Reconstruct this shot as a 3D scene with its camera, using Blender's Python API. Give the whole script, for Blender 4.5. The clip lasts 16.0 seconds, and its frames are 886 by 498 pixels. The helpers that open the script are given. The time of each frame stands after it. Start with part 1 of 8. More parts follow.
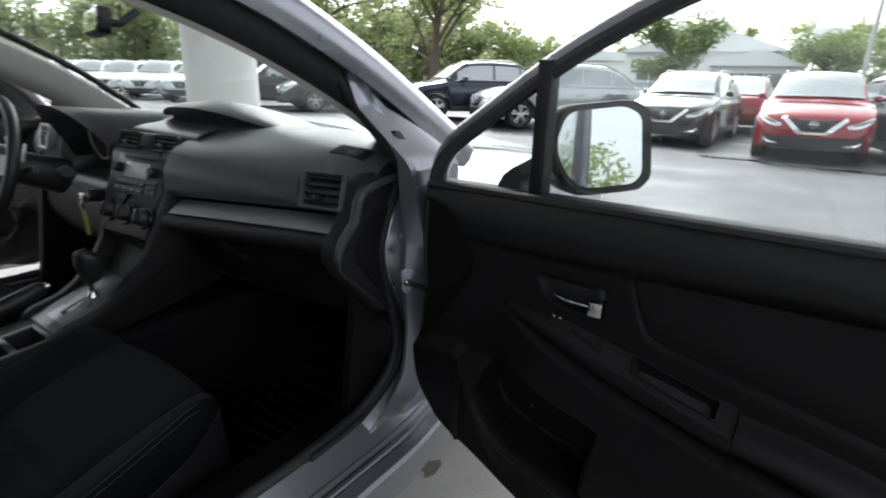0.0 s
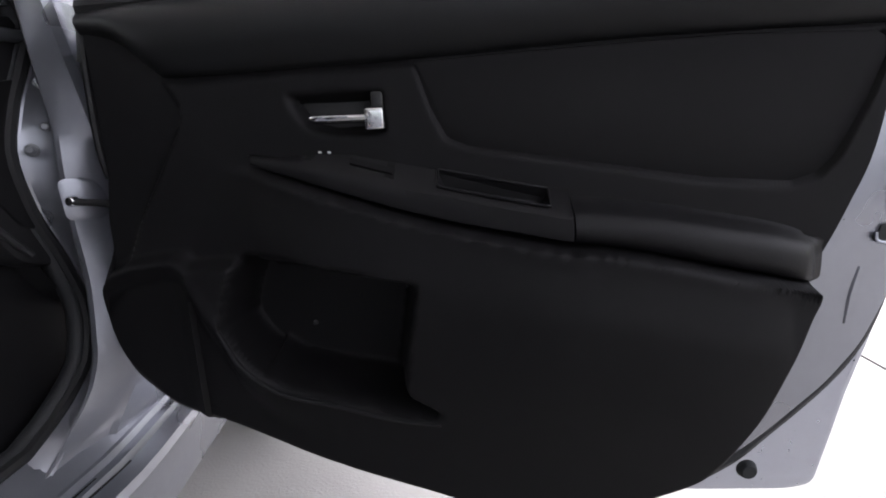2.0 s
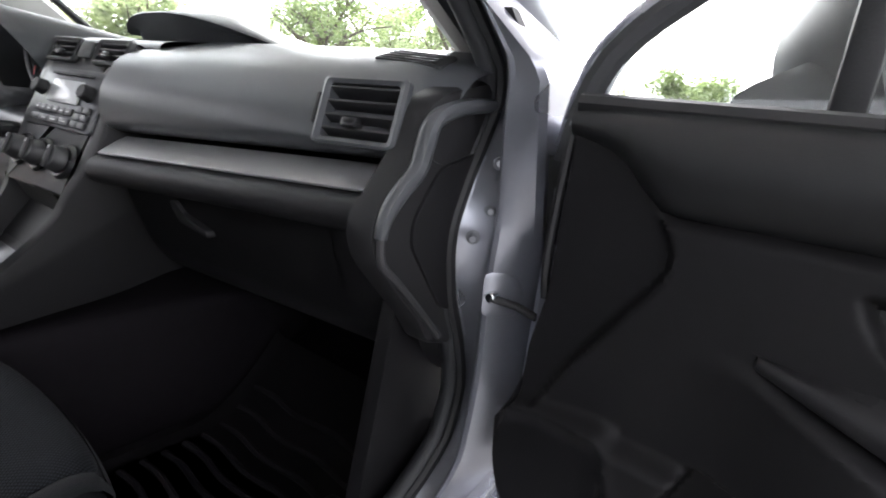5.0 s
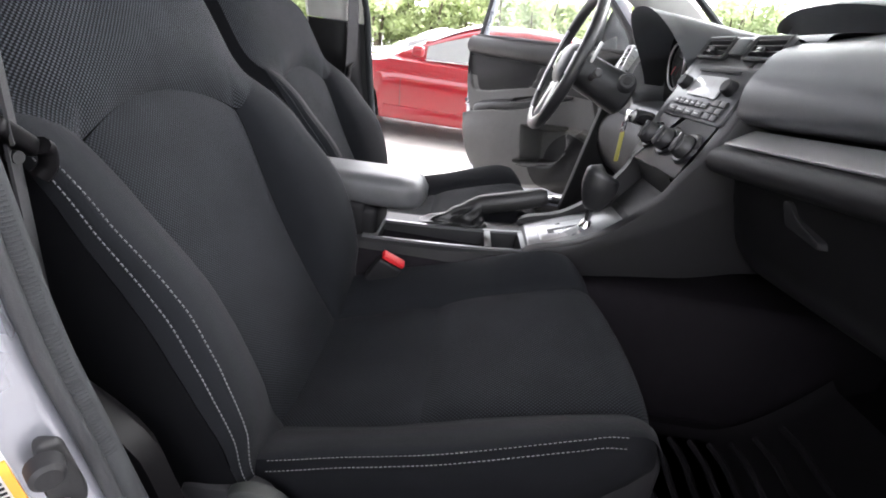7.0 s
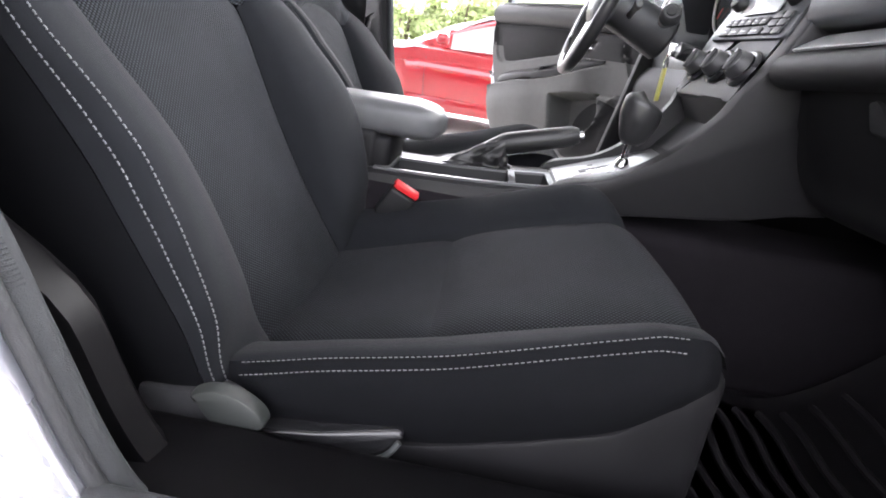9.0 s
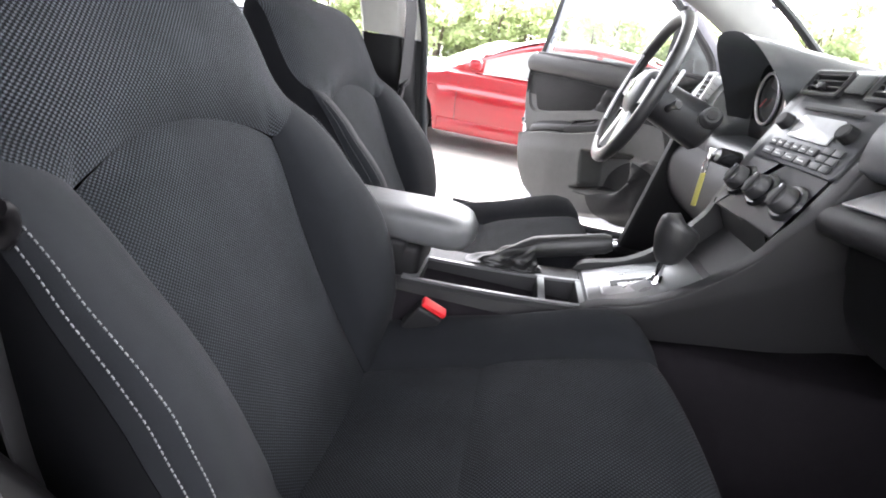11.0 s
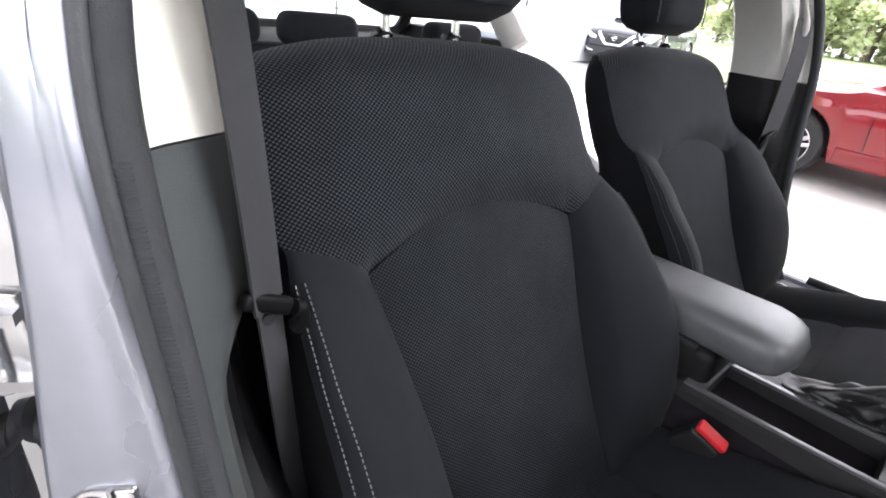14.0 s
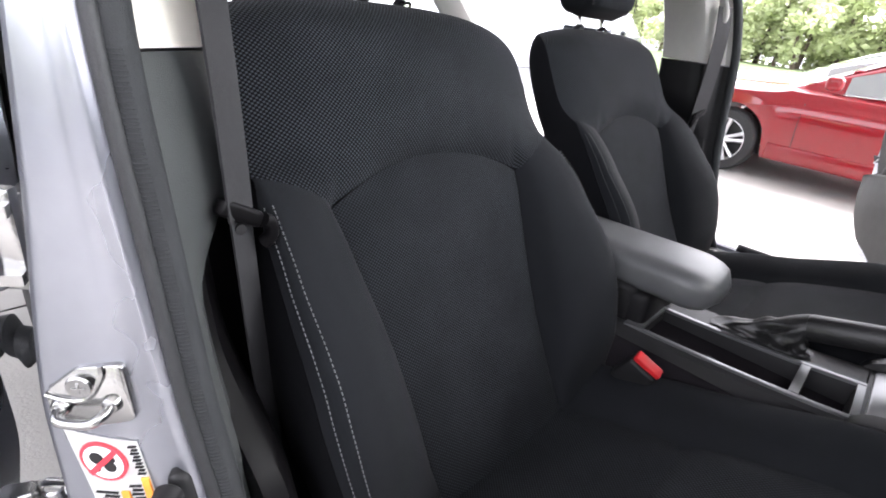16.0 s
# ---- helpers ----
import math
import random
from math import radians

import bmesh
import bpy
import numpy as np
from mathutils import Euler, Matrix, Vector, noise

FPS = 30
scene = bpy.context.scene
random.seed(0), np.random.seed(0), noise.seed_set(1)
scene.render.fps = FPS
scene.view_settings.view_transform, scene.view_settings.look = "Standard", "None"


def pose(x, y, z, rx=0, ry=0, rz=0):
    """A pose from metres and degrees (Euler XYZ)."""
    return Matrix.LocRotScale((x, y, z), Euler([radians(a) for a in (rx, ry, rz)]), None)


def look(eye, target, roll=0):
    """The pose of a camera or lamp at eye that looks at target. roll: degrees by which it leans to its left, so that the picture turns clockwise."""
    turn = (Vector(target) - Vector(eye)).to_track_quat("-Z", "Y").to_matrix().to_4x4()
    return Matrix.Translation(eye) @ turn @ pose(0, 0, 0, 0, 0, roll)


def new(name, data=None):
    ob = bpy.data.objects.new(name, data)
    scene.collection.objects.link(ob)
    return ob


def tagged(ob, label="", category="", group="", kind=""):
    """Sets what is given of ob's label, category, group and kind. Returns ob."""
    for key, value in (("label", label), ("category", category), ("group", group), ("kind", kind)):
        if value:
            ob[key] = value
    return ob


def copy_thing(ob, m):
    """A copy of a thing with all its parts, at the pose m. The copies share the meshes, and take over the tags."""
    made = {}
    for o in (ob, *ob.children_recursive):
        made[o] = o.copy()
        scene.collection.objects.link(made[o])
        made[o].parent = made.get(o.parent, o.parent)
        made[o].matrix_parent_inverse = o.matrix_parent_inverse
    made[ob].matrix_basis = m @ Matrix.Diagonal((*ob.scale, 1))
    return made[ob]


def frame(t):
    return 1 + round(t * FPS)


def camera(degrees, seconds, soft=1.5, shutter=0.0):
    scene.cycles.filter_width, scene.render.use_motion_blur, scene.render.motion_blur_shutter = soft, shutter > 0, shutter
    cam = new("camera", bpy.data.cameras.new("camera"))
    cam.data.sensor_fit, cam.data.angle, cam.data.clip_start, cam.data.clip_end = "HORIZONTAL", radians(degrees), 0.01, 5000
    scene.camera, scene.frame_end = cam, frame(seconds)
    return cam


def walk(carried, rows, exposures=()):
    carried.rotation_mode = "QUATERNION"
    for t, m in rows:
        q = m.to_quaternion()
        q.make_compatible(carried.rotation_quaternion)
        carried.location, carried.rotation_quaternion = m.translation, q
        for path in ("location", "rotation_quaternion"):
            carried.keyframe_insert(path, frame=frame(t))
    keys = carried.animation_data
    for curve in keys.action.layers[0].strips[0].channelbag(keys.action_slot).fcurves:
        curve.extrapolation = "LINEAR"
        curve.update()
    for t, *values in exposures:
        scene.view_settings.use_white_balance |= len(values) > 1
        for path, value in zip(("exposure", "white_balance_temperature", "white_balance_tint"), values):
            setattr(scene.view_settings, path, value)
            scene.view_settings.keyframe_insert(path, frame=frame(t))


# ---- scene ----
cam = camera(81.7, 16.0, 1.8, 0.15)
PATH = [
    (0, (1.603, -0.727, 1.273), (0.506, 0.827, 0.655), 1.5),
    (0.5, (1.542, -0.715, 1.211), (1.037, 1.128, 0.620), -0.9),
    (1, (1.502, -0.596, 1.086), (1.250, 1.314, 0.548), -1.3),
    (1.5, (1.494, -0.575, 0.961), (1.346, 1.373, 0.534), -2.3),
    (2, (1.485, -0.567, 0.878), (1.324, 1.389, 0.493), -3.5),
    (2.5, (1.472, -0.544, 0.834), (1.272, 1.415, 0.483), -3.8),
    (3, (1.440, -0.522, 0.904), (1.206, 1.424, 0.507), -2.6),
    (3.2, (1.413, -0.505, 0.938), (1.153, 1.435, 0.524), -2.0),
    (5.3, (1.193, -0.425, 1.052), (-0.109, 0.998, 0.523), 8.2),
    (5.5, (1.197, -0.441, 1.054), (-0.235, 0.841, 0.503), 8.6),
    (6, (1.195, -0.474, 1.052), (-0.496, 0.406, 0.449), 10.0),
    (6.5, (1.174, -0.489, 1.052), (-0.665, -0.090, 0.376), 10.5),
    (7, (1.150, -0.517, 1.004), (-0.712, -0.520, 0.273), 9.0),
    (7.5, (1.128, -0.524, 0.946), (-0.735, -0.550, 0.217), 9.3),
    (8, (1.107, -0.510, 0.864), (-0.757, -0.561, 0.141), 9.4),
    (8.2, (1.103, -0.507, 0.838), (-0.759, -0.565, 0.110), 9.4),
    (10.3, (1.078, -0.467, 0.843), (-0.786, -0.595, 0.127), 10.6),
    (10.5, (1.058, -0.488, 0.898), (-0.806, -0.621, 0.186), 10.8),
    (11, (1.016, -0.536, 1.028), (-0.838, -0.721, 0.303), 10.5),
    (11.5, (0.982, -0.532, 1.132), (-0.866, -0.763, 0.403), 10.1),
    (12, (0.965, -0.508, 1.217), (-0.842, -0.911, 0.459), 11.2),
    (12.5, (0.954, -0.494, 1.254), (-0.594, -1.438, 0.410), 10.2),
    (13, (0.958, -0.501, 1.252), (-0.408, -1.667, 0.372), 8.1),
    (13.5, (0.940, -0.502, 1.200), (-0.321, -1.773, 0.309), 6.9),
    (14, (0.918, -0.505, 1.143), (-0.346, -1.774, 0.255), 7.2),
    (14.5, (0.906, -0.510, 1.088), (-0.363, -1.780, 0.207), 7.3),
    (15, (0.911, -0.500, 1.038), (-0.372, -1.761, 0.164), 7.6),
    (15.5, (0.938, -0.493, 1.064), (-0.377, -1.726, 0.198), 7.8),
    (16, (0.974, -0.429, 1.087), (-0.409, -1.602, 0.242), 7.7),
]
EXPOSURES = [(0.0, 1.85, 6300, 11), (0.6, 1.85, 6350, 12), (1.2, 2.0, 6350, 16), (2.0, 2.6, 6300, 18), (3.2, 2.95, 6300, 17), (5.3, 3.55, 6400, 15), (7.0, 3.97, 6400, 17), (8.2, 4.45, 6400, 18), (10.3, 4.72, 6400, 17), (11.2, 4.5, 6400, 16), (12.2, 4.25, 6400, 16), (13.3, 3.75, 6350, 18), (16.0, 3.7, 6350, 18)]
walk(cam, [(t, look(eye, target, roll)) for t, eye, target, roll in PATH], EXPOSURES)

# ---- sky and light ----
sky_world = bpy.data.worlds.new("overcast_sky")
scene.world = sky_world
sky_world.use_nodes = True
_n = sky_world.node_tree.nodes
_l = sky_world.node_tree.links
_sky = _n.new("ShaderNodeTexSky")
_sky.sky_type = "NISHITA"
_sky.sun_disc = False
_sky.sun_elevation = radians(46)
_sky.sun_rotation = radians(-38)
_sky.dust_density = 4.0
_hs = _n.new("ShaderNodeHueSaturation")
_hs.inputs["Saturation"].default_value = 0.12
_l.new(_sky.outputs[0], _hs.inputs["Color"])
_l.new(_hs.outputs[0], _n["Background"].inputs["Color"])
_n["Background"].inputs["Strength"].default_value = 0.15
_sun = bpy.data.lights.new("sun", "SUN")
_sun.energy = 0.8
_sun.angle = radians(40)
_sun.color = (1.0, 0.97, 0.96)
sun = new("sun", _sun)
sun.matrix_world = look((-10, 13, 17), (0, 0, 0))


# ---- materials ----
def material(name, color, rough=0.5, metal=0.0, var=0.12, scale=40.0, bump=0.15, bscale=400.0, spec=0.5, coat=0.0, sheen=0.0, depth=0.002):
    m = bpy.data.materials.new(name)
    m.use_nodes = True
    nt = m.node_tree
    bs = nt.nodes["Principled BSDF"]
    bs.inputs["Roughness"].default_value = rough
    bs.inputs["Metallic"].default_value = metal
    bs.inputs["Specular IOR Level"].default_value = spec
    bs.inputs["Coat Weight"].default_value = coat
    bs.inputs["Coat Roughness"].default_value = 0.06
    bs.inputs["Sheen Weight"].default_value = sheen
    tc = nt.nodes.new("ShaderNodeTexCoord")
    if var:
        no = nt.nodes.new("ShaderNodeTexNoise")
        no.inputs["Scale"].default_value = scale
        no.inputs["Detail"].default_value = 6
        no2 = nt.nodes.new("ShaderNodeTexNoise")
        no2.inputs["Scale"].default_value = scale / 12
        no2.inputs["Detail"].default_value = 3
        mx = nt.nodes.new("ShaderNodeMath")
        mx.operation = "ADD"
        nt.links.new(tc.outputs["Object"], no.inputs["Vector"])
        nt.links.new(tc.outputs["Object"], no2.inputs["Vector"])
        nt.links.new(no.outputs[0], mx.inputs[0])
        nt.links.new(no2.outputs[0], mx.inputs[1])
        ramp = nt.nodes.new("ShaderNodeMapRange")
        ramp.inputs["From Min"].default_value = 0.6
        ramp.inputs["From Max"].default_value = 1.4
        ramp.inputs["To Min"].default_value = 1 - var
        ramp.inputs["To Max"].default_value = 1 + var
        nt.links.new(mx.outputs[0], ramp.inputs["Value"])
        mul = nt.nodes.new("ShaderNodeVectorMath")
        mul.operation = "SCALE"
        mul.inputs[0].default_value = color
        nt.links.new(ramp.outputs[0], mul.inputs["Scale"])
        nt.links.new(mul.outputs[0], bs.inputs["Base Color"])
        rr = nt.nodes.new("ShaderNodeMapRange")
        rr.inputs["From Min"].default_value = 0.3
        rr.inputs["From Max"].default_value = 0.7
        rr.inputs["To Min"].default_value = max(rough - 0.07, 0.0)
        rr.inputs["To Max"].default_value = min(rough + 0.07, 1.0)
        nt.links.new(no2.outputs[0], rr.inputs["Value"])
        nt.links.new(rr.outputs[0], bs.inputs["Roughness"])
    else:
        bs.inputs["Base Color"].default_value = (*color, 1)
    if bump:
        nb = nt.nodes.new("ShaderNodeTexNoise")
        nb.inputs["Scale"].default_value = bscale
        nb.inputs["Detail"].default_value = 3
        nt.links.new(tc.outputs["Object"], nb.inputs["Vector"])
        bu = nt.nodes.new("ShaderNodeBump")
        bu.inputs["Strength"].default_value = bump
        bu.inputs["Distance"].default_value = depth
        nt.links.new(nb.outputs[0], bu.inputs["Height"])
        nt.links.new(bu.outputs[0], bs.inputs["Normal"])
    return m


def weave_material(name, dark, light, pitch):
    """Knitted seat mesh: a staggered field of small raised cells, laid out in metres by the UV map."""
    m = bpy.data.materials.new(name)
    m.use_nodes = True
    nt = m.node_tree
    bs = nt.nodes["Principled BSDF"]
    bs.inputs["Roughness"].default_value = 0.85
    bs.inputs["Specular IOR Level"].default_value = 0.08
    bs.inputs["Sheen Weight"].default_value = 0.02
    uv = nt.nodes.new("ShaderNodeUVMap")
    sep = nt.nodes.new("ShaderNodeSeparateXYZ")
    nt.links.new(uv.outputs[0], sep.inputs[0])

    def calc(op, a, b=None):
        nd = nt.nodes.new("ShaderNodeMath")
        nd.operation = op
        for slot, v in ((0, a), (1, b)):
            if v is None:
                continue
            if isinstance(v, (int, float)):
                nd.inputs[slot].default_value = v
            else:
                nt.links.new(v, nd.inputs[slot])
        return nd.outputs[0]

    k = 2 * math.pi / pitch
    su = calc("SINE", calc("MULTIPLY", sep.outputs[0], k))
    sv = calc("SINE", calc("MULTIPLY", sep.outputs[1], k * 1.12))
    h = calc("MULTIPLY_ADD", calc("MULTIPLY", su, sv), 0.5)
    h.node.inputs[2].default_value = 0.5
    tc = nt.nodes.new("ShaderNodeTexCoord")
    no = nt.nodes.new("ShaderNodeTexNoise")
    no.inputs["Scale"].default_value = 14
    nt.links.new(tc.outputs["Object"], no.inputs["Vector"])
    mix = nt.nodes.new("ShaderNodeMix")
    mix.data_type = "RGBA"
    ramp = nt.nodes.new("ShaderNodeMapRange")
    ramp.inputs["From Min"].default_value = 0.42
    ramp.inputs["From Max"].default_value = 0.95
    nt.links.new(h, ramp.inputs["Value"])
    nt.links.new(calc("MULTIPLY", ramp.outputs[0], calc("ADD", no.outputs[0], 0.45)), mix.inputs["Factor"])
    mix.inputs["A"].default_value = (*dark, 1)
    mix.inputs["B"].default_value = (*light, 1)
    nt.links.new(mix.outputs["Result"], bs.inputs["Base Color"])
    bu = nt.nodes.new("ShaderNodeBump")
    bu.inputs["Strength"].default_value = 0.6
    bu.inputs["Distance"].default_value = 0.0012
    nt.links.new(h, bu.inputs["Height"])
    nt.links.new(bu.outputs[0], bs.inputs["Normal"])
    return m


def glass_material(name, tint, gloss=1.0):
    m = bpy.data.materials.new(name)
    m.use_nodes = True
    nt = m.node_tree
    nt.nodes.remove(nt.nodes["Principled BSDF"])
    tr = nt.nodes.new("ShaderNodeBsdfTransparent")
    tr.inputs[0].default_value = (*tint, 1)
    gl = nt.nodes.new("ShaderNodeBsdfGlossy")
    gl.inputs["Roughness"].default_value = 0.02
    fr = nt.nodes.new("ShaderNodeLayerWeight")
    fr.inputs[0].default_value = 0.5
    pw = nt.nodes.new("ShaderNodeMath")
    pw.operation = "POWER"
    pw.inputs[1].default_value = 5.0
    nt.links.new(fr.outputs["Facing"], pw.inputs[0])
    sc = nt.nodes.new("ShaderNodeMath")
    sc.operation = "MULTIPLY_ADD"
    sc.inputs[1].default_value = 0.85 * gloss
    sc.inputs[2].default_value = 0.045 * gloss
    nt.links.new(pw.outputs[0], sc.inputs[0])
    mx = nt.nodes.new("ShaderNodeMixShader")
    nt.links.new(sc.outputs[0], mx.inputs[0])
    nt.links.new(tr.outputs[0], mx.inputs[1])
    nt.links.new(gl.outputs[0], mx.inputs[2])
    nt.links.new(mx.outputs[0], nt.nodes["Material Output"].inputs[0])
    return m


M_PLASTIC = material("black_grained_plastic", (0.0195, 0.0195, 0.0210), 0.47, bump=0.35, bscale=900, depth=0.0006)
# dash base is lifted to stand in for sky reflected off the pad
M_DASH = material("sky_paled_dash_vinyl", (0.052, 0.055, 0.060), 0.36, bump=0.4, bscale=1100, depth=0.0006)
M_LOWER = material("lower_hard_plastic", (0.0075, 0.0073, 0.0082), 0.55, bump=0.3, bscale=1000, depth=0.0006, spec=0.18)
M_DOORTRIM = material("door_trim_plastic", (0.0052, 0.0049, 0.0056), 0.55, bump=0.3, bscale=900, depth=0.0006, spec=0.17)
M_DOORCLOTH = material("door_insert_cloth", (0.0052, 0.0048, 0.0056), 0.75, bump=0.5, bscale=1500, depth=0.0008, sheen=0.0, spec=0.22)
M_GLOSSBLACK = material("satin_black_plastic", (0.012, 0.012, 0.013), 0.25, var=0.05, bump=0.0)
M_DEEP = material("deep_black_plastic", (0.006, 0.006, 0.007), 0.6, var=0.05, bump=0.1)
M_RUBBER = material("door_seal_rubber", (0.018, 0.019, 0.021), 0.6, bump=0.3, bscale=600)
M_RUBBERGREY = material("grey_velvet_seal", (0.026, 0.028, 0.030), 0.8, bump=0.4, bscale=900, sheen=0.0, spec=0.3)
M_MAT = material("floor_mat_rubber", (0.0135, 0.0125, 0.0142), 0.5, bump=0.25, bscale=500, spec=0.2)
M_CARPET = material("black_carpet", (0.014, 0.0125, 0.0145), 0.95, bump=0.7, bscale=700, depth=0.004, sheen=0.0, spec=0.02)
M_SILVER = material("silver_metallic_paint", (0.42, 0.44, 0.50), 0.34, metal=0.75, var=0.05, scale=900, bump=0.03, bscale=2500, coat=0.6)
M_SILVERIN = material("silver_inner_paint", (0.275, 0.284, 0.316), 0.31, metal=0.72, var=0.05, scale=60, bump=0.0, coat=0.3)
M_TRIMSILVER = material("satin_silver_trim", (0.50, 0.50, 0.505), 0.30, metal=0.45, var=0.0, bump=0.0)
M_CHROME = material("chrome", (0.75, 0.75, 0.76), 0.12, metal=1.0, var=0.04, bump=0.0)
M_STEEL = material("zinc_plated_steel", (0.46, 0.46, 0.455), 0.27, metal=1.0, var=0.1, scale=80, bump=0.1)
M_BRUSH = material("brushed_plate", (0.27, 0.27, 0.275), 0.34, metal=0.8, var=0.1, scale=300, bump=0.05)
M_BOLSTER = material("seat_side_cloth", (0.0074, 0.0082, 0.0100), 0.82, bump=0.35, bscale=1800, depth=0.0008, sheen=0.02, spec=0.12)
M_WEAVE = weave_material("seat_mesh_cloth", (0.0010, 0.0013, 0.0019), (0.040, 0.044, 0.051), 0.0061)
M_WEAVE2 = weave_material("seat_mesh_cloth_lower", (0.0010, 0.0013, 0.0019), (0.034, 0.0373, 0.0435), 0.0057)
M_BOLSTERSIDE = material("seat_outer_cloth", (0.0042, 0.0044, 0.0054), 0.85, bump=0.35, bscale=1500, depth=0.0008, sheen=0.0, spec=0.08)
M_STITCHDARK = material("dark_grey_thread", (0.07, 0.072, 0.075), 0.8, var=0.15, bump=0.0)
M_HINGECOVER = material("grey_hinge_cover", (0.030, 0.033, 0.031), 0.5, var=0.05, bump=0.3, bscale=900, depth=0.0005)
M_RADIO = material("satin_grey_radio", (0.085, 0.087, 0.092), 0.36, metal=0.4, var=0.03, bump=0.0)
M_SATINGREY = material("satin_grey_moulding", (0.058, 0.061, 0.066), 0.33, var=0.04, bump=0.2, bscale=900, depth=0.0004)
M_SATINLIGHT = material("light_satin_console_trim", (0.12, 0.122, 0.125), 0.30, metal=0.4, var=0.03, bump=0.0)
M_COVER = material("glossy_black_cover", (0.0032, 0.0030, 0.0035), 0.5, var=0.05, bump=0.15, bscale=900, depth=0.0004, spec=0.12)
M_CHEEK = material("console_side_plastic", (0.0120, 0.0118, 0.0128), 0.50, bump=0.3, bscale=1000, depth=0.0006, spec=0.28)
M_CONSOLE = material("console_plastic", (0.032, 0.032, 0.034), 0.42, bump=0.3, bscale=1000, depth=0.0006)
M_STITCH = material("pale_grey_thread", (0.12, 0.123, 0.127), 0.8, var=0.15, bump=0.0)
M_CREAM = material("ivory_pillar_trim", (0.66, 0.64, 0.57), 0.6, var=0.04, bump=0.3, bscale=900, depth=0.0006)
M_GREYTRIM = material("grey_pillar_trim", (0.040, 0.044, 0.044), 0.55, var=0.06, bump=0.4, bscale=900, depth=0.0007)
M_BELT = material("seat_belt_webbing", (0.016, 0.016, 0.018), 0.75, bump=0.6, bscale=1400, depth=0.0008)
M_REDPL = material("red_plastic", (0.55, 0.02, 0.025), 0.4, var=0.05, bump=0.0)
M_ARMREST = material("armrest_leatherette", (0.074, 0.076, 0.079), 0.44, bump=0.45, bscale=800, depth=0.0007)
M_LEATHER = material("black_leather", (0.018, 0.018, 0.019), 0.42, bump=0.5, bscale=350, depth=0.0012)
M_GREYDOOR = material("grey_lower_door_trim", (0.052, 0.052, 0.050), 0.6, bump=0.3, bscale=900, depth=0.0006)
# display base is pale to imitate white glare on the glass
M_LCD = material("glare_display_glass", (0.55, 0.56, 0.57), 0.15, var=0.1, bump=0.0)
M_WHITEMARK = material("white_print", (0.7, 0.7, 0.7), 0.5, var=0.0, bump=0.0)
M_ORANGE = material("orange_print", (0.85, 0.33, 0.04), 0.5, var=0.0, bump=0.0)
M_STICKER = material("white_sticker", (0.8, 0.8, 0.79), 0.4, var=0.04, bump=0.0)
M_REDPRINT = material("red_print", (0.65, 0.04, 0.06), 0.5, var=0.0, bump=0.0)
M_KEYTAG = material("yellow_key_tag", (0.30, 0.28, 0.06), 0.5, var=0.1, bump=0.0)
M_GLASS = glass_material("clear_window_glass", (0.93, 0.96, 0.95))
M_WINDSHIELD = glass_material("windshield_glass", (0.82, 0.88, 0.86))
M_MIRROR = material("mirror_glass", (0.56, 0.585, 0.60), 0.01, metal=1.0, var=0.0, bump=0.0)


# ---- mesh helpers ----
def finish(name, bm, mat, parent=None, label="", sharp=38, m=None):
    bmesh.ops.recalc_face_normals(bm, faces=bm.faces)
    me = bpy.data.meshes.new(name)
    if m is not None:
        bm.transform(m)
        if m.determinant() < 0:
            bmesh.ops.reverse_faces(bm, faces=bm.faces)
    bm.to_mesh(me)
    bm.free()
    me.materials.append(mat)
    me.shade_smooth()
    me.set_sharp_from_angle(angle=radians(sharp))
    ob = new(name, me)
    if parent is not None:
        ob.parent = parent
    if label:
        ob["label"] = label
    return ob


PLACE = [Matrix.Identity(4)]


def part(name, bm, mat, parent=None, label="", sharp=38):
    """One mesh object under a thing or a part, built in the current local frame."""
    return finish(name, bm, mat, parent, label, sharp, PLACE[-1])


def thing(name, label, category, group="", kind=""):
    return tagged(new(name), label, category, group, kind)


def solo(name, bm, mat, label, category, group="", kind="", sharp=38):
    return tagged(part(name, bm, mat, None, "", sharp), label, category, group, kind)


def B():
    return bmesh.new()


def V(*a):
    return Vector(a)


def box(bm, lo, hi, bevel=0.0, seg=2, m=None):
    lo, hi = Vector(lo), Vector(hi)
    r = bmesh.ops.create_cube(bm, size=1.0, matrix=Matrix.Translation((lo + hi) / 2) @ Matrix.Diagonal((*(hi - lo), 1)))
    vs = r["verts"]
    if bevel:
        es = list({e for v in vs for e in v.link_edges})
        out = bmesh.ops.bevel(bm, geom=es, offset=bevel, segments=seg, profile=0.5, affect="EDGES")
        vs = list({v for f in out["faces"] for v in f.verts} | {v for v in vs if v.is_valid})
    if m is not None:
        bmesh.ops.transform(bm, matrix=m, verts=vs)
    return bm


def ring_faces(bm, rings, closed=True, cap=True):
    rows = [[bm.verts.new(p) for p in r] for r in rings]
    n = len(rows[0])
    for a, b in zip(rows, rows[1:]):
        for i in range(n if closed else n - 1):
            j = (i + 1) % n
            bm.faces.new((a[i], a[j], b[j], b[i]))
    if cap and closed:
        bm.faces.new(rows[0])
        bm.faces.new(rows[-1])
    return bm


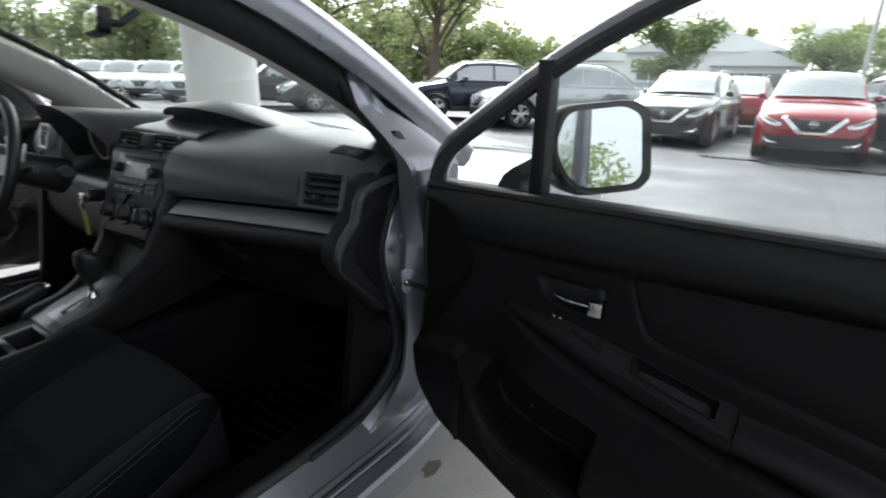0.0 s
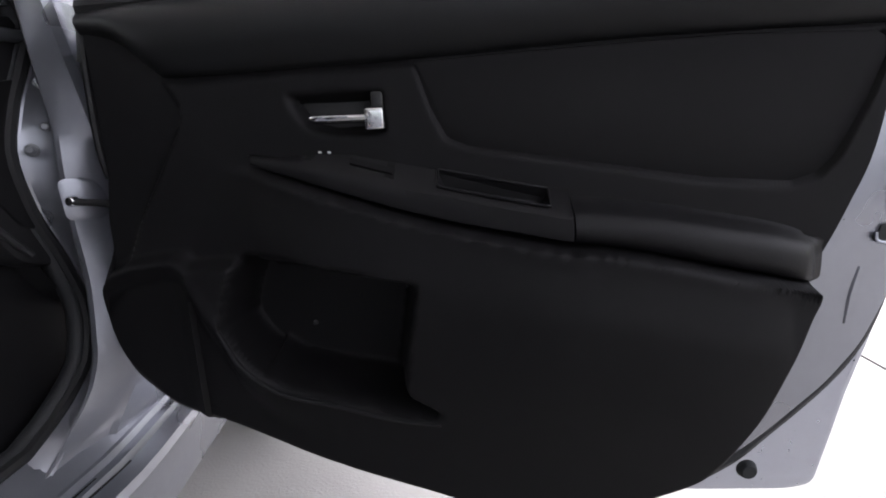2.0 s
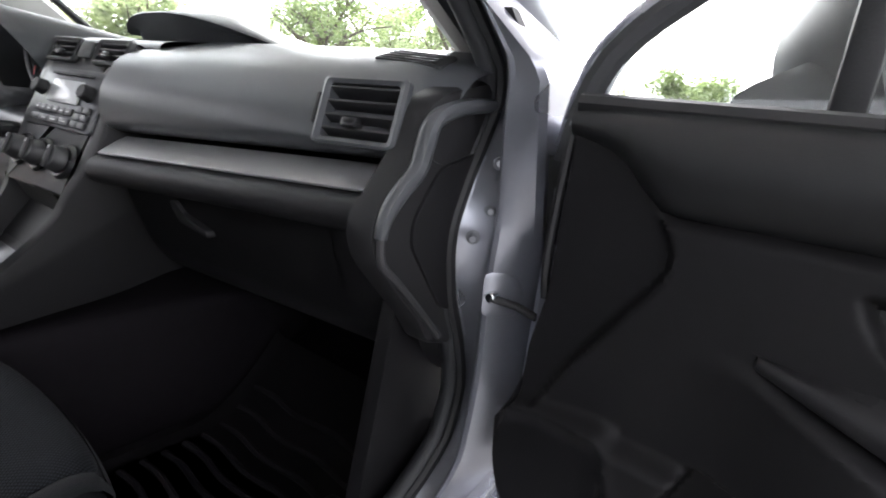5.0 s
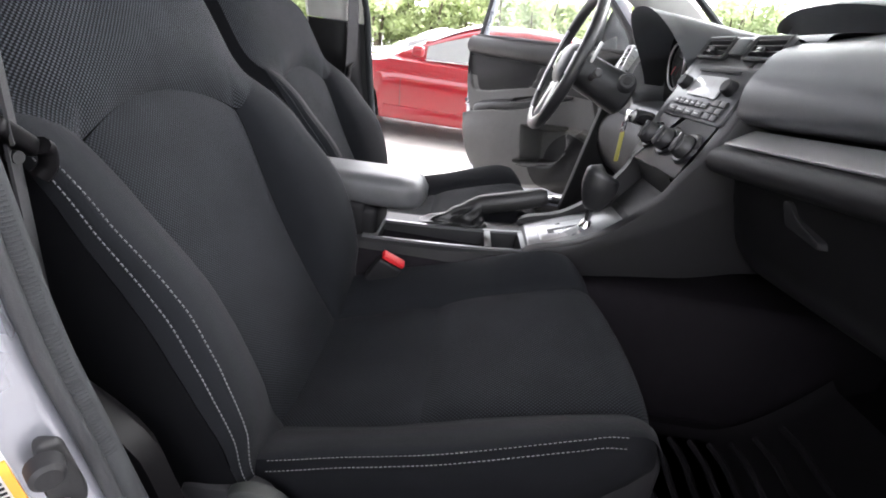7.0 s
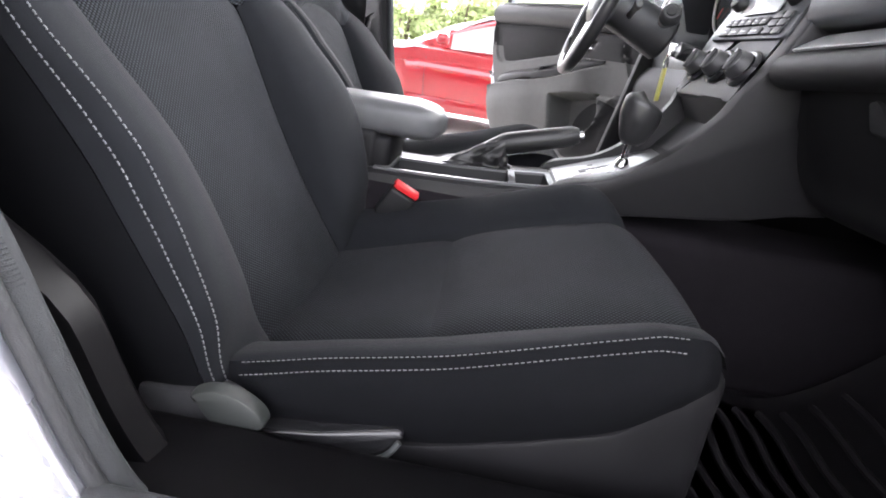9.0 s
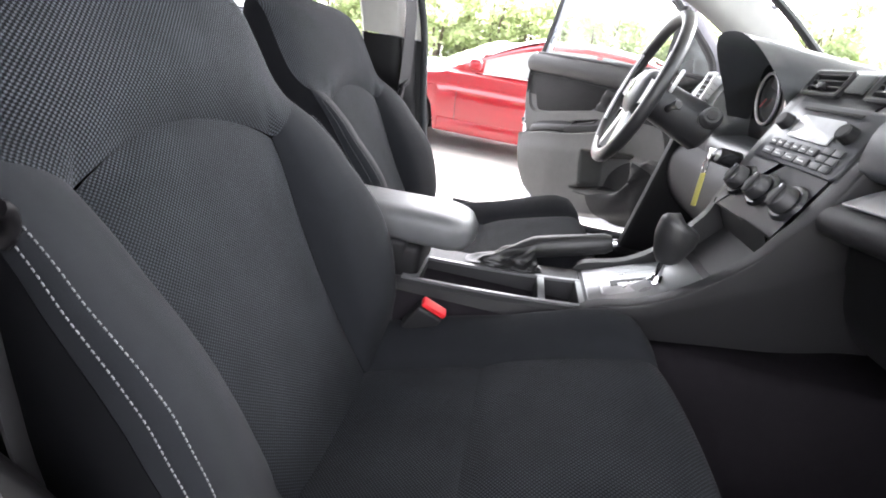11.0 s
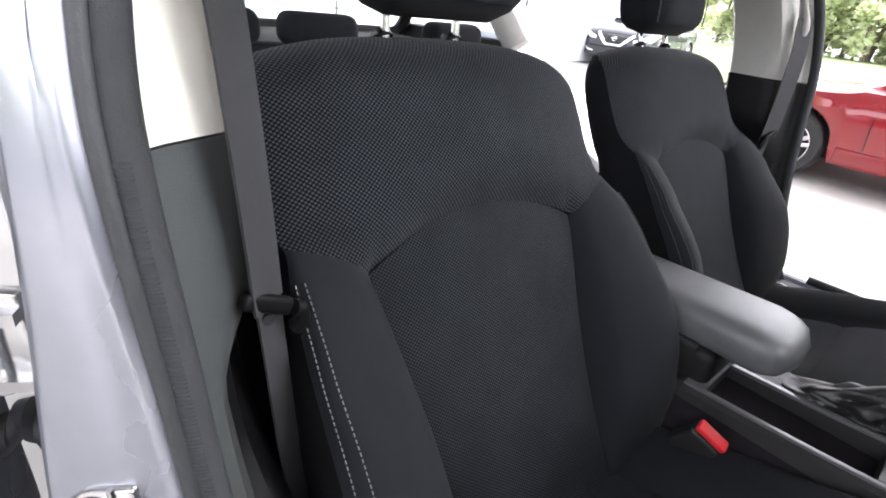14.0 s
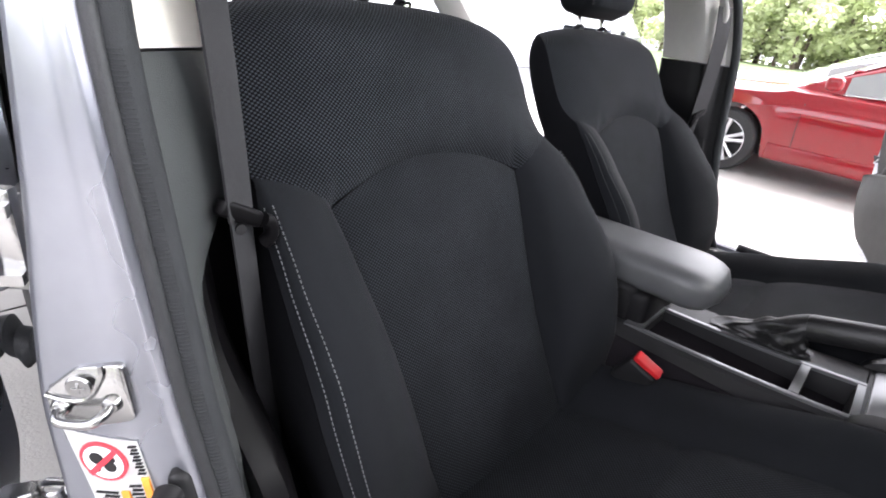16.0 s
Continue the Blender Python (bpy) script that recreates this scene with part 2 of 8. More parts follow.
def cyl(bm, p0, p1, r0, r1=None, n=24, bevel=0.0):
    p0, p1 = Vector(p0), Vector(p1)
    r1 = r0 if r1 is None else r1
    d = (p1 - p0).normalized()
    a = d.orthogonal().normalized()
    b = d.cross(a)
    prof = [(p0, r0), (p1, r1)]
    if bevel:
        prof = [(p0, r0 - bevel), (p0 + d * bevel, r0), (p1 - d * bevel, r1), (p1, r1 - bevel)]
    return ring_faces(bm, [[c + (a * math.cos(2 * math.pi * i / n) + b * math.sin(2 * math.pi * i / n)) * r for i in range(n)] for c, r in prof])


def tube(bm, pts, r, n=10, closed=False, flat=1.0, up=None):
    """A tube along points; r is a number or one per point; flat squashes it along its second axis."""
    pts = [Vector(p) for p in pts]
    rs = r if isinstance(r, (list, tuple)) else [r] * len(pts)
    rings = []
    side = None
    k = len(pts)
    for i, p in enumerate(pts):
        d = (pts[(i + 1) % k] - pts[i - 1]) if closed else (pts[min(i + 1, k - 1)] - pts[max(i - 1, 0)])
        d.normalize()
        if up is not None:
            side = d.cross(Vector(up)).normalized()
        elif side is None:
            side = d.orthogonal().normalized()
        else:
            side = (side - d * side.dot(d)).normalized()
        b = d.cross(side)
        rings.append([p + side * (rs[i] * math.cos(2 * math.pi * j / n)) + b * (flat * rs[i] * math.sin(2 * math.pi * j / n)) for j in range(n)])
    if closed:
        rows = [[bm.verts.new(p) for p in q] for q in rings]
        for a, c in zip(rows, rows[1:] + rows[:1]):
            for j in range(n):
                bm.faces.new((a[j], a[(j + 1) % n], c[(j + 1) % n], c[j]))
        return bm
    return ring_faces(bm, rings)


def smooth_path(pts, n=8, closed=False):
    """Catmull-Rom through the points."""
    pts = [Vector(p) for p in pts]
    k = len(pts)
    out = []
    for i in range(k if closed else k - 1):
        p0, p1, p2, p3 = (pts[(i + j) % k] if closed else pts[min(max(i + j, 0), k - 1)] for j in (-1, 0, 1, 2))
        for s in range(n):
            t = s / n
            out.append(0.5 * (2 * p1 + (p2 - p0) * t + (2 * p0 - 5 * p1 + 4 * p2 - p3) * t * t + (3 * p1 - p0 - 3 * p2 + p3) * t**3))
    if not closed:
        out.append(pts[-1])
    return out


def rounded(outline, r, n=4):
    """A 2D outline with its corners rounded."""
    out = []
    k = len(outline)
    for i in range(k):
        a, p, c = (Vector((*outline[(i + j) % k][:2], 0)) for j in (-1, 0, 1))
        ra = min(r, (a - p).length * 0.45, (c - p).length * 0.45)
        p0, p1 = p + (a - p).normalized() * ra, p + (c - p).normalized() * ra
        for s in range(n + 1):
            t = s / n
            q = p0 * (1 - t) ** 2 + p * 2 * t * (1 - t) + p1 * t * t
            out.append((q.x, q.y))
    return out


def slab(bm, outline, put, d0, d1, edge=0.0):
    """A plate from a 2D outline between depths d0 and d1; put(a, b, d) gives the place. edge: how far its d1 rim is drawn in."""
    def ring(d, inset):
        if not inset:
            return [Vector(put(a, b, d)) for a, b in outline]
        k = len(outline)
        res = []
        area = sum(outline[i - 1][0] * outline[i][1] - outline[i][0] * outline[i - 1][1] for i in range(k))
        sgn = 1 if area > 0 else -1
        for i in range(k):
            p, q, r = (Vector((*outline[(i + j) % k], 0)) for j in (-1, 0, 1))
            t = (r - p).normalized()
            nrm = Vector((-t.y, t.x, 0)) * sgn
            s = q + nrm * inset
            res.append(Vector(put(s.x, s.y, d)))
        return res
    rings = [ring(d0, 0)]
    if edge:
        step = edge if d1 > d0 else -edge
        rings += [ring(d1 - step, 0), ring(d1 - step * 0.3, edge * 0.3), ring(d1, edge)]
    else:
        rings.append(ring(d1, 0))
    return ring_faces(bm, rings)


def sheet(bm, fn, nu, nv, uv=None, wrap=False):
    """A grid of fn(u, v) for u, v in 0..1; uv(u, v) in metres."""
    rows = [[bm.verts.new(fn(i / nu, j / nv)) for i in range(nu + 1)] for j in range(nv + 1)]
    lay = bm.loops.layers.uv.verify() if uv else None
    for j in range(nv):
        for i in range(nu):
            f = bm.faces.new((rows[j][i], rows[j][i + 1], rows[j + 1][i + 1], rows[j + 1][i]))
            if uv:
                for lp, (a, b) in zip(f.loops, ((i, j), (i + 1, j), (i + 1, j + 1), (i, j + 1))):
                    lp[lay].uv = uv(a / nu, b / nv)
    return rows


def lerp(a, b, t):
    return a + (b - a) * t


def curve(xs, ys, x):
    """Monotone cubic interpolation through the points."""
    n = len(xs)
    if x <= xs[0]:
        return ys[0]
    if x >= xs[-1]:
        return ys[-1]
    k = next(i for i in range(n - 1) if x <= xs[i + 1])

    def slope(i):
        return (ys[i + 1] - ys[i]) / (xs[i + 1] - xs[i])

    def tangent(i):
        if i == 0:
            return slope(0)
        if i == n - 1:
            return slope(n - 2)
        a, b = slope(i - 1), slope(i)
        if a * b <= 0:
            return 0.0
        ha, hb = xs[i] - xs[i - 1], xs[i + 1] - xs[i]
        return 3 * (ha + hb) / ((2 * hb + ha) / a + (hb + 2 * ha) / b)
    h = xs[k + 1] - xs[k]
    t = (x - xs[k]) / h
    return (2 * t**3 - 3 * t * t + 1) * ys[k] + (t**3 - 2 * t * t + t) * h * tangent(k) + (3 * t * t - 2 * t**3) * ys[k + 1] + (t**3 - t * t) * h * tangent(k + 1)


def smooth01(a, b, x):
    t = min(max((x - a) / (b - a), 0.0), 1.0)
    return t * t * (3 - 2 * t)


# ---- the car: body shell ----
def both(fn):
    """Runs fn once as it is and once mirrored across the car's middle."""
    for s in (1, -1):
        PLACE.append(Matrix.Diagonal((s, 1, 1, 1)))
        fn(s)
        PLACE.pop()


car = thing("crossover_car", "silver compact crossover, doors open, parked under a canopy", "car")


ROCKER = [(0.78, 0.30), (0.826, 0.42), (0.838, 0.490), (0.852, 0.494), (0.860, 0.486), (0.880, 0.468), (0.902, 0.455), (0.909, 0.455), (0.914, 0.446), (0.921, 0.444), (0.925, 0.449), (0.931, 0.448),
          (0.935, 0.437), (0.956, 0.431), (0.959, 0.437), (0.966, 0.435), (0.970, 0.422), (0.962, 0.405), (0.958, 0.36), (0.94, 0.30), (0.84, 0.27)]


def body_sill(s):
    bm = B()
    ys = [-1.02, -0.8, -0.5, -0.26, -0.1, 0.0, 0.08, 0.14, 0.20, 0.32, 0.46]
    ring_faces(bm, [[V(x - max(0, y - 0.1) * 0.12, y, z + max(0, y - 0.02) * 0.04) for x, z in ROCKER] for y in ys])
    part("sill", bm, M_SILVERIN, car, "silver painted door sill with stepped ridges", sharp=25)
    bm = B()
    tube(bm, [(0.846, y, 0.500) for y in (-0.72, -0.5, -0.3, -0.12)], 0.013, 10)
    part("sill_seal", bm, M_RUBBER, car, "black rubber sill seal")
    # black lines laid in the creases draw the shade between the ridges
    for gx, gz in ((0.9175, 0.4445), (0.9335, 0.4395), (0.9575, 0.4325)):
        bm = B()
        tube(bm, [(gx, y, gz) for y in (-0.86, -0.5, -0.2, 0.02, 0.10)], 0.0022, 6)
        part("sill_shade_line", bm, M_DEEP, car, "black line for the shade in a sill crease")
    bm = B()
    box(bm, (0.725, -0.80, 0.26), (0.832, 0.05, 0.484), 0.014, 3)
    part("sill_trim", bm, M_COVER, car, "black plastic inner sill trim")


both(body_sill)


def pillar_edge(z):
    """Where the hinge pillar's inboard edge, which carries the seal, lies along the car."""
    return curve([0.44, 0.47, 0.50, 0.53, 0.59, 0.66, 0.74, 0.83, 0.90, 0.97, 1.03, 1.08, 1.165, 1.22], [-0.12, -0.05, 0.03, 0.095, 0.165, 0.180, 0.158, 0.118, 0.105, 0.125, 0.155, 0.174, 0.140, 0.105], z) - 0.4 * max(0.0, z - 1.22)


def pillar_ridge(z):
    return curve([0.44, 0.50, 0.56, 0.63, 0.72, 0.80, 0.88, 0.93, 0.99, 1.04, 1.16, 1.22], [-0.03, 0.05, 0.10, 0.115, 0.124, 0.118, 0.116, 0.119, 0.113, 0.106, 0.096, 0.085], z)


def pillar_outer(z):
    return curve([0.44, 0.50, 0.537, 0.60, 0.66, 0.74, 0.80, 0.89, 0.96, 1.04, 1.09, 1.16, 1.22], [0.10, 0.15, 0.160, 0.149, 0.147, 0.155, 0.166, 0.153, 0.134, 0.110, 0.096, 0.078, 0.065], z)


def hinge_pillar(s):
    zs = [0.44 + 0.86 * i / 72 for i in range(73)]
    bm = B()
    rings = []
    for z in zs:
        r, g, e = pillar_edge(z), pillar_ridge(z), pillar_outer(z)
        w = 0.055 * smooth01(0.62, 0.47, z)
        m = max(r, g) + 0.012
        k = min(1.0, max(0.0, (z - 1.10) / 0.12))
        w += 0.075 * k
        back = lerp(0.26, max(r, g, e) + 0.035, k)
        rings.append([p - V(0.45 * max(0.0, z - 1.12), 0, 0) for p in (V(0.835, r - 0.014, z), V(0.846, r - 0.004, z), V(0.853, r + 0.006, z), V(0.866, lerp(r, m, 0.7), z), V(0.880, max(m - 0.006, g + 0.012), z), V(0.889 - w * 0.3, g + 0.013, z), V(0.893 - w * 0.36, g + 0.004, z),
                      V(0.898 - w * 0.42, g, z), V(0.905 - w * 0.5, g + 0.001, z), V(0.922 - w * 0.8, lerp(g, e, 0.5), z), V(0.938 - w, e, z), V(0.944 - w, e + 0.012, z), V(0.944 - w, back, z), V(0.84, back, z))])
    ring_faces(bm, rings)
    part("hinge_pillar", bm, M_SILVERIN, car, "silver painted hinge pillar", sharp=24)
    for n, (x, y, z, r) in enumerate(((0.882, 0.134, 1.001, 0.006), (0.878, 0.135, 0.941, 0.006), (0.876, 0.105, 0.909, 0.006))):
        bm = B()
        d = V(0.5, -0.85, 0).normalized()
        p = V(x, y, z)
        cyl(bm, p, p + d * 0.004, r * 1.5, n=20, bevel=0.001)
        cyl(bm, p + d * 0.004, p + d * 0.009, r * 1.15, r * 1.1, n=16, bevel=0.0008)
        cyl(bm, p + d * 0.009, p + d * 0.016, r, r * 0.92, n=6, bevel=0.001)
        cyl(bm, p + d * 0.016, p + d * 0.0175, r * 0.45, n=12)
        part("hinge_bolt", bm, M_BOLT, car, "dull steel hexagon hinge bolt")
    def on_face(a, b, d):
        return V(a, lerp(pillar_ridge(b), pillar_outer(b), (a - 0.90) / 0.04) + 0.001 - d, b)

    bm = B()
    slab(bm, rounded([(0.898, 0.806), (0.929, 0.806), (0.934, 0.838), (0.926, 0.868), (0.896, 0.870)], 0.012), on_face, -0.01, 0.007, 0.005)
    boss = part("check_bracket", bm, M_SILVERIN, car, "raised painted door check mount")
    bm = B()
    cyl(bm, on_face(0.908, 0.836, 0.004), on_face(0.908, 0.836, 0.016), 0.0085, 0.0075, n=18, bevel=0.002)
    part("check_pin", bm, M_CHROME, boss, "bright door check pin")
    bm = B()
    tube(bm, [on_face(0.908, 0.836, 0.013), V(0.940, 0.128, 0.831), V(0.968, 0.126, 0.826)], 0.0055, 10, flat=0.8)
    part("check_strap", bm, M_DEEP, boss, "black door check strap")
    seal = []
    for i in range(40):
        z = 0.50 + 0.80 * i / 39
        seal.append(V(0.833 - 0.45 * max(0.0, z - 1.12), pillar_edge(z) - 0.010, z))
    seal = [V(0.846, -0.15, 0.500), V(0.842, -0.05, 0.501)] + seal
    bm = B()
    tube(bm, seal, 0.0145, 10)
    part("door_seal", bm, M_RUBBER, car, "black rubber door seal")
    bm = B()
    tube(bm, [p + V(0.014, 0.004, 0) for p in seal], 0.009, 8)
    part("door_seal_lip", bm, M_DEEP, car)
    # added black strip in place of the deep shade between pillar and fender
    bm = B()
    ring_faces(bm, [[V(x - 0.45 * max(0.0, z - 1.12), pillar_outer(z) + y, z) for x, y in ((0.946, 0.016), (0.972, 0.030), (0.972, 0.048), (0.946, 0.048))] for z in [0.52 + 0.50 * i / 20 for i in range(21)]])
    part("gap_shade_strip", bm, M_DEEP, car, "black strip standing in for the shaded gap behind the hinge pillar")
    # front kick panel inside the footwell
    bm = B()
    back = [(-0.02, 0.40), (0.06, 1.0)] if s > 0 else [(-0.15, 0.40), (-0.05, 1.0)]
    slab(bm, rounded([back[0], (0.5, 0.40), (0.5, 1.0), back[1]], 0.03), lambda a, b, d: (0.80 - d, 0.03 + a, b), 0.0, 0.03, 0.01)
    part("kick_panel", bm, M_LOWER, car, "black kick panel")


M_BOLT = material("dull_painted_steel", (0.22, 0.225, 0.24), 0.42, metal=0.8, var=0.1, scale=80, bump=0.1)
both(hinge_pillar)

A_LINE = [V(0.835, 0.40, 1.08), V(0.80, 0.25, 1.19), V(0.765, 0.08, 1.30), V(0.725, -0.12, 1.40), V(0.685, -0.32, 1.465), V(0.655, -0.6, 1.505), V(0.64, -1.0, 1.52), V(0.64, -1.6, 1.50), V(0.66, -2.2, 1.42)]


def sweep(bm, line, offs):
    """A band swept along a line; offs are (across, up) pairs in its cross-section."""
    pts = smooth_path(line, 6)
    rings = []
    for i, p in enumerate(pts):
        d = (pts[min(i + 1, len(pts) - 1)] - pts[max(i - 1, 0)]).normalized()
        side = d.cross(V(0, 0, 1)).normalized()
        if side.x < 0:
            side = -side
        upv = side.cross(d).normalized()
        if upv.z < 0:
            upv = -upv
        rings.append([p + side * a + upv * b for a, b in offs])
    return ring_faces(bm, rings)


def a_pillar(s):
    drop = 0.0 if s > 0 else 0.075
    line = [p - V(0, 0, drop * (1 if p.y > -0.4 else 0.5)) for p in A_LINE]
    bm = B()
    sweep(bm, line, [(-0.01, 0.062), (0.03, 0.058), (0.052, 0.034), (0.058, 0.004), (0.050, -0.016), (0.024, -0.014), (0.0, -0.004), (-0.012, 0.02)])
    part("roof_pillar", bm, M_SILVERIN, car, "silver painted windshield pillar and roof rail", sharp=60)
    bm = B()
    sweep(bm, line, [(-0.080, 0.035), (-0.03, 0.062), (-0.012, -0.01), (-0.022, -0.058), (-0.036, -0.074), (-0.058, -0.066), (-0.078, -0.03)])
    part("pillar_trim", bm, M_GREYPILLAR, car, "light grey plastic pillar trim", sharp=60)
    bm = B()
    sweep(bm, line, [(0.010, -0.004), (0.014, -0.020), (0.004, -0.038), (-0.014, -0.060), (-0.026, -0.064), (-0.030, -0.050), (-0.016, -0.010)])
    part("pillar_seal", bm, M_RUBBER, car, "black rubber pillar seal", sharp=70)
    bm = B()
    tube(bm, smooth_path([p + V(-0.055, 0.03, 0.07) for p in line[:6]], 6), 0.012, 8)
    part("windshield_edge", bm, M_DEEP, car, "black windshield border")


M_GREYPILLAR = material("light_grey_pillar_trim", (0.38, 0.37, 0.35), 0.6, var=0.05, bump=0.3, bscale=900, depth=0.0006)
both(a_pillar)


def fender(s):
    bm = B()
    def f(u, v):
        y = lerp(0.16, 1.75, u)
        a = v * math.pi / 2
        w = lerp(0.95, 0.80, u * u)
        return V(w - 0.34 * (1 - math.cos(a)) * 1.0, y, lerp(0.99, 0.80, u * u) + lerp(0.105, 0.10, u) * math.sin(a) - 0.0)
    sheet(bm, f, 24, 10)
    def g(u, v):
        y = lerp(0.16, 1.75, u)
        return V(lerp(0.95, 0.80, u * u), y, lerp(0.62, lerp(0.99, 0.80, u * u), v))
    sheet(bm, g, 24, 4)
    part("front_fender", bm, M_SILVER, car, "silver front fender")
    bm = B()
    slab(bm, rounded([(0.0, 0.0), (0.028, 0.0), (0.012, 0.13), (-0.006, 0.13)], 0.005), lambda a, b, d: (0.93 - b * 0.35 - d, 0.16 + a - b * 0.4, 1.07 + b * 0.8), 0, 0.02, 0.004)
    part("pillar_garnish", bm, M_DEEP, car, "black corner garnish ahead of the door")


both(fender)
bm = B()
sheet(bm, lambda u, v: V(lerp(-0.66, 0.66, u), lerp(0.50, 1.75, v), lerp(1.085, 0.90, v * v) + 0.05 * (1 - (2 * u - 1) ** 2)), 24, 16)
part("hood", bm, M_SILVER, car, "silver hood")
bm = B()
sheet(bm, lambda u, v: V(lerp(-0.80, 0.80, u), lerp(0.36, 0.52, v), 1.105 + 0.02 * (1 - (2 * u - 1) ** 2) - 0.03 * v), 24, 4)
part("cowl", bm, M_DEEP, car, "black cowl panel below the windshield")
bm = B()
sheet(bm, lambda u, v: V(lerp(-1, 1, u) * lerp(0.80, 0.60, v), lerp(0.44, -0.36, v) + 0.09 * (1 - (2 * u - 1) ** 2), lerp(1.11, 1.515, v) + 0.02 * math.sin(math.pi * v)), 20, 12)
glass = part("windshield", bm, M_WINDSHIELD, car, "clear windshield")
glass.visible_shadow = False
bm = B()
sheet(bm, lambda u, v: V(lerp(-1, 1, u) * 0.64, lerp(-0.34, -2.3, v), 1.535 + 0.035 * (1 - (2 * u - 1) ** 2) - 0.06 * v * v), 16, 16)
bmesh.ops.solidify(bm, geom=bm.faces[:], thickness=0.03)
part("roof", bm, M_SILVER, car, "silver roof panel")
bm = B()
sheet(bm, lambda u, v: V(lerp(-1, 1, u) * 0.64, lerp(-0.30, -2.3, v), 1.495 + 0.03 * (1 - (2 * u - 1) ** 2) - 0.06 * v * v), 16, 16)
bmesh.ops.solidify(bm, geom=bm.faces[:], thickness=0.01)
part("headliner", bm, M_GREYPILLAR, car, "light grey headliner")


# center pillars between the doors
def flange(z):
    """The inboard edge of the painted pillar, which carries the door seal."""
    zs = [0.42, 0.50, 0.61, 0.67, 0.76, 0.88, 1.05, 1.18, 1.32, 1.50]
    return V(curve(zs, [0.838, 0.845, 0.850, 0.853, 0.860, 0.866, 0.874, 0.859, 0.827, 0.772], z), curve(zs, [-0.66, -0.718, -0.755, -0.772, -0.795, -0.815, -0.84, -0.872, -0.925, -0.99], z), z)


def smooth_step(a, b, x):
    t = min(max((x - a) / (b - a), 0.0), 1.0)
    return t * t * (3 - 2 * t)


def pillar_wide(z):
    return curve([0.60, 0.75, 0.85, 0.95, 1.05, 1.15, 1.30], [0.128, 0.110, 0.090, 0.068, 0.050, 0.038, 0.036], z)


def pillar_face(a, z, d):
    """A place on the painted face: a metres outboard of its inboard edge, d metres proud of it."""
    swell = 0.007 * math.sin(math.pi * min(max(a / pillar_wide(z), 0.0), 1.0))
    return flange(z) + V(0.745, -0.667, 0) * a + V(0.667, 0.745, 0) * (d + swell)


def b_pillar(s):
    zs = [0.40 + 1.10 * i / 99 for i in range(100)]
    bm = B()
    rings = []
    for z in zs:
        f = flange(z)
        ao = pillar_wide(z)
        rings.append([f + V(-0.006, -0.05, 0), f + V(-0.006, 0, 0), pillar_face(0.003, z, 0.004), pillar_face(0.009, z, 0.003), pillar_face(0.015, z, -0.001), pillar_face(ao * 0.35, z, 0.0), pillar_face(ao * 0.5, z, 0.0), pillar_face(ao * 0.65, z, 0.0), pillar_face(ao * 0.8, z, 0.0), pillar_face(ao - 0.010, z, 0.0), pillar_face(ao - 0.003, z, -0.003), pillar_face(ao, z, -0.010),
                      pillar_face(ao, z, -0.06), f + V(0.0, -0.17, 0)])
    ring_faces(bm, rings)
    part("center_pillar", bm, M_SILVERIN, car, "silver painted center pillar", sharp=60)
    line = [flange(z) for z in zs if z > 0.43]
    bm = B()
    tube(bm, [p + V(-0.006, 0.004, 0) for p in line], 0.0062, 10)
    part("pillar_seal_lip", bm, M_RUBBER, car, "black door seal lip")
    bm = B()
    tube(bm, [p + V(-0.020, 0.0, 0) for p in line], 0.0125, 16, flat=1.0)
    part("pillar_seal", bm, M_RUBBERGREY, car, "dark grey velour covered door seal")
    bm = B()
    for i in range(112):
        z = 0.66 + i * 0.0034
        p = flange(z) + V(-0.020, 0.0, 0)
        tube(bm, [p + V(0.0103, 0.0076, 0), p + V(0.0066, 0.0110, 0), p + V(0.0010, 0.0128, 0)], 0.0009, 4)
    part("seal_ribs", bm, M_RUBBERGREY, car, "fine ribs of the velour seal")

    def trim(z0, z1, off, mat, lab, steps=12):
        b2 = B()
        rings = []
        for i in range(steps + 1):
            z = lerp(z0, z1, i / steps)
            f = flange(z)
            kk = 1.0 if z0 > 1.0 else 0.55 + 0.45 * smooth_step(0.80, 0.945, z)
            rings.append([f + V(x * kk if x < -0.06 else x, y + off, 0) for x, y in ((-0.024, -0.004), (-0.030, -0.026), (-0.050, -0.038), (-0.097, -0.056), (-0.112, -0.068), (-0.12, -0.10), (-0.115, -0.19), (-0.07, -0.21), (-0.03, -0.19))])
        ring_faces(b2, rings)
        part("pillar_trim", b2, mat, car, lab)
    trim(1.033, 1.50, 0.003, M_CREAM if s > 0 else M_GREYPILLAR, "ivory upper pillar trim" if s > 0 else "light grey upper pillar trim")
    trim(0.40, 1.030, 0.0, M_GREYTRIM if s > 0 else M_LOWER, "grey textured lower pillar trim" if s > 0 else "black lower pillar trim", 30)
    # black lower cover that bulges towards the sill
    bm = B()
    rings = []
    for i in range(29):
        z = lerp(0.40, 0.935, i / 28)
        f = flange(z)
        g = 0.010 * smooth_step(0.70, 0.62, z) - 0.078 * smooth_step(0.60, 0.74, z)
        rings.append([f + V(-0.048, -0.030 + min(g, 0.0), 0), f + V(-0.052, -0.016 + g, 0), f + V(-0.075, -0.012 + g, 0), f + V(-0.088, -0.025 + g, 0), f + V(-0.100, -0.060 + g, 0), f + V(-0.104, -0.19, 0), f + V(-0.165, -0.20, 0), f + V(-0.165, -0.24, 0), f + V(-0.05, -0.24, 0)])
    ring_faces(bm, rings)
    part("lower_pillar_cover", bm, M_COVER, car, "black plastic lower pillar cover")
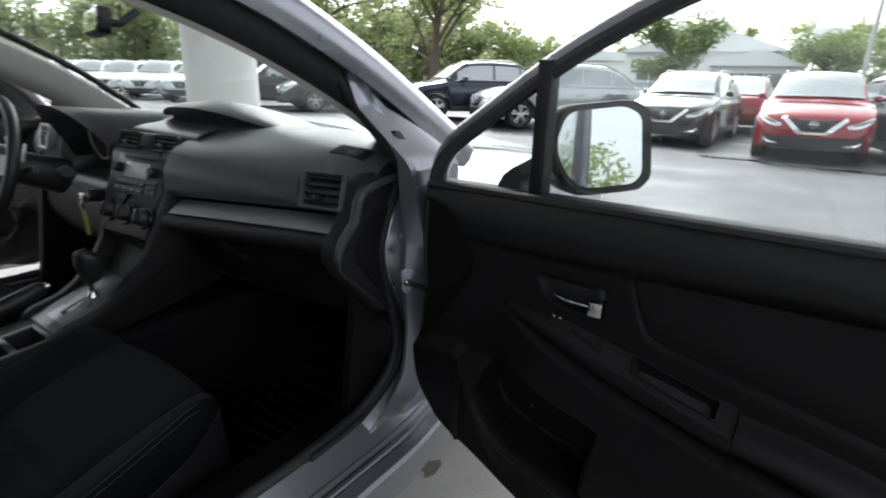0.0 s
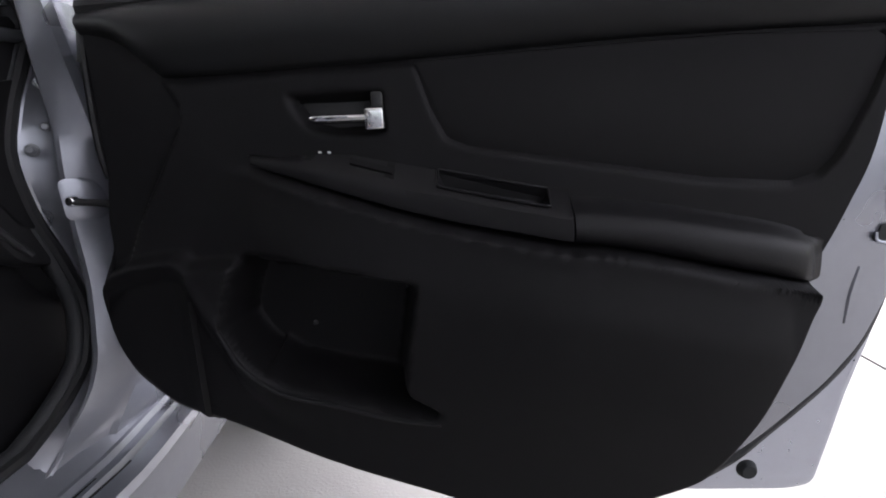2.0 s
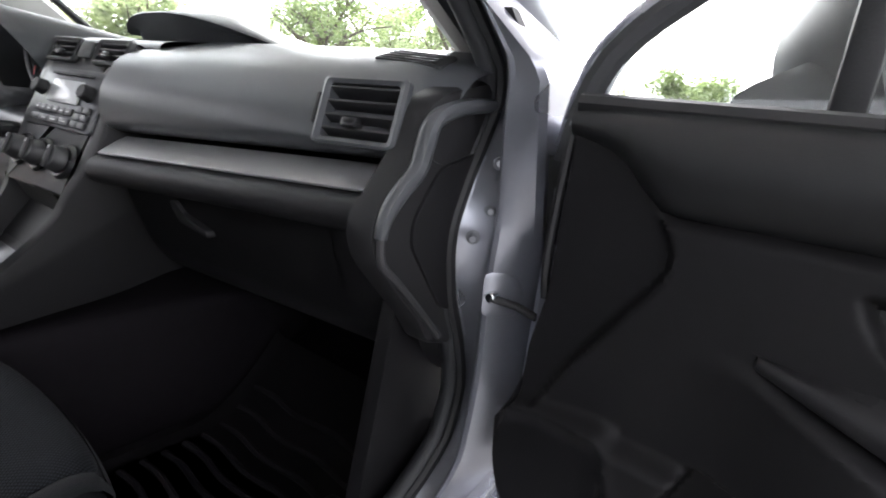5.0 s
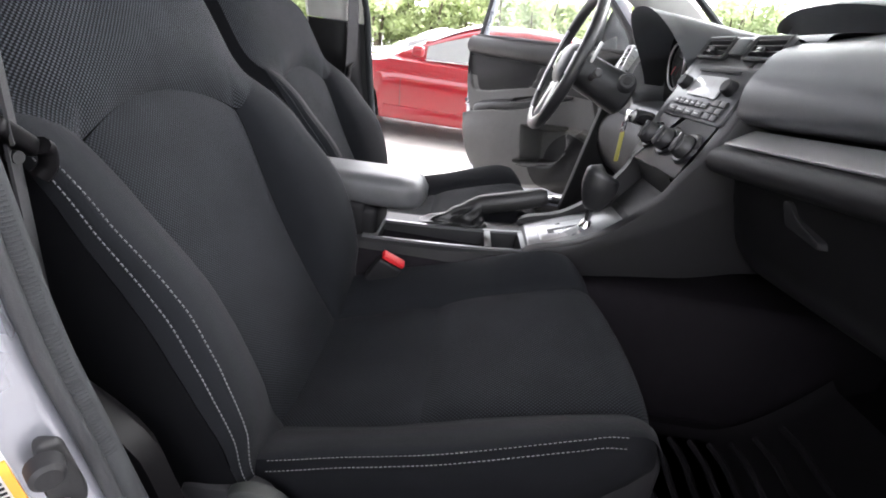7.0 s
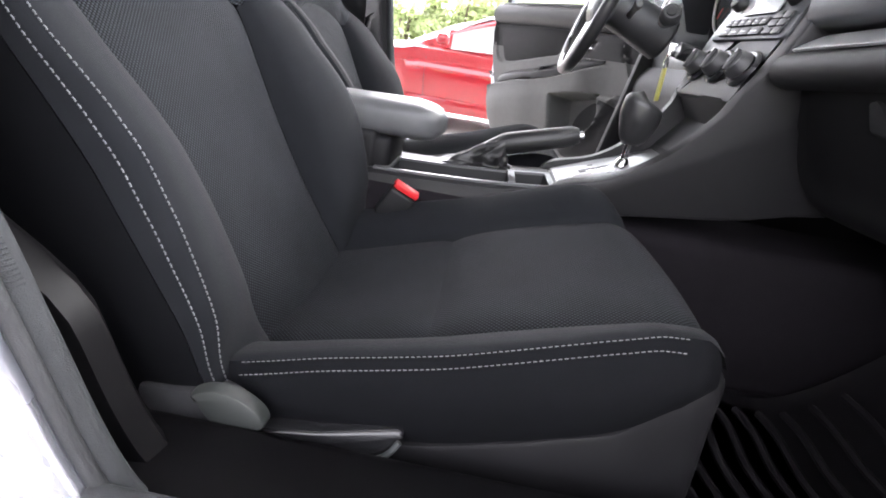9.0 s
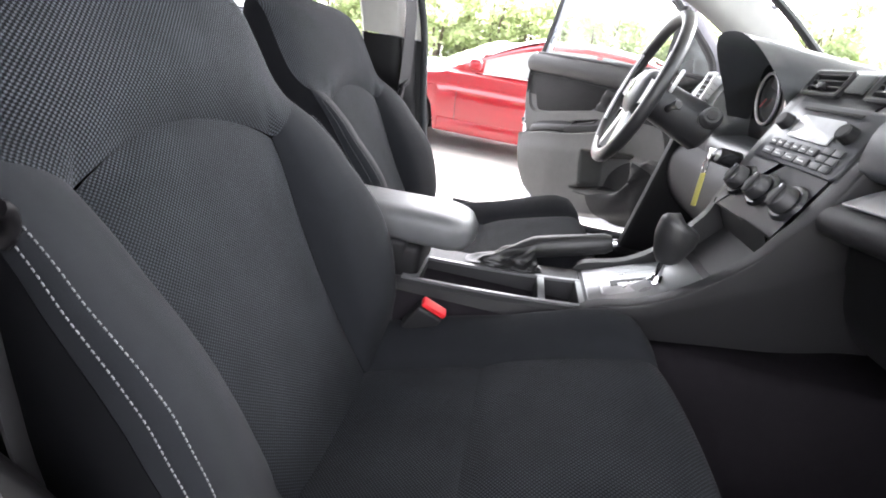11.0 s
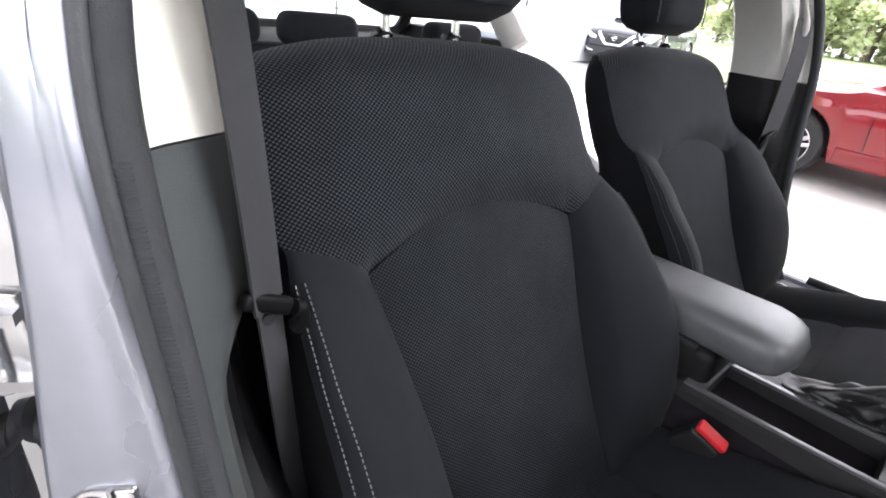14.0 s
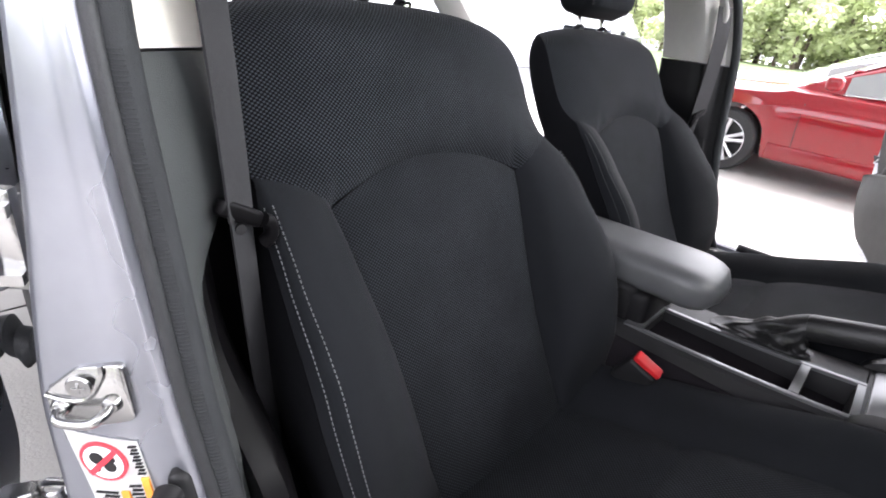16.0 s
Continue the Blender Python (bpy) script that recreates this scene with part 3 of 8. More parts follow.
    def lift(a, b, d):
        return pillar_face(0.062 + (a - 0.052) * 0.88, 0.776 + (b - 0.740) * 0.88, d)

    # striker on the painted face
    bm = B()
    slab(bm, rounded([(0.012, 0.772), (0.05, 0.768), (0.088, 0.738), (0.090, 0.716), (0.055, 0.704), (0.014, 0.712)], 0.008), lift, -0.004, 0.005, 0.002)
    part("striker_plate", bm, M_STEEL, car, "bright zinc plated door striker")
    bm = B()
    tube(bm, smooth_path([lift(a, b, 0.005) for a, b in ((0.030, 0.771), (0.031, 0.762), (0.038, 0.750), (0.048, 0.737), (0.060, 0.733), (0.074, 0.733), (0.087, 0.735))], 5), 0.0024, 8)
    for a, b in ((0.076, 0.724), (0.030, 0.731)):
        cyl(bm, lift(a, b, 0.003), lift(a, b, 0.009), 0.0082, 0.0068, n=16, bevel=0.001)
    part("striker_bracket", bm, M_STEEL, car, "pressed steel striker bracket with pegs")
    bm = B()
    c = lift(0.052, 0.749, 0.005)
    nrm = V(0.667, 0.745, 0)
    cyl(bm, c, c + nrm * 0.0035, 0.0105, n=20, bevel=0.0015)
    tdir = V(0.745, -0.667, 0)
    for q in (tdir, V(0, 0, 1)):
        tube(bm, [c + nrm * 0.0037 - q * 0.005, c + nrm * 0.0037 + q * 0.005], 0.0010, 6)
    part("striker_screw", bm, M_STEEL, car, "cross-head striker screw")
    bm = B()
    tube(bm, smooth_path([lift(a, b, d) for a, b, d in ((0.076, 0.724, 0.0), (0.077, 0.722, 0.010), (0.071, 0.720, 0.017), (0.046, 0.722, 0.019), (0.034, 0.727, 0.015), (0.030, 0.731, 0.0))], 5), 0.0044, 10)
    part("striker_loop", bm, M_STEEL, car, "bright steel striker loop")
    if s > 0:
        def put(a, b, d):
            return pillar_face(0.068 + (a - 0.047) * 0.80, 0.709 + (b - 0.666) * 0.80, d)

        def bar(b3, a0, a1, z0, z1, d0, d1):
            slab(b3, [(a0, z0), (a1, z0), (a1, z1), (a0, z1)], put, d0, d1)
        bm = B()
        sheet(bm, lambda u, v: put(lerp(0.008, lerp(0.070, 0.078, v), u), lerp(lerp(0.553, 0.690, v), lerp(0.565, 0.701, v), u), 0.0012), 8, 12)
        bmesh.ops.solidify(bm, geom=bm.faces[:], thickness=-0.001)
        lab = part("warning_sticker", bm, M_STICKER, car, "white warning sticker with a red prohibition ring")
        cc = (0.047, 0.666)
        circ = lambda r, n=32: [(cc[0] + r * math.cos(2 * math.pi * i / n), cc[1] + r * math.sin(2 * math.pi * i / n)) for i in range(n)]
        bm = B()
        slab(bm, circ(0.0232), put, 0.001, 0.0034)
        part("sticker_ring", bm, M_REDPRINT, lab, "red ring")
        bm = B()
        slab(bm, circ(0.0195), put, 0.002, 0.0039)
        part("sticker_field", bm, M_STICKER, lab, "white field")
        bm = B()
        for dx, dz, r in ((-0.006, -0.005, 0.006), (0.005, 0.005, 0.007), (-0.010, 0.004, 0.0035), (0.008, -0.008, 0.0035)):
            slab(bm, [(cc[0] + dx + r * math.cos(i * math.pi / 6), cc[1] + dz + r * math.sin(i * math.pi / 6)) for i in range(12)], put, 0.003, 0.0044)
        part("sticker_shape", bm, M_DEEP, lab, "plain black shape")
        bm = B()
        slab(bm, [(cc[0] + 0.018, cc[1] - 0.0125), (cc[0] + 0.0145, cc[1] - 0.0165), (cc[0] - 0.018, cc[1] + 0.0125), (cc[0] - 0.0145, cc[1] + 0.0165)], put, 0.003, 0.0049)
        part("sticker_bar", bm, M_REDPRINT, lab, "red bar")
        bm = B()
        bar(bm, 0.033, 0.041, 0.566, 0.628, 0.001, 0.0032)
        bar(bm, 0.009, 0.0165, 0.566, 0.645, 0.001, 0.0032)
        part("sticker_band", bm, M_ORANGE, lab, "orange bands")
        bm = B()
        for i in range(13):
            bar(bm, 0.045, 0.068 - 0.004 * (i % 3), 0.570 + i * 0.0046, 0.5711 + i * 0.0046, 0.001, 0.0032)
            bar(bm, 0.019, 0.031 - 0.002 * (i % 2), 0.572 + i * 0.0052, 0.5731 + i * 0.0052, 0.001, 0.0032)
        for i in range(9):
            bar(bm, 0.010, 0.018 - 0.002 * (i % 2), 0.650 + i * 0.0042, 0.6511 + i * 0.0042, 0.001, 0.0032)
        part("sticker_text", bm, M_DEEP, lab, "rows of small illegible print")
        bm = B()
        slab(bm, rounded([(0.004, 0.696), (0.020, 0.699), (0.026, 0.676), (0.029, 0.655), (0.027, 0.636), (0.010, 0.632), (0.004, 0.645)], 0.007), pillar_face, -0.002, 0.009, 0.004)
        stop = part("door_stop", bm, M_DEEP, car, "black rubber door stop on the pillar edge")
        bm = B()
        c = pillar_face(0.020, 0.684, 0.010)
        nq = V(0.667, 0.745, 0)
        cyl(bm, c, c + nq * 0.020, 0.0125, 0.0115, n=20, bevel=0.003)
        part("stop_head", bm, M_DEEP, stop, "round black buffer head")
        bm = B()
        c = pillar_face(0.022, 0.646, 0.0121)
        cyl(bm, c, c + nq * 0.0008, 0.006, n=16)
        part("stop_hole", bm, M_STEEL, stop, "bright fixing in a round hole")


b_pillar(1)
PLACE.append(Matrix.Translation((0, -0.08, 0)) @ Matrix.Diagonal((-1, 1, 1, 1)))
b_pillar(-1)
PLACE.pop()


# floor, bulkhead, rear end that close the car
bm = B()
box(bm, (-0.72, -2.5, 0.235), (0.72, 0.42, 0.262), 0.01)
part("floor_pan", bm, M_CARPET, car, "black carpeted floor")
bm = B()
box(bm, (-0.128, -1.30, 0.25), (0.128, 0.52, 0.572), 0.03, 3)
part("tunnel_carpet", bm, M_CARPET, car, "black carpeted tunnel")
bm = B()
sheet(bm, lambda u, v: V(lerp(-0.80, 0.80, u), lerp(0.30, 0.56, v) if v < 0.5 else lerp(0.43, 0.60, v), 0.26 + 0.62 * v * v + 0.02), 12, 10)
bmesh.ops.solidify(bm, geom=bm.faces[:], thickness=0.02)
part("toe_board", bm, M_CARPET, car, "black carpeted toe board")
bm = B()
box(bm, (-0.74, 0.60, 0.36), (0.74, 0.63, 1.10))
part("firewall", bm, M_DEEP, car)


def rear_quarter(s):
    bm = B()
    slab(bm, rounded([(-1.98, 0.35), (-2.75, 0.35), (-2.75, 1.0), (-2.0, 1.03), (-1.9, 0.7)], 0.05), lambda a, b, d: (0.90 - d - 0.10 * max(0, b - 0.8), a, b), 0, 0.12, 0.02)
    part("rear_quarter", bm, M_SILVER, car, "silver rear quarter panel")
    bm = B()
    tube(bm, smooth_path([(0.80, -1.95, 0.98), (0.76, -2.15, 1.2), (0.68, -2.4, 1.42)], 6), 0.055, 10, flat=0.7)
    part("rear_pillar", bm, M_GREYPILLAR, car, "light grey rear pillar trim")
    bm = B()
    slab(bm, rounded([(-1.95, 0.30), (-2.6, 0.30), (-2.6, 1.0), (-2.0, 1.0)], 0.04), lambda a, b, d: (0.76 - d, a, b), 0, 0.05, 0.01)
    part("cargo_side_trim", bm, M_LOWER, car, "black cargo side trim")


both(rear_quarter)
bm = B()
slab(bm, rounded([(-0.70, 0.35), (0.70, 0.35), (0.72, 0.95), (-0.72, 0.95)], 0.05), lambda a, b, d: (a, -2.62 - d, b), 0, 0.08, 0.02)
part("tailgate", bm, M_LOWER, car, "black tailgate trim")
bm = B()
slab(bm, rounded([(-0.70, 0.95), (0.70, 0.95), (0.60, 1.42), (-0.60, 1.42)], 0.06), lambda a, b, d: (a, -2.62 + (b - 0.95) * 0.75 + d, b), 0, 0.004)
rg = part("rear_window", bm, M_GLASS, car, "clear rear window")
rg.visible_shadow = False
bm = B()
o = rounded([(-0.70, 0.95), (0.70, 0.95), (0.60, 1.42), (-0.60, 1.42)], 0.06)
tube(bm, [(a, -2.60 + (b - 0.95) * 0.75, b) for a, b in o], 0.028, 8, closed=True)
part("rear_window_frame", bm, M_LOWER, car, "black rear window surround")


def own_wheel(x, y):
    s = 1 if x > 0 else -1
    bm = B()
    prof = [(0.66, 0.0), (0.72, 0.010), (0.92, 0.010), (0.985, -0.01), (1.0, -0.04), (1.0, -0.18), (0.97, -0.205), (0.66, -0.205)]
    ring_faces(bm, [[V(x + s * d, y + 0.335 * r * math.cos(a * math.pi / 20), 0.347 + 0.335 * r * math.sin(a * math.pi / 20)) for a in range(40)] for r, d in prof], cap=False)
    wh = part("tyre", bm, M_DEEP, car, "black tyre")
    bm = B()
    cyl(bm, (x - s * 0.03, y, 0.347), (x - s * 0.02, y, 0.347), 0.225, n=32)
    for k in range(5):
        a = 2 * math.pi * k / 5
        tube(bm, [(x - s * 0.006, y + 0.03 * math.cos(a), 0.347 + 0.03 * math.sin(a)), (x - s * 0.008, y + 0.225 * math.cos(a), 0.347 + 0.225 * math.sin(a))], [0.03, 0.022], 8)
    part("rim", bm, M_CHROME, wh, "five-spoke alloy rim")


for wx in (0.82, -0.82):
    for wy in (1.16, -1.62):
        own_wheel(wx, wy)
bm = B()
slab(bm, rounded([(-0.80, 0.30), (0.80, 0.30), (0.80, 0.80), (0.62, 0.90), (-0.62, 0.90), (-0.80, 0.80)], 0.05), lambda a, b, d: (a, 1.72 + d - 0.12 * a * a, b), -0.02, 0.08, 0.03)
part("front_bumper", bm, M_SILVER, car, "silver front bumper")

# ---- seats ----
def make_seat(group_label, cx, dy, s, lean):
    """One front seat; s is +1 where the outer side faces +x."""
    PLACE.append(Matrix.Translation((cx, dy, 0)) @ Matrix.Diagonal((s, 1, 1, 1)))
    seat = thing("bucket_seat", group_label, "seat", "front seats")
    O, D, N = V(0, -0.69, 0.47), V(0, -0.5, 0.866), V(0, 0.866, 0.5)

    def pt(x, t, n):
        return O + V(x, 0, 0) + D * t + N * n

    TOP, TC, TSH = 0.742, 0.440, 0.492

    def width(t):
        w = curve([0, 0.08, 0.22, 0.36, 0.45, 0.492, 0.53, 0.60, 0.66], [0.285, 0.302, 0.317, 0.312, 0.304, 0.294, 0.301, 0.303, 0.290], t)
        if t > 0.60:
            k = (t - 0.60) / (TOP - 0.60)
            w = 0.302 * max(0.0, 1 - k ** 2.8) ** (1 / 2.0) * 0.50 + 0.302 * 0.50
        return w

    def inner(t):
        return curve([0, 0.12, 0.30, 0.44], [0.150, 0.158, 0.178, 0.198], min(t, TC))

    def arc(x):
        return TC + 0.052 * max(0.0, 1 - (x / inner(TC)) ** 2)

    def roll_top(t):
        k = max(0.0, (t - 0.62) / (TOP - 0.62))
        return -0.075 * k ** 3

    def insert_n(x, t):
        return -0.012 - 0.018 * math.sin(math.pi * min(t / 0.44, 1)) * 0.6 + 0.10 * x * x

    def pillow(u, amp=0.007):
        return amp * (1 - abs(2 * u - 1) ** 7) - amp

    def f_insert(u, v):
        x = lerp(-1, 1, u) * inner(v * TC)
        t = lerp(-0.07, arc(x), v)
        x = lerp(-1, 1, u) * inner(t)
        return pt(x, t, insert_n(x, t) + pillow(u) + (pillow(v) if v > 0.5 else 0))

    def cloth(fn):
        """Lays the cloth's pattern over a panel of the backrest in metres."""
        return lambda u, v: (fn(u, v).x, (fn(u, v) - O).dot(D))

    bm = B()
    sheet(bm, f_insert, 46, 60, cloth(f_insert))
    part("backrest_insert", bm, M_WEAVE2, seat, "fine dark grey mesh cloth insert")

    def low_edge(x):
        a = abs(x)
        if a <= inner(TC):
            return arc(x)
        k = (a - inner(TC)) / (width(TSH) - inner(TC))
        return lerp(TC, TSH, min(k, 1.0) ** 0.7)

    def wing(t):
        """How far the bolster's outer edge stands ahead of the insert."""
        return curve([-0.05, 0.04, 0.10, 0.15, 0.20, 0.245, 0.285, 0.32, 0.356, 0.39, 0.44, TSH], [0.0, 0.030, 0.066, 0.083, 0.094, 0.097, 0.091, 0.081, 0.069, 0.060, 0.040, 0.016], t)

    def bol(u, t):
        k = curve([0, 0.06, 0.14, 0.24, 0.40, 0.62, 0.82, 0.91, 0.96, 1.0], [0.0, 0.24, 0.48, 0.64, 0.80, 0.94, 1.0, 0.97, 0.86, 0.62], u)
        return insert_n(inner(t), t) - 0.006 + wing(t) * k + 0.004 * math.sin(math.pi * u)

    def n_low(x, t):
        """Where the upper panel meets what lies below it."""
        a = abs(x)
        if a <= inner(TC):
            return insert_n(x, t) - 0.007 + pillow(0.5 + 0.5 * x / inner(TC))
        return bol(min(1.0, (a - inner(t)) / (width(t) - inner(t))), t) - 0.006

    def n_up(u, t):
        """The upper panel's front over u across and the height t."""
        return 0.014 - 0.034 * abs(2 * u - 1) ** 4 + roll_top(t) + pillow(u, 0.010)

    def f_upper(u, v):
        x = lerp(-1, 1, u) * width(TSH)
        lo = low_edge(x)
        t = lerp(lo, TOP, v)
        n0 = n_low(lerp(-1, 1, u) * width(lo), lo)
        x = lerp(-1, 1, u) * width(t)
        k = min(1.0, v / 0.30)
        k = 1 - (1 - k) ** 2.2
        return pt(x, t, lerp(n0, n_up(u, t), k))

    bm = B()
    sheet(bm, f_upper, 60, 40, cloth(f_upper))
    part("upper_panel", bm, M_WEAVE, seat, "dotted dark grey mesh cloth upper panel")

    for k in (1, -1):
        def f_bol(u, v):
            t = lerp(-0.07, lerp(TC, TSH, u ** 0.7), v)
            x = lerp(inner(t), width(t), u)
            return pt(k * x, t, bol(u, t) + (pillow(v, 0.006) if v > 0.5 else 0))
        bm = B()
        sheet(bm, f_bol, 30, 52)
        part("side_bolster", bm, M_BOLSTER, seat, "smooth charcoal cloth side bolster")
        # a sunk seam between two rows of stitching along the bolster's edge
        for uu in (0.90, 0.97):
            bm = B()
            m = 74
            for i in range(m):
                v0, v1 = 0.03 + 0.90 * i / m, 0.03 + 0.90 * (i + 0.60) / m
                a, b = (pt(k * (lerp(inner(v * TSH), width(v * TSH), uu) + 0.0006), v * TSH, bol(uu, v * TSH) + 0.0006) for v in (v0, v1))
                tube(bm, [a, lerp(a, b, 0.5) + N * 0.0005, b], 0.0007 if k > 0 else 0.0005, 5)
            part("stitching", bm, M_STITCH if k > 0 and s > 0 else M_STITCHDARK, seat, "pale grey decorative stitching")

    # sides and back shell
    for k in (1, -1):
        def f_side(u, v):
            t = lerp(-0.07, TOP, v)
            n0 = bol(1.0, t) - 0.001 if t < TSH else lerp(n_low(width(TSH), TSH), n_up(1.0, t), 1 - (1 - min(1.0, (t - TSH) / (TOP - TSH) / 0.30)) ** 2.2)
            n1 = lerp(-0.15, -0.105, v)
            a = u * math.pi / 2
            return pt(k * (width(t) - 0.050 * (1 - math.cos(a)) + 0.004 * math.sin(2 * a)), t, lerp(n0, n1, math.sin(a)))
        bm = B()
        sheet(bm, f_side, 12, 54)
        part("backrest_side", bm, M_BOLSTERSIDE, seat, "black cloth backrest side")
    bm = B()
    sheet(bm, lambda u, v: pt(lerp(-1, 1, u) * (width(v * TOP) - 0.050), v * TOP, lerp(-0.15, -0.105, v) - 0.012 * math.sin(math.pi * u)), 12, 30)
    part("backrest_shell", bm, M_LOWER, seat, "black backrest rear shell")

    def f_top(u, v):
        x = lerp(-1, 1, u) * width(TOP)
        return pt(x, TOP - 0.004 * (2 * v - 1) ** 2 + 0.004, lerp(n_up(u, TOP), -0.105, v))
    bm = B()
    sheet(bm, f_top, 24, 6)
    part("backrest_top", bm, M_BOLSTER, seat)

    # headrest
    head = None
    H0 = pt(0, TOP + 0.030, -0.055) + V(0, lean, 0)
    HD = V(0, -0.16, 0.987)
    HN = V(0, 0.987, 0.16)

    def hp(x, h, n):
        return H0 + V(x, 0, 0) + HD * h + HN * n

    def head_surface(fr):
        bm = B()
        rings = []
        for i in range(19):
            h = 0.235 * i / 18
            k = abs(2 * i / 18 - 1)
            w = curve([0, 0.03, 0.11, 0.18, 0.215, 0.235], [0.104, 0.130, 0.139, 0.124, 0.102, 0.070], h) * (1 - 0.10 * k ** 8)
            d0 = lerp(0.062, 0.048, h / 0.235) * (1 - k ** 6) ** 0.5 + 0.008
            d1 = 0.055 * (1 - k ** 6) ** 0.5 + 0.006
            ring = []
            for j in range(40):
                a = 2 * math.pi * j / 40
                c, sn = math.cos(a), math.sin(a)
                x = w * math.copysign(abs(c) ** 0.52, c)
                n = (d0 if sn > 0 else d1) * math.copysign(abs(sn) ** 0.6, sn)
                ring.append(hp(x, h, n))
            rings.append(ring)
        return ring_faces(bm, rings)
    head = part("headrest", head_surface(0), M_BOLSTER, seat, "black cloth headrest", sharp=60)
    bm = B()
    def f_hf(u, v):
        h = lerp(0.018, 0.222, v)
        w = curve([0, 0.04, 0.12, 0.2, 0.235], [0.100, 0.127, 0.131, 0.108, 0.07], h) * 0.86
        k = abs(2 * h / 0.235 - 1)
        x = lerp(-1, 1, u) * w
        c = min(1, abs(x) / (w / 0.88)) ** (1 / 0.45)
        n = lerp(0.062, 0.048, h / 0.235) * (1 - k ** 6) ** 0.5 + 0.008
        return hp(x, h, n * max(0.05, 1 - c * c) ** 0.3 + 0.003 - 0.004 * abs(2 * u - 1) ** 8)
    sheet(bm, f_hf, 34, 34, lambda u, v: ((u - 0.5) * 0.23, v * 0.21))
    part("headrest_front", bm, M_WEAVE, head, "dotted mesh cloth headrest front")
    for k in (1, -1):
        bm = B()
        cyl(bm, pt(k * 0.064, TOP - 0.02, -0.062), pt(k * 0.064, TOP + 0.07, -0.058) + V(0, lean * 0.7, 0), 0.0062, n=14)
        part("post", bm, M_CHROME, head, "chrome headrest post")
        bm = B()
        cyl(bm, pt(k * 0.064, TOP - 0.004, -0.062), pt(k * 0.064, TOP + 0.008, -0.062), 0.017, 0.014, n=20, bevel=0.002)
        part("post_guide", bm, M_GLOSSBLACK, head, "black plastic post guide")
        bm = B()
        tube(bm, smooth_path([hp(k * 0.118, 0.02, 0.052), hp(k * 0.121, 0.08, 0.056), hp(k * 0.121, 0.14, 0.052), hp(k * 0.108, 0.21, 0.042)], 6), 0.0016, 5)
        part("headrest_seam", bm, M_BELT, head, "grey headrest seam")

    # cushion
    YF = -0.225
    ZC = ([-0.80, -0.71, -0.62, -0.552, -0.425, -0.307, -0.265, -0.240, YF], [0.452, 0.473, 0.497, 0.517, 0.562, 0.597, 0.606, 0.600, 0.575])
    ZB = ([-0.80, -0.666, -0.596, -0.54, -0.486, -0.434, -0.384, -0.336, -0.301, -0.269, -0.245, YF], [0.486, 0.528, 0.551, 0.566, 0.581, 0.599, 0.617, 0.633, 0.641, 0.640, 0.624, 0.590])

    def zc(y):
        return curve(*ZC, y)

    def bow(p):
        """The front edge swells forward in the middle."""
        return V(p.x, p.y + 0.034 * max(0.0, 1 - (p.x / 0.262) ** 2) * smooth_step(-0.46, -0.24, p.y), p.z)

    def cw(y):
        return curve([-0.80, -0.55, -0.36, -0.27, YF], [0.262, 0.278, 0.282, 0.272, 0.240], y)

    def ci(y):
        return curve([-0.80, -0.5, YF], [0.150, 0.176, 0.188], y)

    for y0, y1 in ((-0.80, -0.512), (-0.512, YF)):
        bm = B()
        def f_c(u, v):
            y = lerp(y0, y1, v)
            x = lerp(-1, 1, u) * ci(y)
            return bow(V(x, y, zc(y) + 0.004 - 0.010 * (1 - (x / 0.17) ** 2) * (1 if y < -0.5 else 0.6) + pillow(u, 0.008) + pillow(v, 0.007)))
        sheet(bm, f_c, 40, 30, lambda u, v: ((u - 0.5) * 0.35, lerp(y0, y1, v)))
        part("cushion_insert", bm, M_WEAVE2, seat, "fine dark grey mesh cloth cushion insert")
    for k in (1, -1):
        def bz(u, y):
            q = curve([0, 0.10, 0.3, 0.6, 0.8, 0.93, 1.0], [0.0, 0.13, 0.46, 0.82, 0.97, 1.02, 0.98], u)
            return zc(y) - 0.004 + (curve(*ZB, y) - zc(y) + 0.004) * q
        bm = B()
        def tuck(i, v):
            y, u = lerp(-0.80, YF, v), max(0.0, i * 21 - 1) / 20
            return bow(V(k * (lerp(ci(y), cw(y), u) - (0.035 if i == 0 else 0)), y, bz(u, y) - (0.022 if i == 0 else 0)))
        sheet(bm, tuck, 21, 44)
        part("cushion_bolster", bm, M_BOLSTER, seat, "smooth charcoal cloth cushion bolster")

        def side(u, v):
            y = lerp(-0.80, YF, v)
            z0 = bz(1, y)
            z1 = curve([-0.80, -0.7, -0.59, -0.507, -0.416, -0.363, -0.311, -0.267, -0.25, YF], [0.42, 0.44, 0.455, 0.463, 0.489, 0.508, 0.528, 0.56, 0.565, 0.565], y)
            return V(k * (cw(y) + 0.012 * math.sin(math.pi * u) - 0.004 * u), y, lerp(z0, min(z0 - 0.005, z1), u))
        bm = B()
        sheet(bm, side, 10, 44)
        part("cushion_side", bm, M_BOLSTERSIDE, seat, "black cloth cushion side")
        if k > 0 and s > 0:
            for dz in (0.001, 0.013):
                bm = B()
                for i in range(78):
                    ends = []
                    for q in (i, i + 0.6):
                        v = 0.20 + 0.70 * q / 78
                        z0, z1 = side(0, v).z, side(1, v).z
                        ends.append(side(dz / (z0 - z1), v) + V(0.001, 0, 0))
                    tube(bm, ends, 0.0005, 5)
                part("stitching", bm, M_STITCH, seat, "pale grey decorative stitching")
    bm = B()
    def front(u, v):
        x = lerp(-1, 1, u)
        e = abs(x) ** 6
        z0 = lerp(zc(YF) + 0.002, bz(1, YF), e)
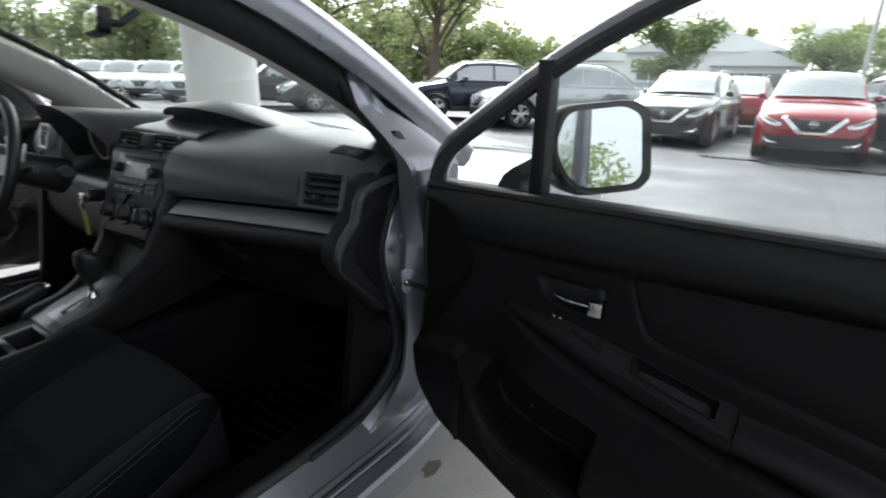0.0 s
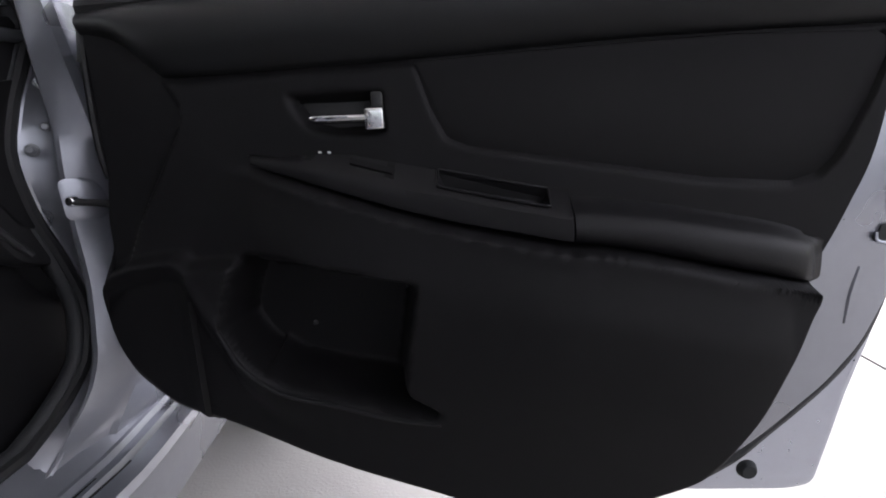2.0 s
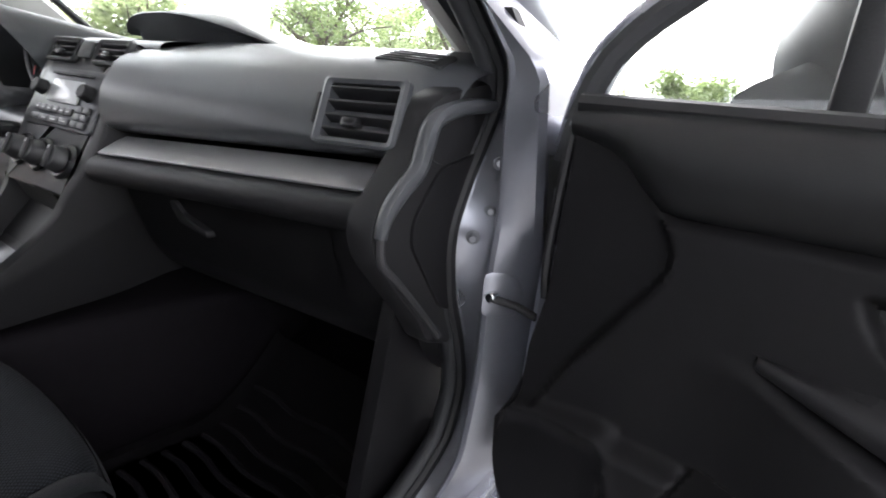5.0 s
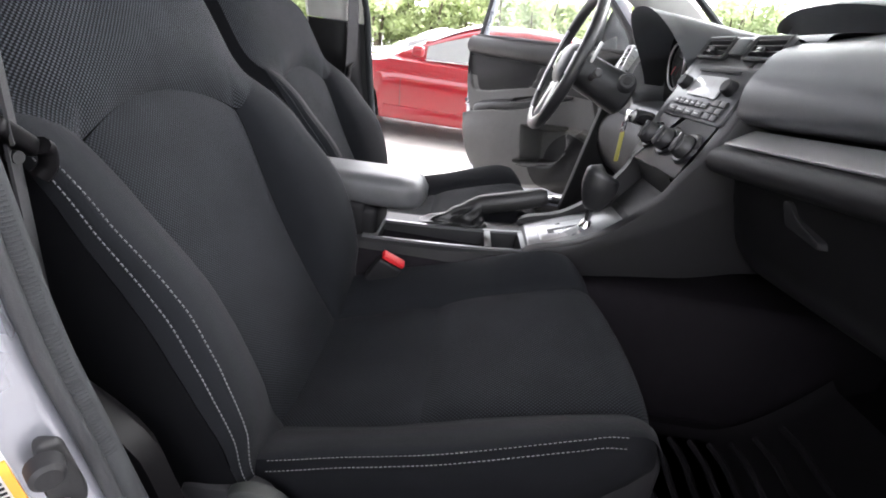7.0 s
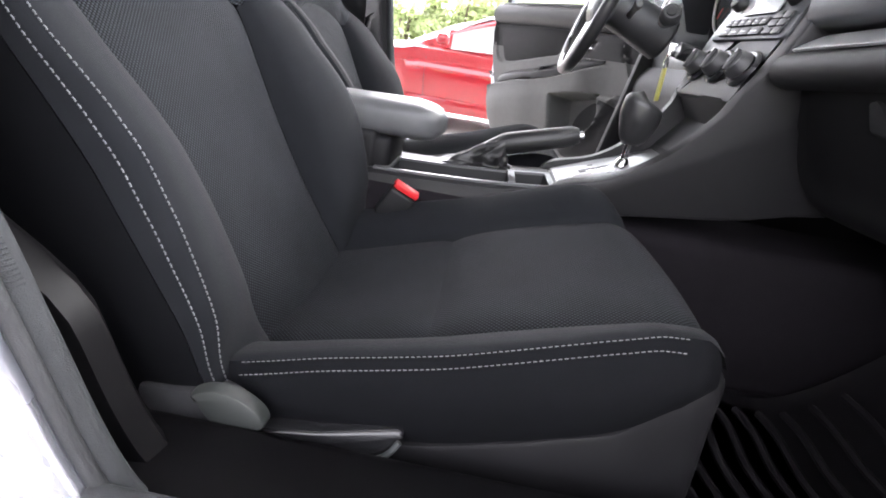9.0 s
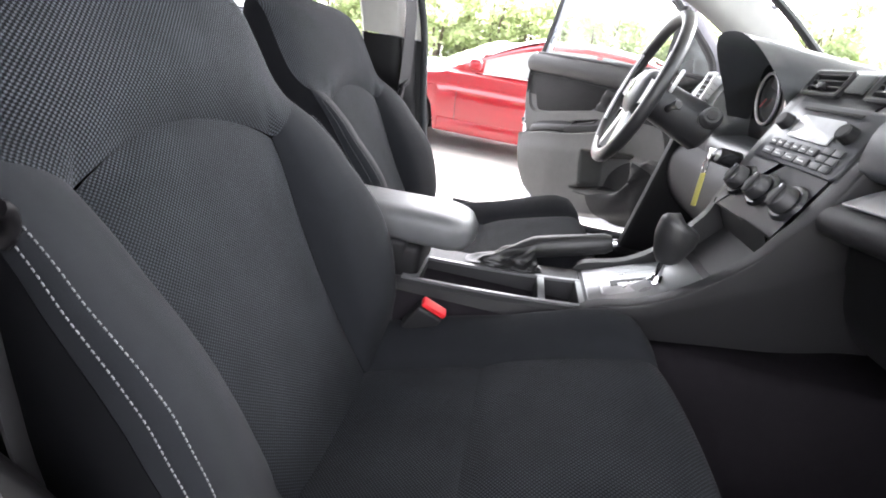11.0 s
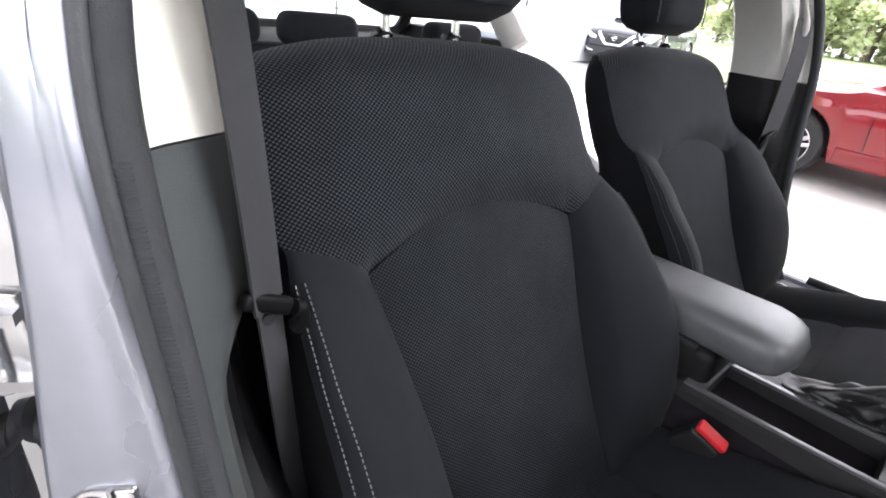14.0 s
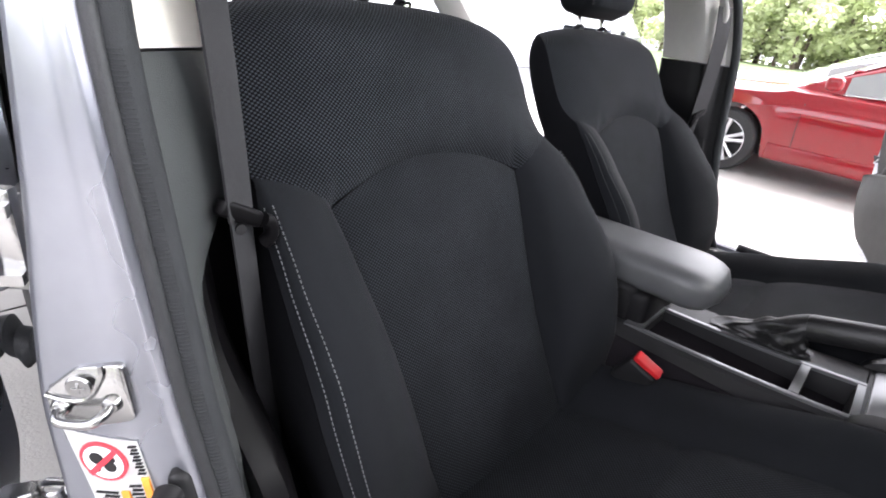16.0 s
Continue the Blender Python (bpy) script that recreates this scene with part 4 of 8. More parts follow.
        return bow(V(x * 0.241, YF - 0.002 + 0.014 * math.sin(math.pi * min(1, v * 1.2)) * (1 - e), lerp(z0, 0.47, v)))
    sheet(bm, front, 24, 10)
    part("cushion_front", bm, M_BOLSTER, seat, "charcoal cloth cushion front")
    # base and valances
    bm = B()
    box(bm, (-0.225, -0.78, 0.30), (0.225, -0.25, 0.44), 0.03, 3)
    part("seat_base", bm, M_DEEP, seat, "black seat base")
    for k in (-0.17, 0.17):
        bm = B()
        box(bm, (k - 0.02, -0.78, 0.262), (k + 0.02, -0.28, 0.31), 0.004)
        part("seat_rail", bm, M_LOWER, seat, "dark steel seat rail")
    for k in (1, -1):
        bm = B()
        ol = smooth_path([(-0.80, 0.46, 0), (-0.72, 0.452, 0), (-0.65, 0.455, 0), (-0.59, 0.463, 0), (-0.507, 0.471, 0), (-0.416, 0.497, 0), (-0.363, 0.516, 0), (-0.311, 0.537, 0), (-0.268, 0.574, 0), (-0.248, 0.604, 0), (-0.226, 0.59, 0), (-0.222, 0.54, 0), (-0.215, 0.40, 0), (-0.25, 0.30, 0), (-0.5, 0.275, 0), (-0.72, 0.285, 0), (-0.82, 0.34, 0)], 5, True)
        slab(bm, [(q.x, q.y) for q in ol], lambda a, b, d: (k * (0.262 + d - 0.3 * max(0, a + 0.32)), a, b), -0.01, 0.022, 0.007)
        part("side_valance", bm, M_LOWER, seat, "black plastic seat side cover")
    # recline lever: a flat plate, sunk upper face, lower edge coloured as a highlight
    bm = B()
    ol = rounded([(-0.693, 0.430), (-0.676, 0.463), (-0.60, 0.474), (-0.519, 0.493), (-0.512, 0.486), (-0.534, 0.462), (-0.61, 0.444)], 0.008)
    slab(bm, ol, lambda a, b, d: (0.285 + d + 0.25 * (0.47 - b), a, b), -0.008, 0.012, 0.004)
    lever = part("recline_lever", bm, M_GLOSSBLACK, seat, "black recline lever")
    bm = B()
    tube(bm, smooth_path([(0.308, -0.690, 0.430), (0.306, -0.61, 0.446), (0.302, -0.537, 0.463), (0.297, -0.517, 0.484)], 5), 0.0032, 8)
    part("lever_highlight", bm, M_GREYTRIM, lever, "grey lever edge coloured as a highlight")
    bm = B()
    ol = rounded([(-0.630, 0.386), (-0.618, 0.410), (-0.533, 0.434), (-0.523, 0.424), (-0.54, 0.390), (-0.61, 0.37)], 0.008)
    slab(bm, ol, lambda a, b, d: (0.284 + d, a, b), -0.006, 0.014, 0.004)
    part("seat_lever", bm, M_PLASTIC, seat, "black height lever")
    # recliner: a dark arm running down from the backrest, with a rounded cap over its pivot
    bm = B()
    ol = smooth_path([(-0.772, 0.494, 0), (-0.735, 0.498, 0), (-0.700, 0.500, 0), (-0.672, 0.492, 0), (-0.672, 0.465, 0), (-0.690, 0.432, 0), (-0.660, 0.388, 0), (-0.675, 0.376, 0), (-0.722, 0.425, 0), (-0.762, 0.465, 0)], 4, True)
    slab(bm, [(q.x, q.y) for q in ol], lambda a, b, d: (0.284 + d, a, b), -0.030, 0.020, 0.004)
    part("hinge_arm", bm, M_CONSOLE, seat, "dark grey recliner arm cover")
    bm = B()
    ol = smooth_path([(-0.716, 0.503, 0), (-0.695, 0.513, 0), (-0.668, 0.510, 0), (-0.648, 0.496, 0), (-0.645, 0.480, 0), (-0.668, 0.468, 0), (-0.694, 0.474, 0), (-0.710, 0.492, 0)], 5, True)
    slab(bm, [(q.x, q.y) for q in ol], lambda a, b, d: (0.302 + d, a, b), -0.004, 0.012, 0.006)
    part("hinge_cover", bm, M_HINGECOVER, seat, "grey plastic recliner cover")
    bm = B()
    tube(bm, smooth_path([(-0.205, -0.715, 0.470), (-0.214, -0.702, 0.486), (-0.222, -0.690, 0.484), (-0.226, -0.680, 0.468)], 4), 0.0075, 10)
    part("hinge_stop", bm, M_BOLT, seat, "small bare steel recliner stop")
    PLACE.pop()
    return seat


make_seat("black cloth passenger seat with mesh inserts and pale stitching", 0.415, 0.0, 1, 0.052)
make_seat("black cloth driver seat with mesh inserts beside the console", -0.40, -0.065, -1, 0.018)

# ---- seat belts ----
def belt(x_s, lab, yo):
    s = 1 if x_s > 0 else -1
    PLACE.append(Matrix.Translation((0, yo, 0)) @ Matrix.Diagonal((s, 1, 1, 1)))
    sb = thing("seat_belt", lab, "seat belt", "front seat belts")

    def strap(pts, w, across):
        bm = B()
        pts = smooth_path(pts, 8)
        ac = V(*across).normalized()
        rings = []
        for i, p in enumerate(pts):
            d = (pts[min(i + 1, len(pts) - 1)] - pts[max(i - 1, 0)]).normalized()
            nrm = d.cross(ac).normalized() * 0.0012
            rings.append([p - ac * w + nrm, p + ac * w + nrm, p + ac * w - nrm, p - ac * w - nrm])
        return ring_faces(bm, rings)
    part("webbing", strap([(0.779, -0.892, 1.19), (0.775, -0.878, 1.115), (0.770, -0.871, 1.035), (0.765, -0.868, 0.96), (0.760, -0.867, 0.886)], 0.0225, (0.80, 0.60, 0)), M_BELT, sb, "grey seat belt webbing")
    part("lower_webbing", strap([(0.758, -0.873, 0.884), (0.742, -0.877, 0.712), (0.730, -0.875, 0.59), (0.72, -0.866, 0.40)], 0.0165, (0.85, 0.5, 0)), M_BELT, sb, "grey lower webbing")
    bm = B()
    box(bm, (-0.029, -0.0065, -0.0085), (0.029, 0.0065, 0.0085), 0.005, 3, pose(0.762, -0.865, 0.889, 0, -30, 16))
    tube(bm, smooth_path([(0.739, -0.864, 0.878), (0.731, -0.866, 0.872), (0.728, -0.869, 0.858), (0.733, -0.874, 0.848)], 4), 0.0078, 10)
    part("belt_guide", bm, M_COVER, sb, "black plastic belt tongue guide")
    bm = B()
    cyl(bm, (0.761, -0.872, 0.872), (0.762, -0.864, 0.872), 0.0055, n=14)
    part("belt_stop", bm, M_DEEP, sb, "small black stop button")
    bm = B()
    rings = []
    for i in range(13):
        u = i / 12
        z = lerp(1.138, 1.30, u)
        r = curve([0, 0.06, 0.16, 0.38, 0.5, 1.0], [0.002, 0.007, 0.009, 0.008, 0.006, 0.005], u)
        c = V(lerp(0.781, 0.777, u) - 0.30 * max(0.0, z - 1.20), -0.890 - 0.35 * max(0.0, z - 1.17), z)
        rings.append([c + V(r * math.cos(2 * math.pi * k / 16), 1.7 * r * math.sin(2 * math.pi * k / 16), 0) for k in range(16)])
    ring_faces(bm, rings)
    part("belt_anchor", bm, M_CREAM if s > 0 else M_GREYPILLAR, sb, "pale shoulder belt anchor cover", sharp=70)
    PLACE.pop()


belt(1, "dark grey passenger seat belt hanging beside the seat", 0)
belt(-1, "dark grey driver seat belt hanging on the pillar", -0.08)
for xb, lab in ((0.155, "red buckle release of the passenger belt"),):
    bk = thing("belt_buckle", "black seat belt buckle with a red release beside the console", "seat belt buckle")
    m = pose(0.168, -0.625, 0.565, -28, 14, 8)
    bm = B()
    box(bm, (-0.013, -0.027, -0.055), (0.013, 0.027, 0.008), 0.006, 3, m)
    part("housing", bm, M_DEEP, bk, "black buckle housing")
    bm = B()
    box(bm, (-0.011, -0.026, 0.010), (0.011, 0.026, 0.022), 0.004, 2, m)
    part("release_button", bm, M_REDPL, bk, "red release button")


# ---- dashboard ----
dash = thing("dashboard", "black soft-touch dashboard with a satin silver strip", "dashboard")


def fx(x):
    return min(max((x - 0.18) / 0.66, 0.0), 1.0)


def yf(x):
    return lerp(-0.055, 0.012, fx(x) ** 1.2) + 0.006 * math.sin(math.pi * fx(x))


def zt(x):
    return lerp(0.938, 0.980, fx(x))


def spline_sheet(bm, prof, x0, x1, nx, ny):
    """A sheet across the car; prof(x) gives the section's points, which are joined smoothly."""
    cols = []
    for i in range(nx + 1):
        x = lerp(x0, x1, i / nx)
        pts = smooth_path([(x, y, z) for y, z in prof(x)], ny)
        cols.append([bm.verts.new(p) for p in pts])
    for a, b in zip(cols, cols[1:]):
        for j in range(len(a) - 1):
            bm.faces.new((a[j], a[j + 1], b[j + 1], b[j]))


def pad_profile(x):
    q = yf(x)
    dz = -0.02 * max(0, (x - 0.74) / 0.1) ** 2
    return [(0.47, 1.105 + dz), (0.36, 1.135 + dz), (0.26, 1.142 + dz), (0.18, 1.136 + dz), (0.115, 1.118 + dz), (q + 0.068, 1.086 + dz), (q + 0.035, 1.045), (q + 0.022, 1.01), (q + 0.024, zt(x) + 0.030), (q + 0.040, zt(x) + 0.016), (q + 0.07, zt(x) + 0.012)]


bm = B()
spline_sheet(bm, pad_profile, 0.165, 0.845, 30, 5)
part("dash_pad", bm, M_DASH, dash, "black grained dashboard pad", sharp=60)


def strip_profile(x):
    q = yf(x)
    return [(q + 0.046, zt(x) + 0.006), (q + 0.030, zt(x) - 0.002), (q + 0.004, zt(x) - 0.019), (q - 0.001, zt(x) - 0.023), (q + 0.002, zt(x) - 0.026)]


bm = B()
spline_sheet(bm, strip_profile, 0.205, 0.792, 30, 3)
bmesh.ops.solidify(bm, geom=bm.faces[:], thickness=0.004)
part("silver_strip", bm, M_TRIMSILVER, dash, "satin silver decorative strip", sharp=60)


def lip_profile(x):
    q = yf(x)
    return [(q + 0.055, zt(x) + 0.006), (q + 0.01, zt(x) - 0.024), (q - 0.010, zt(x) - 0.038), (q - 0.014, zt(x) - 0.056), (q - 0.004, zt(x) - 0.072), (q + 0.02, zt(x) - 0.080)]


bm = B()
spline_sheet(bm, lip_profile, 0.19, 0.825, 30, 4)
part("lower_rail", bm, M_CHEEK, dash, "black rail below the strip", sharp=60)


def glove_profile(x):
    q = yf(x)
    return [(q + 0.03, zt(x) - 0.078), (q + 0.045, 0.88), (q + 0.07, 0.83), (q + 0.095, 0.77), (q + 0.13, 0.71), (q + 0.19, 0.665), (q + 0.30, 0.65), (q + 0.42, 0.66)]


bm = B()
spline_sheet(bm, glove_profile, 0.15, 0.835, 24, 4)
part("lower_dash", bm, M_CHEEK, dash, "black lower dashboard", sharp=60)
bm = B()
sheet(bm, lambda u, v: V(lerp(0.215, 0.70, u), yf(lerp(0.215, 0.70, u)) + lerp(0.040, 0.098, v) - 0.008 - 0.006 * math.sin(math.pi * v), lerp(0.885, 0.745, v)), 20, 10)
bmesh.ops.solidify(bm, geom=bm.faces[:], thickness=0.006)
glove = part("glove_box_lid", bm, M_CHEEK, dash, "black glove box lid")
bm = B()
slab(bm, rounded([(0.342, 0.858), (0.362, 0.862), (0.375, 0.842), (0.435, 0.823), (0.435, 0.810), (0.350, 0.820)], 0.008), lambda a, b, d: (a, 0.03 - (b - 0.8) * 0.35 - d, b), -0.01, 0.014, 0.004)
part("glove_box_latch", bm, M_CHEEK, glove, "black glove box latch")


def vent_at(name, m, w, h, slats, parent, tilt=18, frame_mat=None, slider=True):
    """A louvred air vent in a local frame: x across, y up, z out."""
    PLACE.append(m)
    bm = B()
    ol = rounded([(-w, -h), (w, -h), (w, h), (-w, h)], 0.008)
    inner_w, inner_h = w - 0.012, h - 0.008
    il = rounded([(-inner_w, -inner_h), (inner_w, -inner_h), (inner_w, inner_h), (-inner_w, inner_h)], 0.006)
    k = len(ol)
    rings = [[V(a, b, -0.004) for a, b in ol], [V(a, b, 0.004) for a, b in ol], [V(lerp(a, c, 0.4), lerp(b, d, 0.4), 0.006) for (a, b), (c, d) in zip(ol, il)], [V(c, d, 0.003) for c, d in il], [V(c, d, -0.03) for c, d in il]]
    ring_faces(bm, rings, cap=False)
    vent = part(name, bm, frame_mat or M_PLASTIC, parent, "black air vent with horizontal slats")
    bm = B()
    box(bm, (-inner_w, -inner_h, -0.032), (inner_w, inner_h, -0.028))
    part("vent_back", bm, M_DEEP, vent)
    for i in range(slats):
        y = lerp(-inner_h, inner_h, (i + 0.5) / slats)
        bm = B()
        box(bm, (-inner_w, -0.0018, -0.012), (inner_w, 0.0018, 0.012), 0.0012, 2, pose(0, y, -0.008, tilt, 0, 0))
        part("slat", bm, M_PLASTIC, vent)
    if slider:
        bm = B()
        box(bm, (-0.012, -0.006, -0.004), (0.012, 0.006, 0.012), 0.003, 2, pose(-0.005, -inner_h * 0.45, 0, 0, 0, 0))
        part("slider", bm, M_GLOSSBLACK, vent, "small black vent tab")
    PLACE.pop()
    return vent


def frame_at(p, right, upv):
    r, u = Vector(right).normalized(), Vector(upv).normalized()
    n = r.cross(u).normalized()
    u = n.cross(r)
    return Matrix(((r.x, u.x, n.x, p[0]), (r.y, u.y, n.y, p[1]), (r.z, u.z, n.z, p[2]), (0, 0, 0, 1)))


vm = frame_at((0.747, 0.022, 1.040), (1, 0.10, 0.03), (-0.10, 0.30, 1))
vent_at("side_vent", vm, 0.064, 0.042, 4, dash, -20, M_DASH)
PLACE.append(vm)
bm = B()
for a in (-0.070,):
    box(bm, (-0.073, -0.018, -0.002), (-0.0665, 0.022, 0.003), 0.002)
part("vent_wheel", bm, M_DEEP, dash, "black vent thumbwheel")
PLACE.pop()
bm = B()
slab(bm, rounded([(0.685, 0.10), (0.80, 0.10), (0.80, 0.135), (0.70, 0.135)], 0.006), lambda a, b, d: (a, b, 1.1185 - (b - 0.118) * -0.45 + d - 0.02 * max(0, (a - 0.74) / 0.1) ** 2), -0.004, 0.0030, 0.0010)
defrost = part("defrost_vent", bm, M_DEEP, dash, "black side window defrost grille")
for i in range(4):
    bm = B()
    y = 0.105 + i * 0.008
    tube(bm, [(0.694, y, 1.1185 + (y - 0.118) * 0.45 + 0.0030), (0.785, y, 1.1145 + (y - 0.118) * 0.45 + 0.0030)], 0.0009, 6)
    part("slat", bm, M_PLASTIC, defrost)
# end cap towards the door, with its raised lighter moulding
bm = B()
ol = smooth_path([(0.20, 1.095, 0), (0.10, 1.085, 0), (0.04, 1.062, 0), (0.015, 1.01, 0), (-0.018, 0.965, 0), (-0.042, 0.93, 0), (-0.034, 0.89, 0), (0.0, 0.85, 0), (0.05, 0.80, 0), (0.10, 0.75, 0), (0.20, 0.76, 0), (0.25, 1.0, 0)], 5, True)
slab(bm, [(p.x, p.y) for p in ol], lambda a, b, d: (0.826 + d, a, b), -0.02, 0.018, 0.012)
endcap = part("dash_end_cap", bm, M_CHEEK, dash, "black dashboard end cap")
bm = B()
line = smooth_path([(0.846, 0.16, 1.068), (0.846, 0.10, 1.062), (0.846, 0.055, 1.050), (0.846, 0.034, 1.035), (0.846, 0.024, 1.005), (0.846, 0.016, 0.985), (0.846, -0.012, 0.958), (0.846, -0.028, 0.935), (0.846, -0.032, 0.915)], 6)
tube(bm, line, [0.0095 + 0.006 * math.sin(math.pi * i / (len(line) - 1)) for i in range(len(line))], 10, flat=0.75)
part("end_cap_moulding", bm, M_SATINGREY, endcap, "raised satin grey moulding")
bm = B()
line = smooth_path([(0.846, -0.032, 0.915), (0.846, -0.025, 0.885), (0.846, 0.008, 0.855), (0.846, 0.055, 0.81), (0.846, 0.10, 0.765)], 6)
tube(bm, line, 0.0055, 8)
part("end_cap_edge", bm, M_PLASTIC, endcap, "black edge of the end cap")
bm = B()
ol = rounded([(0.06, 0.99), (0.18, 1.02), (0.18, 0.80), (0.10, 0.80), (0.02, 0.90), (0.02, 0.93)], 0.02)
slab(bm, ol, lambda a, b, d: (0.843 + d, a, b), 0.0, 0.006, 0.003)
part("end_cap_panel", bm, M_LOWER, endcap, "flat side panel of the dashboard")
# display hood in the middle of the dash top
bm = B()
rings = []
for i in range(41):
    u = i / 40
    x = lerp(-0.20, 0.352, u)
    k = 1 - abs(2 * u - 0.85) ** 3 if u < 0.5 else 1 - max(0, (u - 0.425) / 0.575) ** 1.9
    k = max(0.0, min(1.0, k))
    y0, zt_ = 0.13 + 0.07 * (1 - k), 1.134 + 0.050 * k
    rings.append([V(x, y0 + 0.055, 1.098), V(x, y0 + 0.030, zt_ - 0.022 * k), V(x, y0 + 0.006, zt_ - 0.008), V(x, y0, zt_ - 0.003), V(x, y0 + 0.003, zt_), V(x, y0 + 0.05, zt_ + 0.012 * k), V(x, y0 + 0.11, zt_ + 0.016 * k), V(x, y0 + 0.17, zt_ + 0.008 * k), V(x, 0.355, 1.134), V(x, 0.36, 1.098)])
ring_faces(bm, rings)
part("display_hood", bm, M_DASH, dash, "black hooded display cover", sharp=50)

# driver's side pad
def dpad(x):
    q = -0.045
    k = smooth01(-0.590, -0.570, x) * (1 - smooth01(-0.205, -0.185, x))
    return [(0.47, 1.105), (0.36, 1.135), (0.26, 1.142), (0.18 + 0.06 * k, 1.136), (0.11 + 0.10 * k, 1.11), (q + 0.07 + 0.17 * k, 1.08), (q + 0.04 + 0.18 * k, 1.04), (q + 0.03 + 0.16 * k, 0.99 - 0.03 * k), (q + 0.05, 0.92), (q + 0.06, 0.84), (q + 0.10, 0.76), (q + 0.2, 0.70), (q + 0.4, 0.70)]
bm = B()
spline_sheet(bm, dpad, -0.845, -0.155, 69, 4)
part("driver_pad", bm, M_DASH, dash, "black driver side dashboard", sharp=60)
bm = B()
spline_sheet(bm, lambda x: [(0.47, 1.10), (0.36, 1.128), (0.26, 1.134), (0.18, 1.131), (0.13, 1.126), (0.085, 1.120), (0.058, 1.110), (0.054, 1.085)], -0.175, 0.20, 10, 4)
part("center_pad", bm, M_DASH, dash, "black dashboard center", sharp=60)
# instrument hood: an arch over the dials
bm = B()
rings = []
for i in range(11):
    v = i / 10
    y = lerp(-0.105, 0.38, v)
    w, h = lerp(0.190, 0.215, v), lerp(0.190, 0.150, v)
    ring = []
    for j in range(25):
        a = math.pi * j / 24
        ring.append(V(-0.385 + w * math.copysign(abs(math.cos(a)) ** 0.72, math.cos(a)), y + 0.13 * (1 - math.sin(a)) * (1 - v), 0.985 + h * math.sin(a) ** 0.8))
    rings.append(ring)
ring_faces(bm, rings, closed=False)
bmesh.ops.solidify(bm, geom=bm.faces[:], thickness=0.016)
hoodc = part("instrument_hood", bm, M_DASH, dash, "black arched instrument hood", sharp=60)
bm = B()
slab(bm, rounded([(-0.56, 0.93), (-0.21, 0.93), (-0.22, 1.13), (-0.55, 1.13)], 0.05), lambda a, b, d: (a, 0.10 + (b - 0.93) * -0.15 - d, b), 0, 0.01)
dial_face = part("instrument_face", bm, M_GLOSSBLACK, dash, "dark instrument panel")
for xx in (-0.47, -0.30):
    bm = B()
    tube(bm, [V(xx + 0.062 * math.cos(a * math.pi / 16), 0.068 - 0.062 * math.sin(a * math.pi / 16) * 0.15, 1.045 + 0.062 * math.sin(a * math.pi / 16)) for a in range(32)], 0.004, 8, closed=True)
    part("dial_ring", bm, M_TRIMSILVER, dial_face, "satin dial ring")
    bm = B()
    tube(bm, [(xx, 0.066, 1.045), (xx - 0.03, 0.070, 1.023)], 0.0015, 6)
    part("needle", bm, M_REDPL, dial_face, "red needle")
# outer driver vent with a bright ring
vent_at("driver_vent", frame_at((-0.70, -0.02, 1.05), (1, -0.1, 0), (0, 0.25, 1)), 0.055, 0.045, 5, dash, -20, M_TRIMSILVER, False)
# knee panel under the column
bm = B()
spline_sheet(bm, lambda x: [(0.0, 0.88), (-0.03, 0.83), (-0.02, 0.75), (0.05, 0.67), (0.2, 0.66)], -0.80, -0.16, 12, 4)
part("knee_panel", bm, M_LOWER, dash, "black knee panel", sharp=60)

# ---- centre stack ----
S0 = V(0.007, -0.098, 0.826)
SM = frame_at(S0, (1, 0.07, 0.0), (0, 0.40, 0.916)) @ Matrix.Diagonal((1.12, 1.02, 1, 1))
PLACE.append(SM)
stack = thing("center_stack", "dark grey center stack with radio and climate knobs", "center stack")
bm = B()
ol = [(-0.118, 0.0), (0.118, 0.0), (0.136, 0.05), (0.152, 0.13), (0.148, 0.255), (0.132, 0.305), (-0.132, 0.305), (-0.148, 0.255), (-0.152, 0.13), (-0.136, 0.05)]
ol = [(q.x, q.y) for q in smooth_path([(a, b, 0) for a, b in rounded(ol, 0.02)], 2, True)]
slab(bm, ol, lambda a, b, d: (a, b, d - 0.9 * a * a * 0.35), -0.022, 0.0, 0.008)
part("stack_panel", bm, M_CONSOLE, stack, "dark grey stack bezel")
bm = B()
ol = rounded([(-0.118, 0.118), (0.118, 0.118), (0.113, 0.238), (-0.113, 0.238)], 0.012)
slab(bm, ol, lambda a, b, d: (a, b, d - 0.9 * a * a * 0.35), 0.0, 0.006, 0.002)
radio = part("radio", bm, M_RADIO, stack, "dark grey radio face")
bm = B()
slab(bm, rounded([(-0.058, 0.166), (0.052, 0.166), (0.050, 0.212), (-0.056, 0.212)], 0.004), lambda a, b, d: (a, b, d), 0.005, 0.0075, 0.001)
part("display", bm, M_LCD, radio, "radio display with glare put into its pale grey")
bm = B()
box(bm, (-0.075, 0.222, 0.005), (0.072, 0.2275, 0.0072), 0.001)
part("disc_slot", bm, M_DEEP, radio, "black disc slot")
for xx in (-0.084, 0.082):
    bm = B()
    cyl(bm, (xx, 0.19, 0.004), (xx, 0.19, 0.024), 0.0155, 0.0135, n=28, bevel=0.002)
    part("radio_knob", bm, M_DEEP, radio, "black radio knob")
for i in range(6):
    bm = B()
    box(bm, (-0.086 + i * 0.0225, 0.144, 0.003), (-0.0655 + i * 0.0225, 0.158, 0.0078), 0.0015)
    part("preset_button", bm, M_CONSOLE, radio, "grey preset button")
